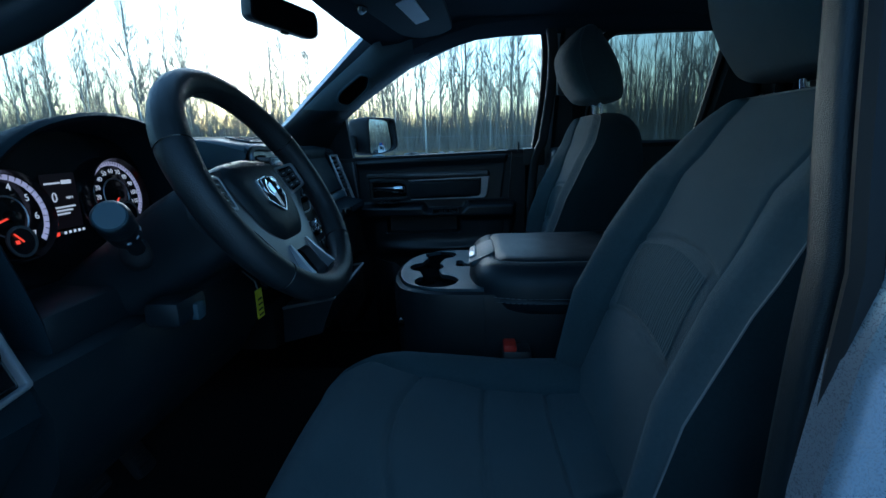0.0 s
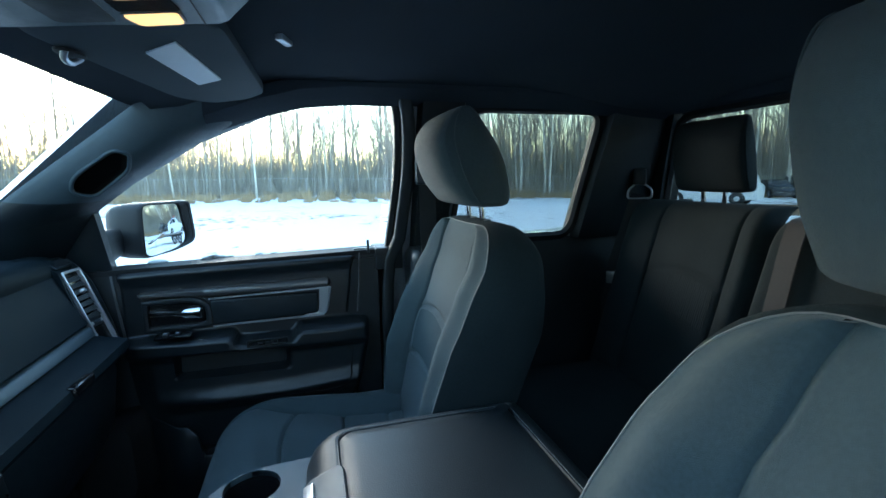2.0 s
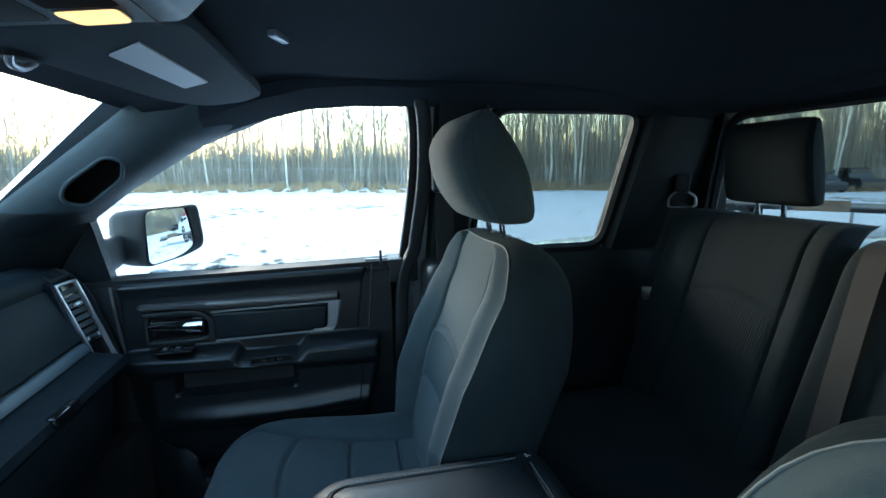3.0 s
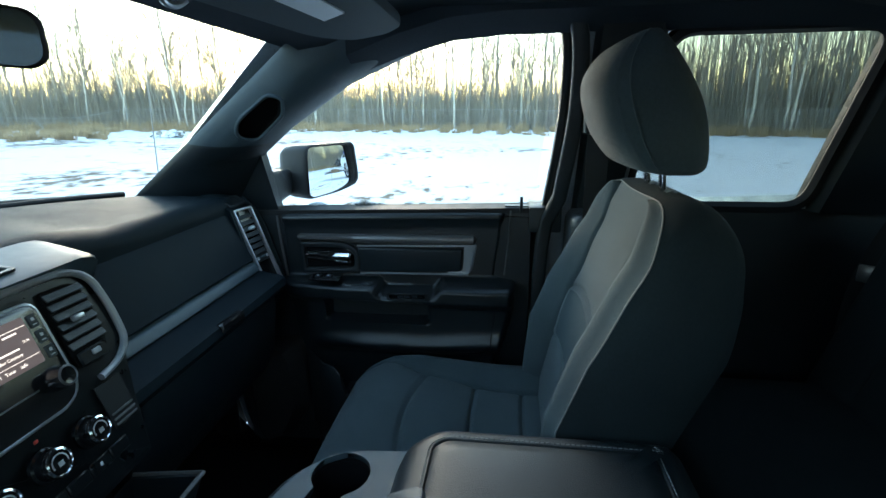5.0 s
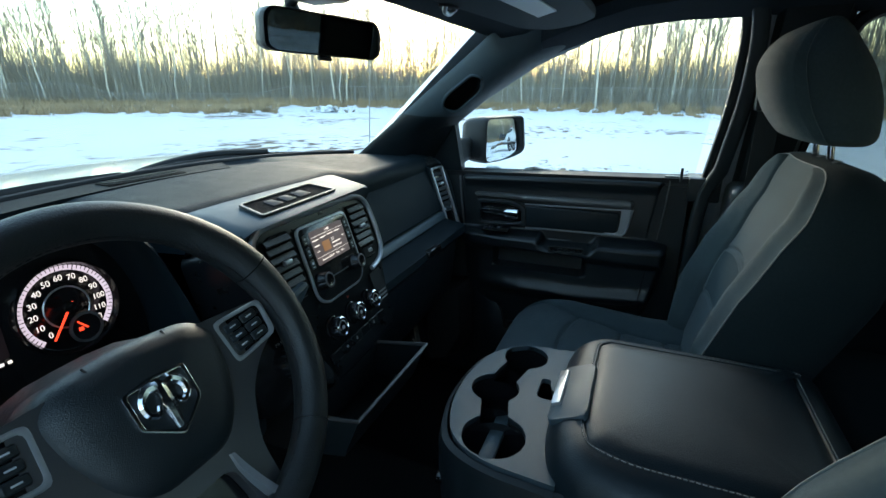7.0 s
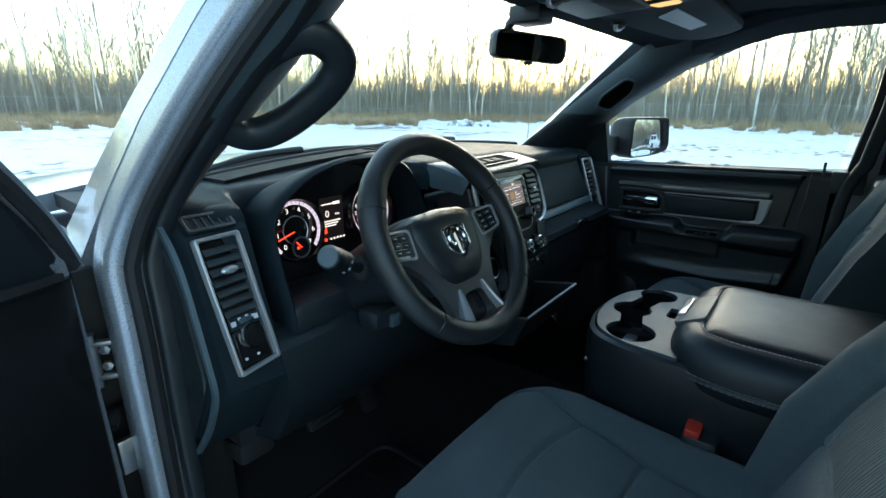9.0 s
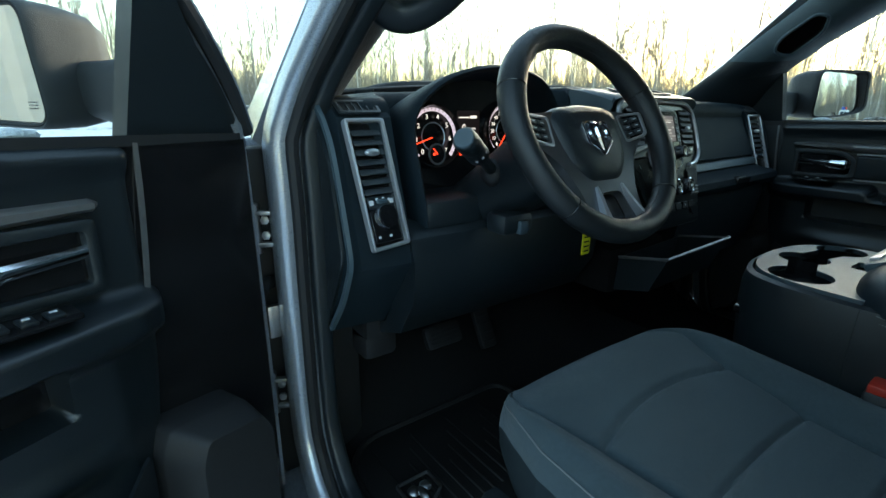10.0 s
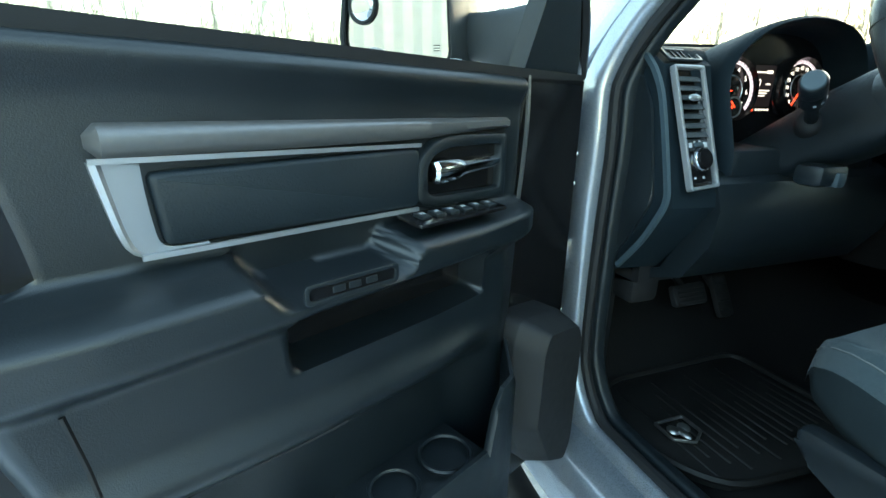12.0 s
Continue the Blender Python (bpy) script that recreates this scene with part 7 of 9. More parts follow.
def front_door(side, label):
    sgn = side
    nm = "driver_door" if side < 0 else "passenger_door"
    base = Vector((side * HINGE.x, HINGE.y, 0.6))
    d = root(nm, base, label, "door", "front doors")

    def P(a, w, z):
        return Vector((side * (0.81 - w), HINGE.y - a, z))

    def skin_x(z):
        return 0.955 - 0.04 * sstep(1.15, 1.39, z) - 0.03 * sstep(0.85, 0.60, z)

    def flatm(w):
        """Local frame on the inner face: x back along the door, y up, z into the cab."""
        return Matrix(((0, 0, -side, side * (0.81 - w)), (-1, 0, 0, HINGE.y), (0, 1, 0, 0), (0, 0, 0, 1)))

    # painted outer skin and metal box
    bm = B()
    rings = []
    for z in (0.60, 0.75, 0.95, 1.15, 1.30, 1.365):
        rings.append([Vector((side * skin_x(z), HINGE.y - 0.012, z)), Vector((side * (skin_x(z) - 0.012), HINGE.y + 0.004, z)), Vector((side * 0.845, HINGE.y - 0.03, z)),
                      Vector((side * 0.842, HINGE.y - 0.935, z)), Vector((side * (skin_x(z) - 0.02), HINGE.y - 0.955, z)), Vector((side * skin_x(z), HINGE.y - 0.94, z))])
    loft(bm, rings)
    part("outer_skin", bm, PAINT, d, "silver-blue painted skin")
    bm = B()
    rings = [[Vector((side * x, HINGE.y - a, z)) for x, a in ((0.842, 0.028), (0.812, 0.055), (0.812, 0.912 if side < 0 else 0.92), (0.842, 0.918 if side < 0 else 0.937))] for z in (0.605, 0.9, 1.2, 1.368)]
    loft(bm, rings)
    part("inner_box", bm, GLOSSBLACK if side < 0 else PLASTIC, d, "black painted door edge")
    # moulded inner panel
    zs = [0.64, 0.70, 0.76, 0.82, 0.87, 0.91, 0.94] + [0.955 + 0.005 * k for k in range(86)]
    bm = B()
    grid = []
    for z in zs:
        row = []
        front = 0.222 + 0.06 * sstep(1.15, 0.75, z)
        back = 0.853 - 0.018 * sstep(1.36, 1.18, z) + 0.045 * sstep(1.205, 1.19, z) - 0.05 * sstep(1.15, 0.90, z)
        n = 92
        for i in range(n + 1):
            t = i / n
            a = mix(front, back, t)
            edge = min(t, 1 - t)
            fall = 0.022 * (1 - sstep(0.0, 0.02, edge))
            zz = min(z, belt_z(a))
            row.append(bm.verts.new(P(a, panel_w(a, zz) - fall, zz)))
        grid.append(row)
    for r0, r1 in zip(grid, grid[1:]):
        for i in range(len(r0) - 1):
            bm.faces.new((r0[i], r0[i + 1], r1[i + 1], r1[i]))
    bmesh.ops.remove_doubles(bm, verts=bm.verts, dist=0.0002)
    ext = bmesh.ops.extrude_edge_only(bm, edges=[e for e in bm.edges if e.is_boundary])
    for v in [g for g in ext["geom"] if isinstance(g, bmesh.types.BMVert)]:
        v.co.x = side * 0.822
    part("inner_panel", bm, DOORSKIN, d, "grained black door panel", angle=70)
    # grey grip bar, bright lines and bracket, padded insert
    bm = B()
    rings = []
    n = 60
    for i in range(n + 1):
        t = i / n
        a = mix(0.272, 0.777, t)
        e = min(t, 1 - t)
        k = 0.35 + 0.65 * math.sqrt(max(0.0, 1 - (1 - min(1, e / 0.018)) ** 2))
        zt, zb = 1.3125 + 0.006 * t, mix(1.298, 1.2905, sstep(0.0, 0.40, t))
        zc, hh = (zt + zb) / 2, (zt - zb) / 2 * k
        rings.append([P(a, -0.004, zc - hh), P(a, 0.010 * k, zc - hh), P(a, 0.017 * k, zc - hh * 0.4), P(a, 0.017 * k, zc + hh * 0.5), P(a, 0.010 * k, zc + hh), P(a, -0.004, zc + hh)])
    loft(bm, rings)
    part("grip_bar", bm, SILVERGREY, d, "grey grip trim bar", angle=50)
    m = flatm(0.0)
    bm = B()
    sweep(bm, [P(a, 0.0105, z) for a, z in ((0.446, 1.2835), (0.60, 1.2865), (0.778, 1.2905))], [(-0.002, -0.0022), (0.002, -0.0022), (0.002, 0.0022), (-0.002, 0.0022)], up=(0, 0, 1))
    part("upper_line", bm, SATIN, d, "bright trim line")
    bm = B()
    outer = smooth_path([(0.7785, 1.2895, 0), (0.774, 1.262, 0), (0.768, 1.230, 0), (0.760, 1.2135, 0), (0.742, 1.2080, 0), (0.70, 1.2075, 0)], 5)
    innr = smooth_path([(0.744, 1.2855, 0), (0.7435, 1.262, 0), (0.7415, 1.235, 0), (0.738, 1.2185, 0), (0.726, 1.2135, 0), (0.70, 1.2125, 0)], 5)
    rings = []
    for p, q in zip(outer, innr):
        rings.append([P(p.x, -0.003, p.y), P(p.x, 0.0095, p.y), P(mix(p.x, q.x, 0.14), 0.0115, mix(p.y, q.y, 0.14)), P(mix(p.x, q.x, 0.25), 0.0075, mix(p.y, q.y, 0.25)), P(q.x, 0.006, q.y), P(q.x, -0.003, q.y)])
    loft(bm, rings)
    part("bracket", bm, SATIN, d, "satin silver trim bracket")
    bm = B()
    sweep(bm, [P(a, 0.0125, z) for a, z in ((0.452, 1.2055), (0.60, 1.2075), (0.755, 1.2100))], [(-0.002, -0.0024), (0.002, -0.0024), (0.002, 0.0024), (-0.002, 0.0024)], up=(0, 0, 1))
    part("lower_line", bm, SATIN, d, "bright trim line")
    bm = B()
    prism(bm, flat(rpoly([(0.448, 1.2080), (0.735, 1.2150), (0.741, 1.2790), (0.448, 1.2800)], 0.008, 3)), m, 0.013, 0.006, 3)
    part("insert_pad", bm, VINYL, d, "smooth black insert")
    # release handle in its bezel
    bm = B()
    ho = rpoly([(0.282, 1.200), (0.440, 1.205), (0.454, 1.214), (0.452, 1.266), (0.425, 1.288), (0.395, 1.293), (0.282, 1.292)], [0.008, 0.02, 0.01, 0.012, 0.012, 0.01, 0.008], 3)
    hi = rpoly([(0.296, 1.215), (0.425, 1.218), (0.437, 1.224), (0.437, 1.258), (0.425, 1.270), (0.395, 1.278), (0.296, 1.278)], [0.006, 0.01, 0.008, 0.008, 0.008, 0.008, 0.006], 3)
    ringprism(bm, flat(ho), flat(hi), m, 0.016, 0.004)
    hb = part("handle_bezel", bm, PLASTIC, d, "black handle bezel")
    bm = B()
    prism(bm, flat(hi), m, 0.003)
    part("handle_cup", bm, GLOSSBLACK, hb)
    bm = B()
    rings = []
    for a, z, hh, w in ((0.290, 1.2535, 0.008, 0.008), (0.330, 1.2525, 0.0075, 0.014), (0.375, 1.2505, 0.0085, 0.017), (0.388, 1.2500, 0.0125, 0.019), (0.424, 1.2485, 0.0145, 0.018), (0.428, 1.2485, 0.012, 0.014)):
        rings.append([P(a, w + dw, z + hh * dz) for dw, dz in ((-0.006, -1), (0.002, -1), (0.006, -0.3), (0.006, 0.5), (0.001, 1), (-0.006, 1))])
    loft(bm, rings)
    part("handle", bm, CHROME, hb, "chrome release handle")
    # window switches
    bm = B()
    sm2 = plane((side * (0.81 - 0.040), HINGE.y - (0.41 if side < 0 else 0.36), 1.1975), (0, -1, 0.02), (-side, 0, -0.10))
    if sm2.col[2].z < 0:
        sm2 = sm2 @ Matrix.Diagonal((1, -1, -1, 1))
    wl = 0.165 if side < 0 else 0.09
    prism(bm, flat(rpoly([(-wl / 2, -0.020), (wl / 2, -0.023), (wl / 2, 0.023), (-wl / 2, 0.018)], 0.006, 3)), sm2, 0.004, 0.001)
    sp = part("switch_plate", bm, GLOSSBLACK, d, "black switch plate")
    for k in range(6 if side < 0 else 2):
        x = (-0.060 + 0.024 * k) if side < 0 else (-0.02 + 0.03 * k)
        bm = B()
        rbox(bm, (x - 0.008, -0.010, 0.003), (x + 0.008, 0.010, 0.008), 0.002, 2, sm2)
        part("switch", bm, PLASTIC, sp)
        bm = B()
        rbox(bm, (x - 0.004, -0.004, 0.0078), (x + 0.003, 0.0, 0.0084), 0, 1, sm2)
        part("switch_mark", bm, WHITEPAINT, sp, flat=True)
    # moulded plate on the armrest's face
    bm = B()
    em = plane(P(0.598, 0.084, 1.1665), (0, -1, 0.02), (0, 0, 1))
    if (em.col[2].xyz).dot(Vector((-side, 0, 0))) < 0:
        em = em @ Matrix.Diagonal((-1, 1, -1, 1))
    ringprism(bm, flat(rrect(0.108, 0.021, 0.006, 3)), flat(rrect(0.098, 0.012, 0.004, 3)), em, 0.0025, 0.0008)
    pl = part("armrest_plate", bm, PLASTIC, d, "recessed armrest plate")
    bm = B()
    prism(bm, flat(rrect(0.098, 0.012, 0.004, 3)), em, 0.0008)
    part("plate_ground", bm, GLOSSBLACK, pl)
    bm = B()
    for x in (-0.018, 0.0, 0.020):
        rbox(bm, (x - 0.007, -0.0035, 0.0006), (x + 0.007, 0.0035, 0.002), 0.001, 1, em)
    part("plate_relief", bm, PLASTIC, pl)
    # pull strap edge ahead of the panel, speaker box, bottle pocket
    bm = B()
    sweep(bm, smooth_path([P(0.214, -0.004, 1.372), P(0.222, 0.004, 1.30), P(0.233, 0.006, 1.20), P(0.245, 0.004, 1.10), P(0.258, 0.0, 1.0)], 5), [(-0.003, -0.002), (0.003, -0.002), (0.003, 0.002), (-0.003, 0.002)], up=(1, 0, 0))
    part("panel_edge", bm, SILVERGREY, d, "pale panel edge")
    bm = B()
    o = rpoly([(0.128, 0.950), (0.150, 0.985), (0.262, 0.998), (0.278, 0.96), (0.282, 0.80), (0.22, 0.69), (0.150, 0.66), (0.128, 0.70)], 0.012, 3)
    rings = []
    for w, g, da in ((-0.004, 1.0, 0.0), (0.046, 1.0, 0.0), (0.050, 0.985, -0.001), (0.086, 0.80, -0.012), (0.090, 0.77, -0.013)):
        c = Vector((0.20, 0.83))
        rings.append([P(c.x + da + (p.x - c.x) * g, w, c.y + (p.y - c.y) * mix(1, g, 0.55)) for p in o])
    loft(bm, rings)
    part("speaker_box", bm, RUBBER, d, "black speaker cover")
    # bottle pocket: an open box with a raised lip
    bm = B()
    def lipz(a):
        return interp([(0.29, 0.97), (0.405, 0.965), (0.425, 0.885), (0.55, 0.882), (0.66, 0.84), (0.84, 0.80)], a)
    def lipw(a):
        return interp([(0.29, 0.045), (0.36, 0.115), (0.42, 0.128), (0.56, 0.128), (0.70, 0.075), (0.84, 0.045)], a)
    rings = []
    aa = [0.288, 0.30, 0.33, 0.36, 0.39, 0.41, 0.425, 0.45, 0.50, 0.55, 0.60, 0.65, 0.70, 0.75, 0.80, 0.84]
    for a in aa:
        w, z = lipw(a), lipz(a)
        rings.append([P(a, w - 0.03, 0.66), P(a, w, 0.74), P(a, w, z - 0.008), P(a, w - 0.004, z), P(a, w - 0.010, z), P(a, w - 0.013, z - 0.008), P(a, w - 0.013, 0.74), P(a, -0.01, 0.66)])
    loft(bm, rings)
    part("bottle_pocket", bm, PLASTIC, d, "black moulded bottle pocket")
    bm = B()
    for a, r in ((0.455, 0.036), (0.545, 0.032)):
        pts = [P(a + r * math.cos(t), 0.072 + r * math.sin(t), 0.868) for t in [2 * math.pi * k / 24 for k in range(24)]]
        tube(bm, pts, 0.0035, n=6, closed=True)
    rbox(bm, (side * 0.70, HINGE.y - 0.60, 0.850), (side * 0.81, HINGE.y - 0.40, 0.858), 0.003)
    part("bottle_rings", bm, PLASTIC, d)
    # window frame
    FR = [(0.030, 1.375), (0.075, 1.455), (0.165, 1.565), (0.285, 1.675), (0.415, 1.765), (0.56, 1.815), (0.72, 1.832), (0.90, 1.832), (0.958, 1.80), (0.968, 1.62), (0.945, 1.385)]
    if side > 0:
        FR = [(a + (a - 0.5) * 0.045, z + 0.012 * sstep(1.4, 1.8, z)) for a, z in FR]
    slim = 1.0 if side < 0 else 0.35
    def F(a, z, dx=0.0):
        return Vector((side * (side_x(z) + 0.022 + dx), HINGE.y - a, z))
    path = smooth_path([F(a, z) for a, z in FR], 5)
    bm = B()
    sweep(bm, path, [(p.x, p.y) for p in rrect(0.050 if side < 0 else 0.030, 0.040, 0.008, 2)], up=(side, 0, 0.3))
    part("window_frame", bm, PAINT if side < 0 else PLASTIC, d, "silver-blue window frame" if side < 0 else "black window frame")
    inner = smooth_path([F(a + da * slim, z + dz * slim, -0.022) for (a, z), (da, dz) in zip(FR, [(0.03, 0), (0.03, -0.008), (0.03, -0.015), (0.024, -0.022), (0.015, -0.03), (0.005, -0.032), (0, -0.032), (-0.015, -0.03), (-0.028, -0.02), (-0.03, 0), (-0.03, 0)])], 5)
    bm = B()
    sweep(bm, inner, [(p.x, p.y) for p in rrect(0.036 if side < 0 else 0.020, 0.022, 0.008, 2)], up=(side, 0, 0.3))
    part("frame_trim", bm, PLASTIC, d, "black window frame trim")
    bm = B()
    seal = smooth_path([F(a, z, -0.028) for a, z in FR] , 5)
    tube(bm, seal, 0.010, n=6)
    part("frame_seal", bm, RUBBER, d)
    if side < 0:
        # painted flange inside the frame, down the front edge of the door
        bm = B()
        sweep(bm, smooth_path([P(a, -0.018, z) for a, z in ((0.30, 1.695), (0.190, 1.608), (0.130, 1.537), (0.085, 1.474), (0.060, 1.406), (0.052, 1.350), (0.049, 1.20), (0.047, 0.98), (0.047, 0.70))], 5), [(p.x, p.y) for p in rrect(0.007, 0.020, 0.002, 2)], up=(0, 1, 0.2))
        part("painted_flange", bm, PAINT, d, "silver-blue painted flange")
    # sail panel where the mirror is fixed, division bar, glass
    bm = B()
    tri = [(0.060, 1.372), (0.218, 1.372), (0.205, 1.592), (0.165, 1.552)]
    t0 = [F(a, z, -0.006) for a, z in tri]
    t1 = [F(a, z, -0.040) for a, z in tri]
    loft(bm, [t0, t1])
    part("sail_panel", bm, PLASTIC, d, "black mirror sail panel")
    bm = B()
    gl = [(0.206, 1.34), (0.925, 1.34), (0.945, 1.62), (0.938, 1.79), (0.90, 1.81), (0.72, 1.812), (0.56, 1.795), (0.415, 1.745), (0.285, 1.655), (0.206, 1.60)]
    bm.faces.new([bm.verts.new(F(a, z, -0.004)) for a, z in gl])
    bmesh.ops.triangulate(bm, faces=bm.faces[:])
    g = part("window_glass", bm, GLASS, d, "clear window glass")
    g.visible_shadow = False
    # belt line: seals and a ledge behind the panel top
    bm = B()
    sweep(bm, [P(a, -0.030, belt_z(a) - 0.004) for a in (0.06, 0.4, 0.7, 0.93, 0.955)], [(-0.028, -0.010), (0.030, -0.010), (0.030, 0.004), (-0.028, 0.008)], up=(0, 0, 1))
    part("belt_seal", bm, RUBBER, d)
    bm = B()
    for a, r in ((0.30, 0.008), (0.315, 0.012), (0.33, 0.007), (0.44, 0.010), (0.455, 0.013), (0.475, 0.010), (0.50, 0.006), (0.58, 0.007), (0.62, 0.006)):
        t = bmesh.new()
        bmesh.ops.create_icosphere(t, subdivisions=2, radius=1.0)
        for v in t.verts:
            v.co *= 1 + 0.25 * noise.noise(v.co * 2.3 + Vector((a * 40, 0, 0)))
        merge(bm, t, Matrix.Translation(P(a, -0.062, belt_z(a) + 0.004)) @ Matrix.Diagonal((r, r * 1.8, r * 0.7, 1)))
    part("snow_crumbs", bm, SNOW, d, "bits of snow on the sill")
    bm = B()
    tube(bm, [P(0.893, 0.0, belt_z(0.89) - 0.01), P(0.893, 0.0, belt_z(0.89) + 0.030)], 0.004, n=10)
    part("lock_pin", bm, PLASTIC, d, "black lock pin")
    # rear strip of the door behind the panel
    bm = B()
    rings = []
    for z in (0.66, 1.0, 1.2, 1.36, 1.397):
        b0 = 0.845 - 0.018 * sstep(1.36, 1.18, z) - 0.05 * sstep(1.15, 0.90, z)
        rings.append([P(b0 + 0.006, -0.012, z), P(0.912, -0.012, z), P(0.914, -0.03, z), P(b0 + 0.006, -0.03, z)])
    loft(bm, rings)
    part("rear_strip", bm, DOORSKIN, d)
    bm = B()
    tube(bm, [P(0.898, -0.011, 0.66), P(0.898, -0.011, 1.19)], 0.003, n=6)
    part("edge_line", bm, SILVERGREY, d, "pale weatherstrip line")
    if side > 0:
        bm = B()
        tube(bm, [P(0.866, 0.0, 1.386), P(0.862, 0.0, 1.30), P(0.853, -0.002, 1.205)], 0.0024, n=6)
        part("rear_edge_line", bm, SILVERGREY, d, "pale panel edge")
    # seam of the lower card
    bm = B()
    tube(bm, [P(a, panel_w(a, z) + 0.0002, z) for a, z in [(p.x, p.y) for p in smooth_path([(0.831, 1.116, 0), (0.825, 1.070, 0), (0.818, 1.020, 0), (0.797, 0.996, 0), (0.765, 0.988, 0), (0.676, 0.990, 0), (0.60, 0.994, 0)], 6)]], 0.0022, n=5)
    part("card_seam", bm, RUBBER, d)
    bm = B()
    rbox(bm, (side * 0.845, HINGE.y - 0.945, 0.97), (side * 0.885, HINGE.y - 0.925, 1.05), 0.004)
    part("latch", bm, STEEL, d, "steel door latch")
    # outside mirror
    mirror(d, side)
    return d


def mirror(d, side):
    c = Vector((-1.062, 0.438, 1.467)) if side < 0 else Vector((1.034, 0.406, 1.469))
    turn = Matrix.Rotation(radians(17.4 if side < 0 else -24.0), 4, "Z")
    m = Matrix.Translation(c) @ turn
    # outline of the head, seen from behind: its outer edge leans out at the foot
    o = rpoly([(-0.120, -0.084), (0.030, -0.078), (0.124, -0.058), (0.106, 0.079), (-0.108, 0.079)], [0.028, 0.05, 0.034, 0.024, 0.024], 6)
    if side < 0:
        o = [Vector((-p.x, p.y)) for p in o]
    bm = B()
    rings = []
    for y, g, dx in ((0.045, 0.90, 0), (0.004, 0.925, 0), (-0.008, 0.945, 0), (-0.011, 0.97, 0), (-0.006, 0.995, 0), (0.012, 1.0, 0), (0.05, 0.985, -0.004), (0.085, 0.91, -0.012), (0.110, 0.74, -0.022), (0.121, 0.42, -0.03)):
        rings.append([m @ Vector((p.x * g + side * dx, y, p.y * g)) for p in o])
    loft(bm, rings)
    h = part("mirror_head", bm, MIRRORSHELL, d, "textured dark grey side mirror housing", angle=50)
    bm = B()
    # the driver's glass is flat, the passenger's bulges and is set further out
    aim = Matrix.Rotation(radians(1.0), 4, "X") if side < 0 else Matrix.Translation((0, -0.005, 0)) @ Matrix.Rotation(radians(5.2), 4, "Z") @ Matrix.Rotation(radians(-2.9), 4, "X")
    curve = 0.0 if side < 0 else 1 / 2.8
    tmp = bmesh.new()
    loft(tmp, [[aim @ Vector((p.x * g, curve * (p.x ** 2 + p.y ** 2) * g * g, p.y * g)) for p in o] for g in (0.92, 0.75, 0.58, 0.4, 0.25, 0.12, 0.02)], cap=False)
    tmp.faces.new([tmp.verts.new(aim @ Vector((p.x * 0.02, 0, p.y * 0.02))) for p in o])
    bmesh.ops.remove_doubles(tmp, verts=tmp.verts, dist=0.00005)
    merge(bm, tmp, m @ Matrix.Translation((0, -0.001, 0)))
    part("mirror_glass", bm, MIRROR, h, "mirror glass", angle=80)
    bm = B()
    tube(bm, [m @ Vector((p.x * 0.935, -0.006, p.y * 0.935)) for p in o], 0.0035, n=6, closed=True)
    part("mirror_rim", bm, RUBBER, h)
    if side < 0:
        base = m @ Matrix.Translation((-0.068, -0.003, 0.022))
        bm = B()
        rings = []
        for r, y in ((0.0265, 0.002), (0.0255, -0.004), (0.018, -0.0065), (0.008, -0.0078), (0.001, -0.008)):
            rings.append([base @ Vector((r * math.cos(t), y, r * math.sin(t))) for t in [2 * math.pi * k / 28 for k in range(28)]])
        loft(bm, rings)
        part("spot_mirror", bm, MIRROR, h, "round convex blind-spot mirror", angle=80)
        bm = B()
        tube(bm, [base @ Vector((0.028 * math.cos(t), -0.001, 0.028 * math.sin(t))) for t in [2 * math.pi * k / 28 for k in range(28)]], 0.0035, n=6, closed=True)
        part("spot_rim", bm, RUBBER, h)
        bm = B()
        for k in range(3):
            rbox(bm, (0.076, -0.0022, -0.056 + 0.004 * k), (0.088, -0.0015, -0.0545 + 0.004 * k), 0, 1, m)
        part("glass_mark", bm, SILVERGREY, h, flat=True)
    # foot that carries the head, with a stepped cap
    bm = B()
    rings = []
    for x, hh, dd, z in ((0.850, 0.050, 0.040, 1.432), (0.885, 0.048, 0.036, 1.430), (0.93, 0.042, 0.030, 1.434), (0.985, 0.036, 0.024, 1.440)):
        rings.append([Vector((side * x, (0.545 if side > 0 else 0.560) + p.x - 0.20 * (x - 0.85), z + p.y)) for p in ell(dd, hh, 20, p=3.5)])
    loft(bm, rings)
    part("mirror_arm", bm, MIRRORSHELL, h)


passenger_door = front_door(1, "closed black-trimmed passenger door with silver trim and window")
driver_door = front_door(-1, "open driver's door with black panel and silver trim")
driver_door.matrix_basis = Matrix.Translation((-HINGE.x, HINGE.y, 0.6)) @ Matrix.Rotation(radians(OPEN), 4, "Z")

# hinges and check strap in the open gap
for z in (1.207, 0.872):
    hg = root("hinge", (-0.885, 0.69, z), "bare steel door hinge bolted to the pillar", "hinge", "driver door hinges")
    bm = B()
    m = plane((-0.882, 0.668, z), (0.89, -0.45, 0), (0, 0, 1))
    ringprism(bm, flat(rrect(0.058, 0.066, 0.008, 2)), flat(rrect(0.042, 0.050, 0.006, 2)), m, 0.012, 0.002)
    part("leaf", bm, STEEL, hg)
    bm = B()
    tube(bm, [(-0.898, 0.672, z - 0.045), (-0.898, 0.672, z + 0.045)], 0.009, n=12)
    part("pin", bm, STEEL, hg)
    bm = B()
    for dz in (-0.014, 0.014):
        lathe(bm, [(0.008, 0), (0.008, 0.006), (0.001, 0.007)], plane((-0.880, 0.672, z + dz), (0.89, -0.45, 0), (0, 0, 1)), 6)
    part("bolt", bm, STEEL, hg)
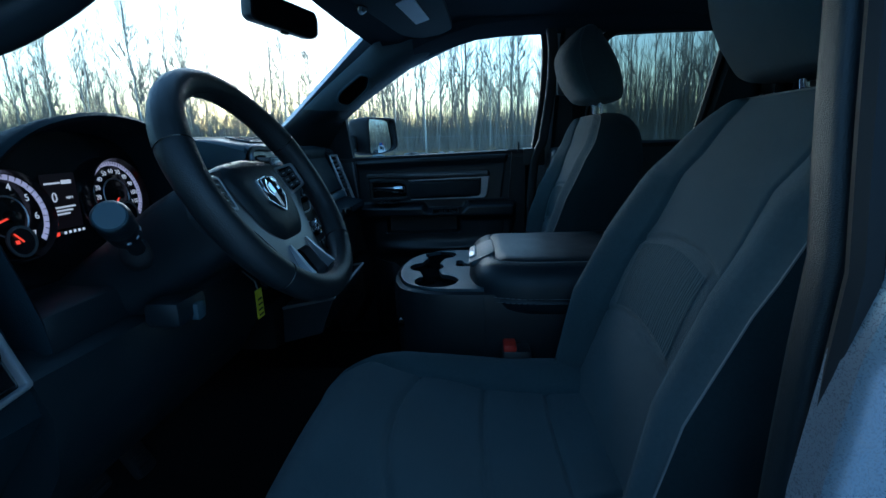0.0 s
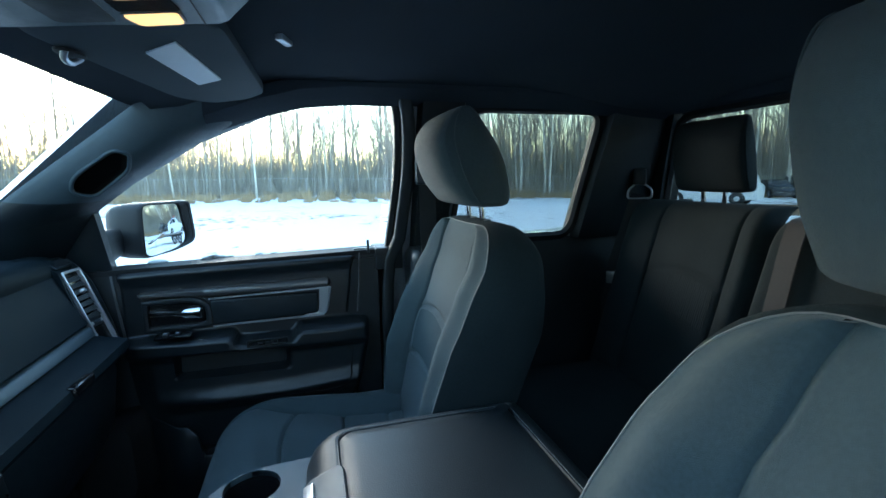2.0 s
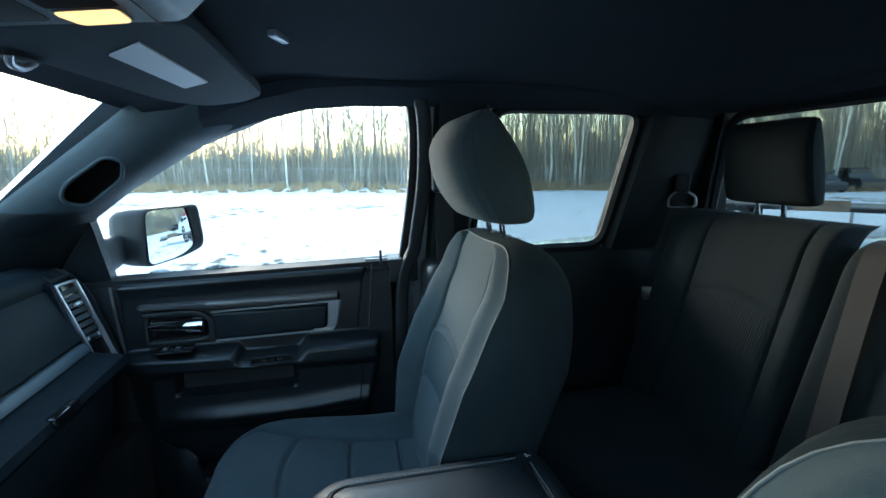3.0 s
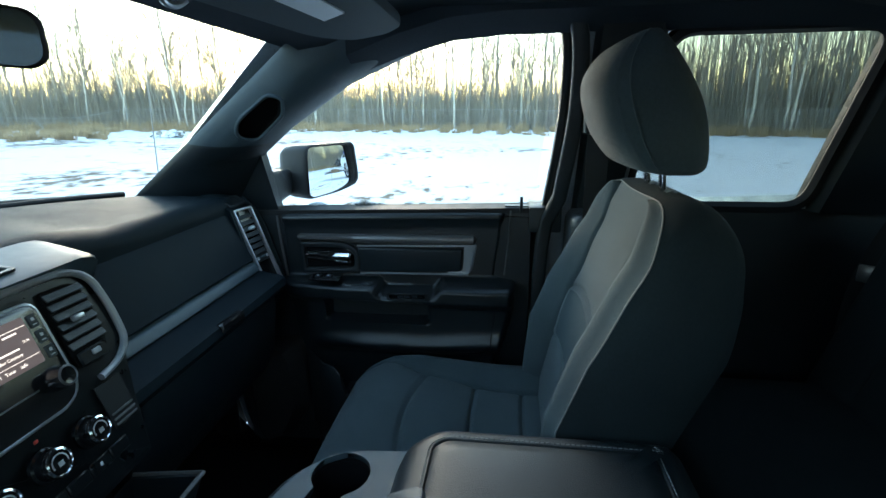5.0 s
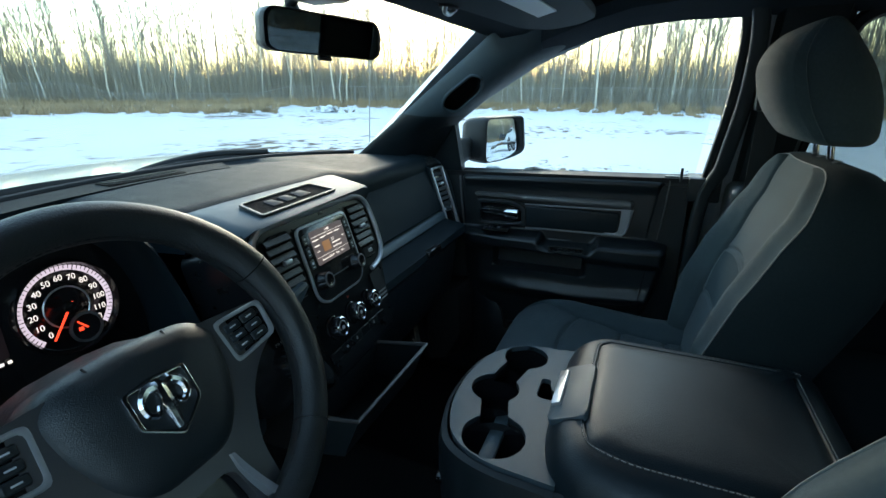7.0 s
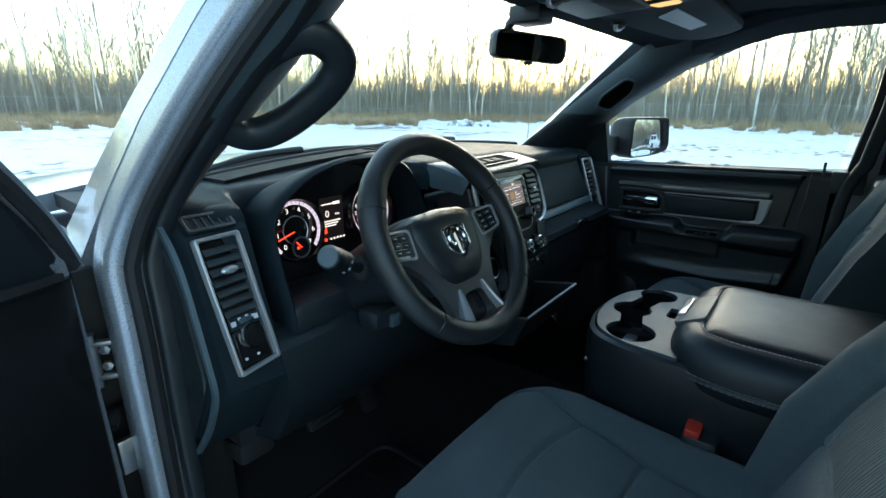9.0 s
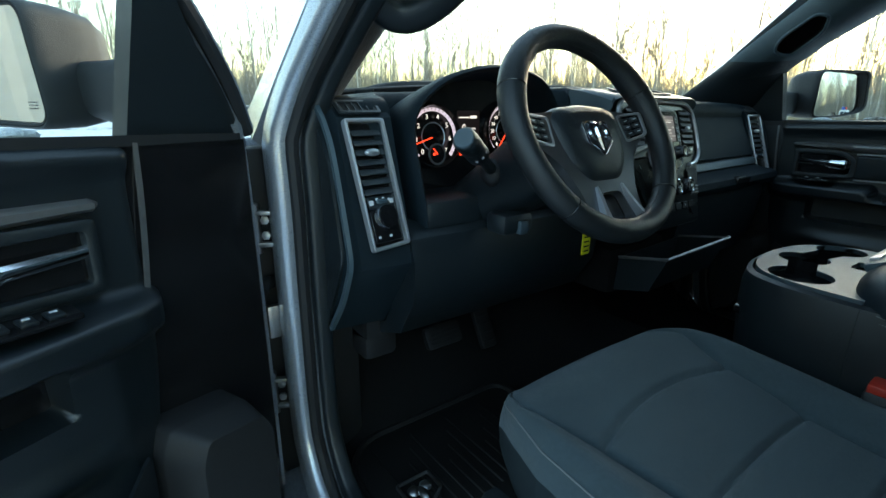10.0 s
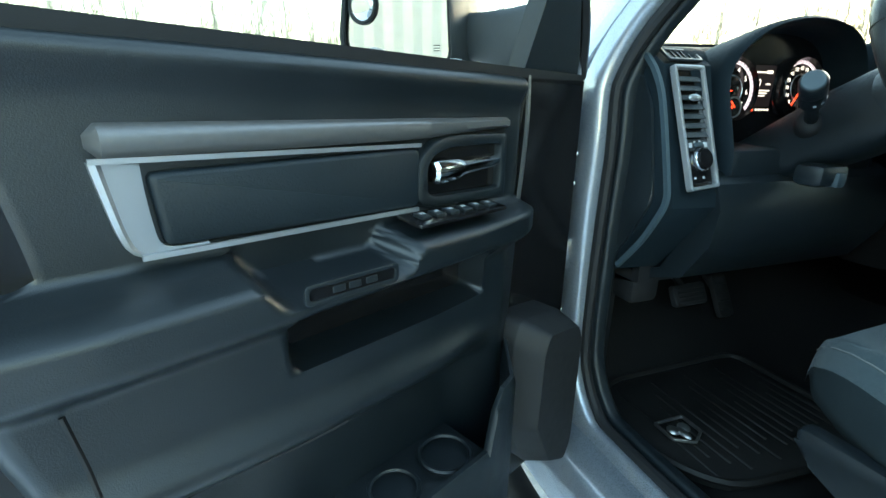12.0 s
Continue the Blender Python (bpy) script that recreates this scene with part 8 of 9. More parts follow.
ck = root("door_check", (-0.87, 0.68, 1.0), "pale steel door check strap", "door check")
bm = B()
rbox(bm, (-0.897, 0.655, 0.995), (-0.872, 0.668, 1.060), 0.003)
part("check_arm", bm, STEEL, ck)
bm = B()
tube(bm, smooth_path([(-0.87, 0.70, 1.09), (-0.885, 0.68, 1.10), (-0.90, 0.66, 1.09)], 4), 0.011, n=10)
part("wiring_boot", bm, RUBBER, ck, "ribbed rubber wiring boot")
# running board
rb = root("running_board", (-0.99, 0.1, 0.52), "black running board with textured step pads", "running board")
bm = B()
tube(bm, smooth_path([(-0.86, 0.80, 0.50), (-0.97, 0.70, 0.51), (-1.01, 0.58, 0.515), (-1.01, 0.2, 0.515), (-1.01, -0.9, 0.515), (-0.97, -1.05, 0.51), (-0.86, -1.12, 0.50)], 6), 0.045, n=14)
part("tube", bm, RUBBER, rb)
bm = B()
rbox(bm, (-1.05, 0.0, 0.545), (-0.97, 0.48, 0.568), 0.008, 2)
part("step_pad", bm, PLASTIC, rb, "textured black step pad")

# ---- pillars' inner trim, grab handles ----
for side in (-1, 1):
    pl = root("a_pillar_trim", (side * 0.70, 0.55, 1.42), "black windscreen pillar trim with a grab handle", "pillar trim", "windscreen pillar trims")
    bm = B()
    scr_edge = [Vector((0.712, 0.876, 1.395)), Vector((0.685, 0.722, 1.505)), Vector((0.657, 0.547, 1.63)), Vector((0.634, 0.399, 1.735)), Vector((0.618, 0.306, 1.802))]
    door_edge = [Vector((0.828, 0.60, 1.395)), Vector((0.798, 0.49, 1.54)), Vector((0.760, 0.395, 1.604)), Vector((0.732, 0.225, 1.704)), Vector((0.708, 0.045, 1.775))] if side > 0 else [Vector((0.828, 0.60, 1.395)), Vector((0.805, 0.52, 1.52)), Vector((0.770, 0.400, 1.632)), Vector((0.738, 0.285, 1.726)), Vector((0.70, 0.155, 1.800))]
    def surface(k, t, lift=1.0):
        """A point of the cover: k along the pillar from foot to roof, t from windscreen to door."""
        f = k / 20 * 4
        i = min(3, int(f))
        a, b = scr_edge[i].lerp(scr_edge[i + 1], f - i), door_edge[i].lerp(door_edge[i + 1], f - i)
        p = a.lerp(b, t) + Vector((-0.75, -0.55, -0.2)) * lift * (0.040 + 0.016 * math.sin(math.pi * k / 20)) * max(0.0, math.sin(math.pi * t)) ** 0.7
        return Vector((side * p.x, p.y, p.z))

    HOLE = [(p.x, p.y) for p in rpoly([(2.62, 0.24), (2.60, 0.40), (2.27, 0.62), (1.66, 0.66), (1.76, 0.38), (2.04, 0.23)], [0.16, 0.10, 0.12, 0.14, 0.12, 0.16], 5)]

    def in_hole(f, t):
        inside = False
        for (x0, y0), (x1, y1) in zip(HOLE, HOLE[1:] + HOLE[:1]):
            if (y0 > t) != (y1 > t) and f < (x1 - x0) * (t - y0) / (y1 - y0) + x0:
                inside = not inside
        return inside

    # one trim in two pieces; shade near its foot is put into the blacker one
    for name, k0, k1, mat, label in (("pillar_cover", 7.6, 20.0, PILLARGREY, "smoke grey upper cover"), ("shaded_lower_cover", 0.0, 7.6, PLASTIC, "lower cover with shade put into its colour")):
        bm = B()
        nk, nt_ = 110, 44
        grid = [[bm.verts.new(surface(mix(k0, k1, i / nk), j / nt_)) for j in range(nt_ + 1)] for i in range(nk + 1)]
        for i in range(nk):
            for j in range(nt_):
                if side > 0 and in_hole(mix(k0, k1, (i + 0.5) / nk) / 5, (j + 0.5) / nt_):
                    continue
                bm.faces.new((grid[i][j], grid[i + 1][j], grid[i + 1][j + 1], grid[i][j + 1]))
        rear = [[bm.verts.new(surface(mix(k0, k1, i / nk), t, -0.25)) for t in (0.1, 0.5, 0.9)] for i in range(nk + 1)]
        for i in range(nk):
            for a, b in ((0, 1), (1, 2)):
                bm.faces.new((rear[i][a], rear[i][b], rear[i + 1][b], rear[i + 1][a]))
            bm.faces.new((grid[i][0], rear[i][0], rear[i + 1][0], grid[i + 1][0]))
            bm.faces.new((grid[i][-1], grid[i + 1][-1], rear[i + 1][2], rear[i][2]))
        part(name, bm, mat, pl, label, angle=60)
    if side < 0:
        # on the driver's side the grip is an open loop standing off the pillar
        L, S = Vector((-0.32, -0.77, 0.56)).normalized(), Vector((-0.87, 0.0, -0.49)).normalized()
        C = Vector((0.684, 0.430, 1.612))
        loop = []
        for k in range(48):
            t = 2 * math.pi * k / 48
            c, s_ = math.cos(t), math.sin(t)
            p = C + L * 0.098 * math.copysign(abs(c) ** 0.8, c) + S * 0.050 * math.copysign(abs(s_) ** 0.8, s_)
            loop.append(Vector((side * p.x, p.y, p.z)))
        nrm = L.cross(S).normalized()
        nrm.x *= side
        bm = B()
        sweep(bm, loop, [(p.x, p.y) for p in rrect(0.046, 0.036, 0.014, 3)], closed=True, up=tuple(nrm))
        # backlit shade put into the colour: black here, pillar grey on the other side
        part("grab_handle", bm, PLASTIC, pl, "moulded grab handle with backlit shade put into its colour", angle=60)
        continue
    # grip moulded into the pillar: an oblong hand hole with a soft lip and a dark well behind it
    lipline = [surface(f / 4 * 20, t) for f, t in HOLE]
    bm = B()
    tube(bm, lipline, 0.0045, n=8, closed=True)
    part("grab_handle", bm, PILLARGREY, pl, "grey moulded grab handle", angle=60)
    mid = sum(lipline, Vector()) / len(lipline)
    deep = Vector((0.75, 0.55, 0.2)).normalized() * 0.030
    bm = B()
    loft(bm, [lipline, [p + deep * 0.6 for p in lipline], [mid + (p - mid) * 0.9 + deep for p in lipline]], cap=False)
    bm.faces.new([bm.verts.new(mid + (p - mid) * 0.9 + deep) for p in lipline])
    part("hand_hole", bm, CARPET, pl, "dark hand hole")

# ---- overhead ----
def flat_oval(a, b, n=20):
    return [(a * math.cos(2 * math.pi * i / n), b * math.sin(2 * math.pi * i / n)) for i in range(n)]


for side in (-1, 1):
    v = root("sun_visor", (side * 0.36, 0.17, 1.79), "grey cloth sun visor folded up, with a pale label" if side > 0 else "grey cloth sun visor folded up", "sun visor", "sun visors")
    def vis(u, w, dz=0.0):
        x = mix(0.088, 0.590 - 0.045 * w, u)
        y = mix(0.305 - 0.105 * u, 0.080 - 0.028 * u, w)
        z = 1.801 - 0.063 * (x - 0.216) - 0.12 * (y - 0.197)
        return Vector((side * x, y, z + dz))
    o = rpoly([(0.0, 0.03), (0.06, 0.0), (0.80, 0.0), (0.97, 0.25), (1.0, 0.72), (0.93, 1.0), (0.10, 1.0), (0.0, 0.85)], [0.03, 0.03, 0.1, 0.1, 0.12, 0.08, 0.05, 0.05], 5)
    rings = []
    c = Vector((0.5, 0.5))
    for g, dz in ((0.93, -0.010), (0.985, -0.0085), (1.0, -0.003), (1.0, 0.004), (0.985, 0.009), (0.93, 0.010)):
        rings.append([vis(c.x + (p.x - c.x) * g, c.y + (p.y - c.y) * g, dz) for p in o])
    bm = B()
    loft(bm, rings)
    part("visor_pad", bm, VISOR, v, angle=50)
    if side > 0:
        bm = B()
        pts = [Vector((x, y, 1.7885 - 0.063 * (x - 0.216) - 0.12 * (y - 0.197))) for x, y in ((0.205, 0.193), (0.170, 0.145), (0.372, 0.119), (0.395, 0.161))]
        loft(bm, [pts, [p + Vector((0, 0, 0.003)) for p in pts]])
        part("label", bm, WHITEPLASTIC, v, "pale blue-white paper label")
    bm = B()
    px, py = side * 0.182, 0.278
    pz = 1.7895 - 0.063 * (0.182 - 0.216) - 0.12 * (py - 0.197)
    prism(bm, flat_oval(0.030, 0.013), Matrix.Translation((px, py, pz)) @ Matrix.Rotation(radians(side * -8), 4, "Z"), -0.004, 0.001)
    pv = part("pivot_recess", bm, RUBBER, v, "black recess of the visor clip")
    bm = B()
    tube(bm, smooth_path([(px - 0.022, py - 0.002, pz - 0.003), (px - 0.010, py + 0.004, pz - 0.011), (px + 0.010, py + 0.003, pz - 0.012), (px + 0.023, py - 0.004, pz - 0.003)], 5), 0.0045, n=8)
    part("pivot_clip", bm, SATIN, pv, "grey plastic clip")
# coat hook
hk = root("visor_clip", (0.395, 0.005, 1.84), "small grey plastic hook on the headliner", "hook")
bm = B()
rbox(bm, (-0.008, -0.026, -0.010), (0.008, 0.026, 0.008), 0.004, 2, Matrix.Translation((0.372, 0.005, liner_z(0.372, 0.005))) @ Matrix.Rotation(radians(70), 4, "Z"))
part("hook_body", bm, SATIN, hk)

oc = root("overhead_console", (0.02, 0.14, 1.80), "grey overhead console with two lit warm map lamps", "overhead console")
bm = B()
rings = []
for y, hw, zb in ((0.345, 0.128, 1.796), (0.335, 0.126, 1.789), (0.27, 0.106, 1.788), (0.20, 0.088, 1.789), (0.13, 0.074, 1.790), (0.068, 0.062, 1.7915), (0.058, 0.060, 1.795), (0.030, 0.066, 1.826), (-0.005, 0.078, 1.850), (-0.045, 0.090, 1.868)):
    zt = max(liner_z(0, min(y, 0.30)) + 0.01, zb + 0.004)
    rings.append([Vector((x - 0.010, y, z)) for x, z in ((-hw - 0.030, zt), (-hw - 0.002, zb + 0.007), (-hw + 0.006, zb), (hw - 0.006, zb), (hw + 0.002, zb + 0.007), (hw + 0.030, zt))])
loft(bm, rings)
part("console_shell", bm, TRAYGREY, oc)
zc = 1.7895
down = Matrix.Translation((0, 0, zc)) @ Matrix.Diagonal((1, 1, -1, 1))
for q in (((-0.068, 0.154), (-0.085, 0.099), (-0.040, 0.106), (-0.025, 0.158)), ((0.025, 0.165), (0.005, 0.105), (0.040, 0.105), (0.059, 0.155))):
    c = Vector((sum(p[0] for p in q) / 4, sum(p[1] for p in q) / 4))
    bm = B()
    prism(bm, flat(rpoly([tuple(c + (Vector(p) - c) * 1.10) for p in q], 0.007, 4)), down, 0.0015, 0.0008)
    part("lamp_bezel", bm, SHOULDER, oc, "slate grey lamp bezel")
    bm = B()
    prism(bm, flat(rpoly(list(q), 0.006, 4)), down, 0.003, 0.001)
    part("map_lamp", bm, LAMPWARM, oc, "lit warm map lamp")
bm = B()
prism(bm, flat(rpoly([(-0.020, 0.168), (-0.036, 0.104), (0.000, 0.100), (0.018, 0.166)], 0.004, 2)), down, 0.001, 0.0004)
part("switch_strip", bm, CARPET, oc, "dark brown switch strip")
bm = B()
prism(bm, flat(rpoly([(-0.085, 0.250), (-0.085, 0.180), (0.055, 0.178), (0.072, 0.245)], 0.010, 3)), down, 0.0012, 0.0005)
part("sunglasses_bin", bm, RUBBER, oc, "dark open sunglasses bin")
bm = B()
rbox(bm, (-0.068, 0.083, zc - 0.0024), (0.048, 0.0842, zc), 0.0005, 1)
part("panel_gap", bm, RUBBER, oc)
# cargo lamp towards the rear
cg = root("dome_lamp", (-0.11, -0.845, 1.82), "small lit warm dome lamp at the rear", "lamp")
bm = B()
z = liner_z(0, -0.845)
lathe(bm, [(0.05, 0.0), (0.048, -0.010), (0.040, -0.014), (0.030, -0.014)], Matrix.Translation((-0.11, -0.845, z)), 24)
part("lamp_base", bm, PLASTIC, cg)
bm = B()
lathe(bm, [(0.034, -0.013), (0.028, -0.020), (0.001, -0.022)], Matrix.Translation((-0.11, -0.845, z)), 24)
part("lens", bm, LAMPWARM, cg, "lit warm lens")

# inside mirror
rv = root("rear_view_mirror", (-0.04, 0.40, 1.70), "black rear-view mirror on the windscreen", "mirror")
mc = Vector((-0.012, 0.413, 1.720))
m = Matrix.Translation(mc) @ Matrix.Rotation(radians(-20), 4, "Z") @ Matrix.Rotation(radians(5), 4, "X") @ Matrix.Rotation(radians(2), 4, "Y")
o = rpoly([(-0.108, -0.023), (-0.095, -0.030), (0.095, -0.030), (0.111, -0.018), (0.109, 0.020), (0.097, 0.032), (-0.097, 0.032), (-0.109, 0.020)], 0.014, 4)
bm = B()
rings = []
for y, g in ((-0.004, 0.95), (-0.008, 0.985), (0.0, 1.0), (0.020, 0.97), (0.034, 0.82), (0.040, 0.5)):
    rings.append([m @ Vector((p.x * g, y, p.y * g)) for p in o])
loft(bm, rings)
part("housing", bm, PLASTIC, rv, angle=50)
bm = B()
t = bmesh.new()
t.faces.new([t.verts.new((p.x * 0.93, -0.0085, p.y * 0.90)) for p in o])
merge(bm, t, m)
part("mirror_glass", bm, DIMMIRROR, rv, "dark mirror glass", flat=True)
bm = B()
tube(bm, smooth_path([mc + Vector((0, 0.03, 0.01)), mc + Vector((0.0, 0.06, 0.05)), Vector((-0.04, 0.425, 1.79))], 5), 0.011, n=10)
rbox(bm, (-0.075, 0.36, 1.765), (0.0, 0.44, 1.805), 0.01)
part("stem", bm, PLASTIC, rv)
bm = B()
rbox(bm, (-0.012, -0.006, -0.037), (0.012, 0.006, -0.029), 0.003, 1, m)
part("dimmer_lever", bm, PLASTIC, rv)

# ---- floor mat ----
mt = root("floor_mat", (-0.50, 0.35, 0.69), "black rubber floor mat with a metal emblem plate", "floor mat")
bm = B()
mo = rpoly([(-0.785, 0.40), (-0.720, 0.312), (-0.50, 0.292), (-0.33, 0.300), (-0.30, 0.38), (-0.30, 0.66), (-0.72, 0.66), (-0.785, 0.58)], 0.05, 4)
prism(bm, flat(mo), Matrix.Translation((0, 0, 0.662)), 0.014, 0.004)
part("mat_sheet", bm, MATRUBBER, mt)
bm = B()
tube(bm, [Vector((p.x, p.y, 0.680)) for p in mo], 0.008, n=6, closed=True)
part("mat_rim", bm, MATRUBBER, mt)
for k in range(16):
    x = -0.72 + k * 0.026
    bm = B()
    rbox(bm, (x, 0.335 + 0.025 * ((k * 5) % 3), 0.674), (x + 0.007, 0.62 - 0.04 * ((k * 7) % 4), 0.679), 0.002, 1)
    part("mat_rib", bm, MATRUBBER, mt)
bm = B()
em = Matrix.Translation((-0.690, 0.458, 0.6815)) @ Matrix.Rotation(radians(0), 4, "Z")
eo = rpoly([(-0.040, 0.036), (0.040, 0.036), (0.040, -0.018), (0.0, -0.042), (-0.040, -0.018)], 0.006, 3)
ringprism(bm, flat(eo), [(p.x * 0.86, p.y * 0.86) for p in eo], em, 0.006, 0.0015)
pl = part("emblem_plate", bm, STEEL, mt, "worn metal emblem plate")
bm = B()
for x, y, rx, ry in ((-0.014, 0.006, 0.013, 0.014), (0.014, 0.006, 0.013, 0.014), (0, -0.008, 0.010, 0.020)):
    t = bmesh.new()
    bmesh.ops.create_uvsphere(t, u_segments=14, v_segments=8, radius=1.0)
    merge(bm, t, em @ Matrix.Translation((x, y, 0.001)) @ Matrix.Diagonal((rx, ry, 0.006, 1)))
part("emblem_relief", bm, STEEL, pl)

# wipers on the cowl
def wiper_at(x, up=0.0, ahead=0.0):
    return Vector((x, 0.972 - 0.15 * (x / 0.775) ** 2 + ahead, 1.462 - 0.045 * (x / 0.775) ** 2 + up))


for x0, x1 in ((-0.68, -0.02), (-0.02, 0.66)):
    wp = root("wiper", (x0, 0.95, 1.44), "black windscreen wiper at rest", "wiper", "wipers")
    bm = B()
    tube(bm, smooth_path([wiper_at(x0, -0.03, 0.06), wiper_at(mix(x0, x1, 0.15), 0.004, 0.03), wiper_at(mix(x0, x1, 0.35), 0.022, 0.01), wiper_at(mix(x0, x1, 0.60), 0.020)], 5), 0.010, n=8)
    part("arm", bm, RUBBER, wp)
    bm = B()
    sweep(bm, smooth_path([wiper_at(mix(x0, x1, 0.06), -0.004), wiper_at(mix(x0, x1, 0.35), 0.006), wiper_at(mix(x0, x1, 0.7), 0.006), wiper_at(x1, -0.002)], 6), [(-0.007, -0.012), (0.007, -0.012), (0.006, 0.006), (0.002, 0.012), (-0.002, 0.012), (-0.006, 0.006)], up=(0, 0, 1))
    part("blade", bm, RUBBER, wp)

# black seal where the windscreen meets the dash, and the demister outlets before it
sl = root("windscreen_seal", (0, 0.90, 1.47), "black rubber seal along the foot of the windscreen", "seal", kind="structure")
bm = B()
tube(bm, [(x, 0.902 - 0.115 * (x / 0.775) ** 2, 1.474 - 0.040 * (x / 0.775) ** 2) for x in (mix(-0.66, 0.66, i / 24) for i in range(25))], 0.007, n=8)
part("bead", bm, RUBBER, sl)
dm = root("demister_panel", (-0.2, 0.84, 1.47), "dark slate demister strip with a slotted outlet", "demister")
bm = B()
sheet(bm, lambda u, v: (mix(-0.62, 0.17 - 0.05 * v, u), mix(0.885, 0.800, v) - 0.105 * (mix(-0.62, 0.17, u) / 0.775) ** 2, 1.4740 - 0.036 * (mix(-0.62, 0.17, u) / 0.775) ** 2), 20, 3, 0.010, (0, 0, -1))
part("strip", bm, DEMIST, dm)
bm = B()
prism(bm, flat(rpoly([(-0.145, 0.815), (0.020, 0.815), (0.030, 0.868), (-0.140, 0.868)], 0.006, 3)), Matrix.Translation((0, 0, 1.4735)), 0.0020, 0.0005)
ol = part("outlet", bm, CARPET, dm, "black slotted outlet")
for k in range(12):
    bm = B()
    rbox(bm, (-0.132 + k * 0.0128, 0.820, 1.4750), (-0.1295 + k * 0.0128, 0.863, 1.4768), 0.0004, 1)
    part("slat", bm, RUBBER, ol)

# ---- parked vehicles and buildings further off ----
CARBLACK = material("dark_car_paint", (0.012, 0.014, 0.017), 0.25, vary=0.1, coat=0.5)
CARWHITE = material("white_car_paint", (0.70, 0.71, 0.72), 0.35, vary=0.05)
CARGLASS = material("dark_car_glass", (0.03, 0.04, 0.05), 0.08, vary=0.1)
PLYWOOD = material("weathered_plywood", (0.22, 0.14, 0.09), 0.8, vary=0.3, scale=3)
GREYPLANK = material("grey_deck_plank", (0.16, 0.155, 0.15), 0.85, vary=0.3, scale=3)
SHEETMETAL = material("pale_sheet_metal", (0.25, 0.275, 0.265), 0.5, vary=0.08, scale=2)
BLUESHEET = material("blue_sheeting", (0.04, 0.08, 0.28), 0.6, vary=0.2, scale=2)


def car(name, at, turn, size, mat, label, boxy=False):
    L, W, H = size
    m = Matrix.Translation(on_ground(Vector(at))) @ Matrix.Rotation(radians(turn), 4, "Z")
    ob = root(name, m.translation, label, "car")
    bm = B()
    rings = []
    for x, h in ((-0.5, 0.52), (-0.47, 0.60), (-0.2, 0.62), (0.18, 0.60), (0.44, 0.55), (0.5, 0.40)):
        rings.append([m @ Vector((x * L, y * W, z * H)) for y, z in ((-0.47, 0.16), (-0.5, 0.35), (-0.48, h), (0.48, h), (0.5, 0.35), (0.47, 0.16))])
    loft(bm, rings)
    part("body", bm, mat, ob)
    bm = B()
    rings = []
    front = ((-0.46, 0.60), (-0.40, 1.0), (0.02, 1.0), (0.14, 0.62)) if boxy else ((-0.44, 0.60), (-0.24, 0.97), (0.03, 1.0), (0.24, 0.60))
    for x, h in front:
        t = (h - 0.6) / 0.4
        rings.append([m @ Vector((x * L, y * W * mix(0.46, 0.38, t), z * H)) for y, z in ((-1, 0.58), (-1, h), (1, h), (1, 0.58))])
    loft(bm, rings)
    part("cabin", bm, CARGLASS if not boxy else mat, ob)
    if boxy:
        bm = B()
        for y in (-0.445, 0.435):
            for x0, x1 in ((-0.40, -0.24), (-0.21, -0.05)):
                rbox(bm, (x0 * L, y * W, 0.66 * H), (x1 * L, (y + 0.012) * W, 0.92 * H), 0.01, 1, m)
        part("side_glass", bm, CARGLASS, ob)
        bm = B()
        rbox(bm, (0.07 * L, -0.36 * W, 0.66 * H), (0.10 * L, 0.36 * W, 0.93 * H), 0.01, 1, m)
        part("windscreen", bm, CARGLASS, ob)
    for x in (-0.31, 0.32):
        for y in (-0.46, 0.46):
            mm = m @ plane((x * L, y * W, 0.19 * H), (1, 0, 0), (0, 0, 1))
            bm = B()
            lathe(bm, [(0.12 * H, -0.12), (0.19 * H, -0.11), (0.19 * H, 0.11), (0.12 * H, 0.12)], mm, 20)
            w = part("wheel", bm, RUBBER, ob)
            bm = B()
            lathe(bm, [(0.02, -0.13), (0.11 * H, -0.115), (0.11 * H, 0.115), (0.02, 0.13)], mm, 16)
            part("rim", bm, SATIN, w)
    return ob


car("parked_sedan", (29.0, -36.6, 0), 148, (4.6, 1.8, 1.45), CARBLACK, "dark sedan parked in the snow")
car("parked_offroader", (29.6, -40.8, 0), 158, (4.3, 1.85, 1.85), CARBLACK, "black boxy off-road car parked in the snow", boxy=True)
car("service_truck", (22.9, -23.9, 0), 30, (5.2, 2.0, 2.1), CARWHITE, "white service truck parked behind", boxy=True)
sv = root("truck_load", on_ground(Vector((22.0, -24.4, 0)), 1.3), "red and blue tanks on the service truck", "load")
mv = Matrix.Translation(on_ground(Vector((22.9, -23.9, 0)))) @ Matrix.Rotation(radians(30), 4, "Z")
for x0, x1, mat, nm in ((-1.7, -0.9, BLUESHEET, "tank"), (-0.8, -0.3, REDPLASTIC, "crate")):
    bm = B()
    rbox(bm, (x0, -0.7, 2.05), (x1, 0.7, 2.55), 0.08, 2, mv)
    part(nm, bm, mat, sv)
m = Matrix.Translation(on_ground(Vector((10.8, -12.9, 0)))) @ Matrix.Rotation(radians(215), 4, "Z")
tr = root("flatbed_trailer", m.translation, "low flatbed trailer with a worn plywood deck", "trailer")
bm = B()
for y in (-0.86, 0.80):
    rbox(bm, (-2.4, y, 0.56), (2.5, y + 0.06, 0.66), 0.01, 1, m)
for x in (-2.3, -0.8, 0.7, 2.2):
    rbox(bm, (x, -0.80, 0.57), (x + 0.06, 0.80, 0.64), 0.01, 1, m)
part("frame", bm, RUBBER, tr)
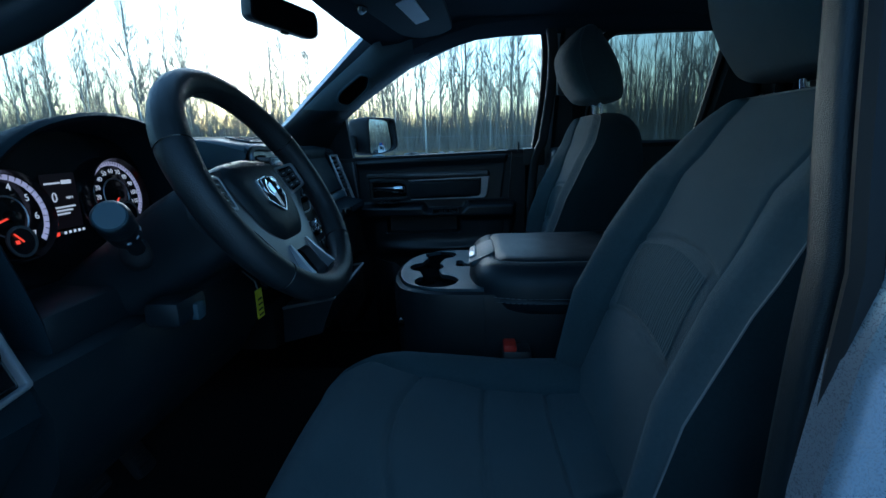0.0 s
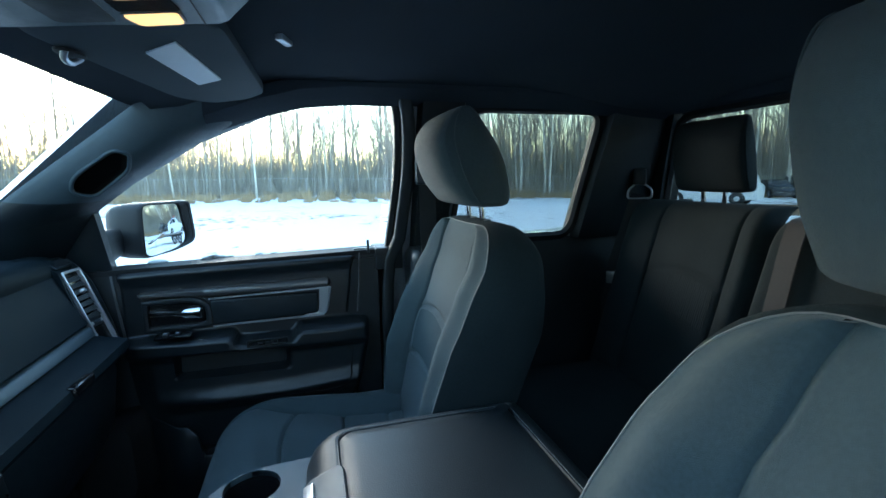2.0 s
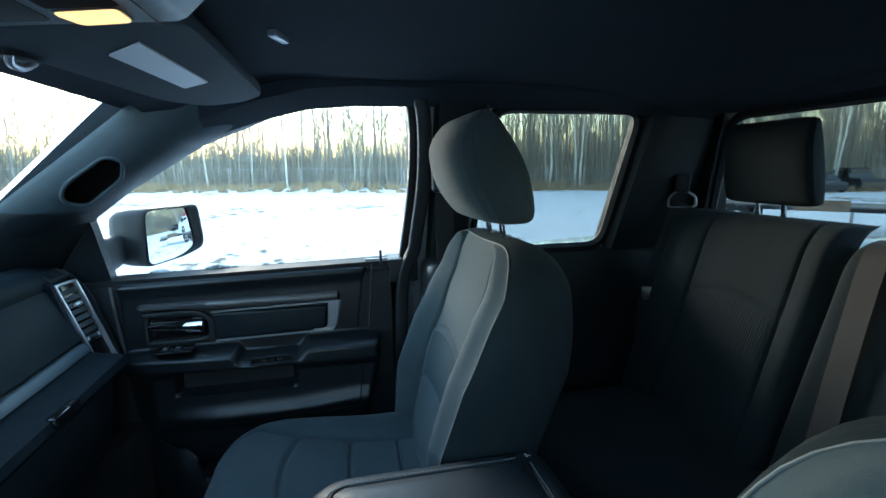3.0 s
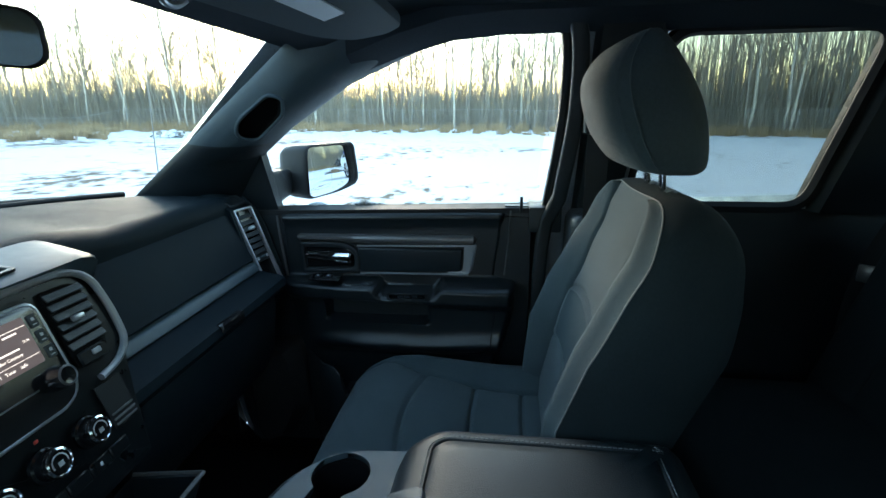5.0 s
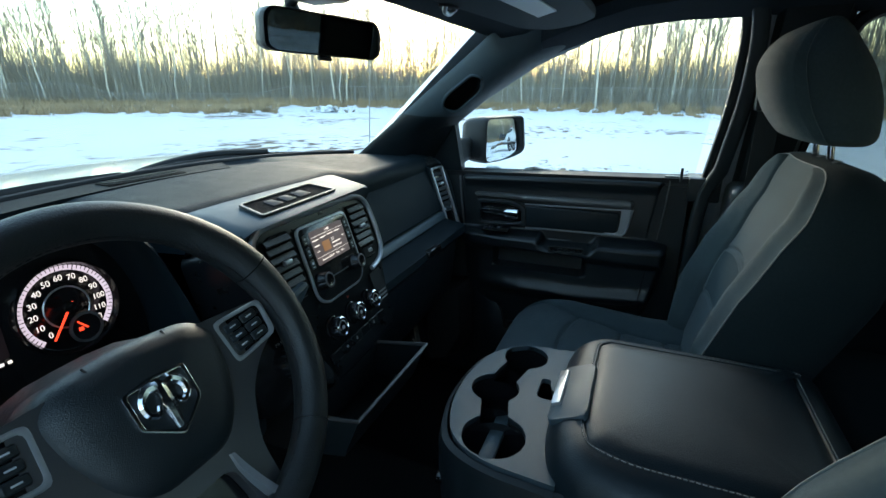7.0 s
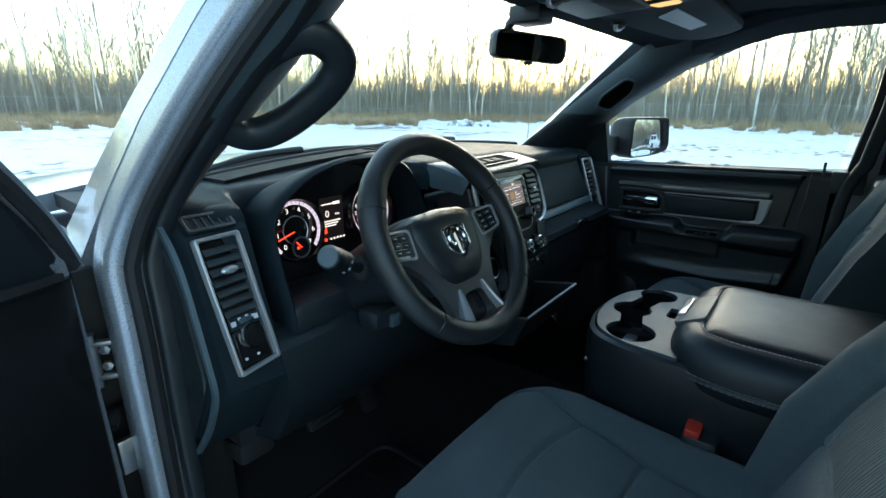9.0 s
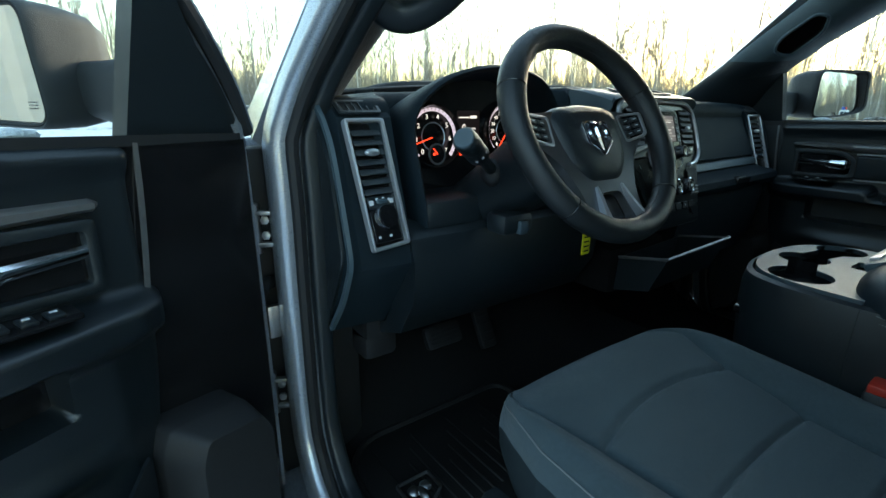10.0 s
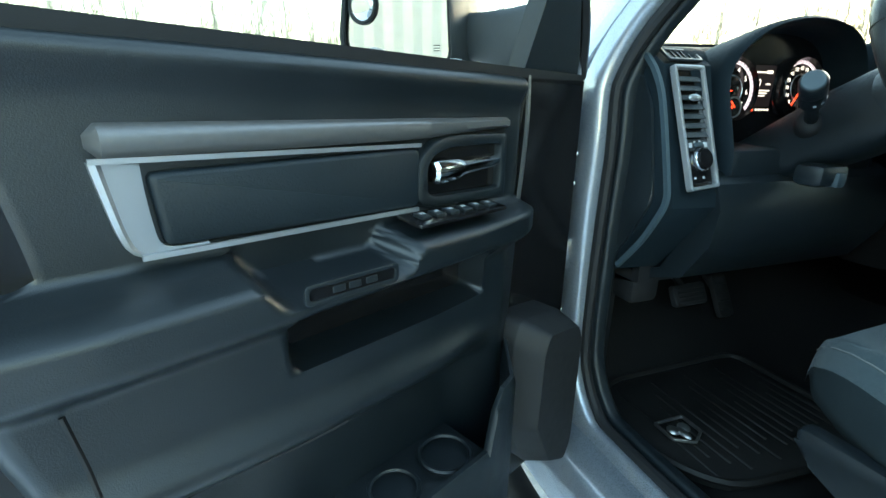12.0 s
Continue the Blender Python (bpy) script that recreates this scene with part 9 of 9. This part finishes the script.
for k in range(6):
    bm = B()
    rbox(bm, (-2.35, -0.86 + k * 0.288, 0.66), (2.4, -0.58 + k * 0.288, 0.70), 0.005, 1, m)
    part("plank", bm, GREYPLANK, tr, "grey weathered deck plank")
bm = B()
rbox(bm, (0.25, -0.90, 0.56), (1.45, -0.865, 0.86), 0.01, 1, m)
part("side_board", bm, PLYWOOD, tr, "worn plywood side board")
for x in (-1.85, -1.05):
    for y in (-0.98, 0.98):
        bm = B()
        lathe(bm, [(0.15, -0.1), (0.34, -0.1), (0.34, 0.1), (0.15, 0.1)], m @ plane((x, y, 0.34), (1, 0, 0), (0, 0, 1)), 20)
        w = part("wheel", bm, RUBBER, tr)
        bm = B()
        lathe(bm, [(0.02, -0.09), (0.17, -0.105), (0.17, 0.105), (0.02, 0.09)], m @ plane((x, y, 0.34), (1, 0, 0), (0, 0, 1)), 16)
        part("rim", bm, WHITEPLASTIC, w, "white steel rim")
bm = B()
tube(bm, [m @ Vector((1.5, -0.8, 0)), m @ Vector((1.5, -0.8, 0.60))], 0.04, n=8)
part("jack_leg", bm, STEEL, tr)
# long metal shed on the driver's side, behind
shed = root("metal_shed", (-16.0, -10.0, 0), "long pale corrugated metal shed", "shed")
bm = B()
pts = []
for k in range(161):
    y = -34.0 + 0.30 * k
    pts.append(Vector((-16.0 + (0.05 if k % 2 else 0.0), y, 0)))
lo = [bm.verts.new(p + Vector((0, 0, -0.6))) for p in pts]
hi = [bm.verts.new(p + Vector((0, 0, 6.5))) for p in pts]
for i in range(160):
    bm.faces.new((lo[i], lo[i + 1], hi[i + 1], hi[i]))
part("wall", bm, SHEETMETAL, shed, flat=True)
bm = B()
loft(bm, [[Vector((-15.6, y, 6.4)), Vector((-15.6, y, 6.6)), Vector((-22, y, 8.2)), Vector((-28.4, y, 6.6)), Vector((-28.4, y, -0.6)), Vector((-28.2, y, -0.6)), Vector((-28.2, y, 6.4))] for y in (-34.2, 14.2)])
part("roof", bm, SHEETMETAL, shed)
# low pile of snow-dusted rubble at the edge of the lot
pile = root("rubble_pile", on_ground(Vector((27.5, 20.0, 0))), "low pile of snow-dusted rubble and cut branches", "rubble")
rng = random.Random(8)
for k in range(46):
    bm = B()
    t = bmesh.new()
    bmesh.ops.create_icosphere(t, subdivisions=1, radius=1.0)
    for v in t.verts:
        v.co *= 1 + 0.35 * noise.noise(v.co * 1.7 + Vector((k * 3.1, 0, 0)))
    d = rng.gauss(0, 0.8)
    at = on_ground(Vector((27.5 + rng.gauss(0, 0.5) + d * 0.1, 20.0 + d, 0)), rng.uniform(0.02, 0.40) * math.exp(-d * d))
    s = rng.uniform(0.08, 0.24)
    merge(bm, t, Matrix.Translation(at) @ Matrix.Rotation(rng.uniform(0, 6), 4, "Z") @ Matrix.Diagonal((s * 1.4, s, s * 0.7, 1)))
    part("lump", bm, SNOW if k % 3 else GREYBARK, pile)
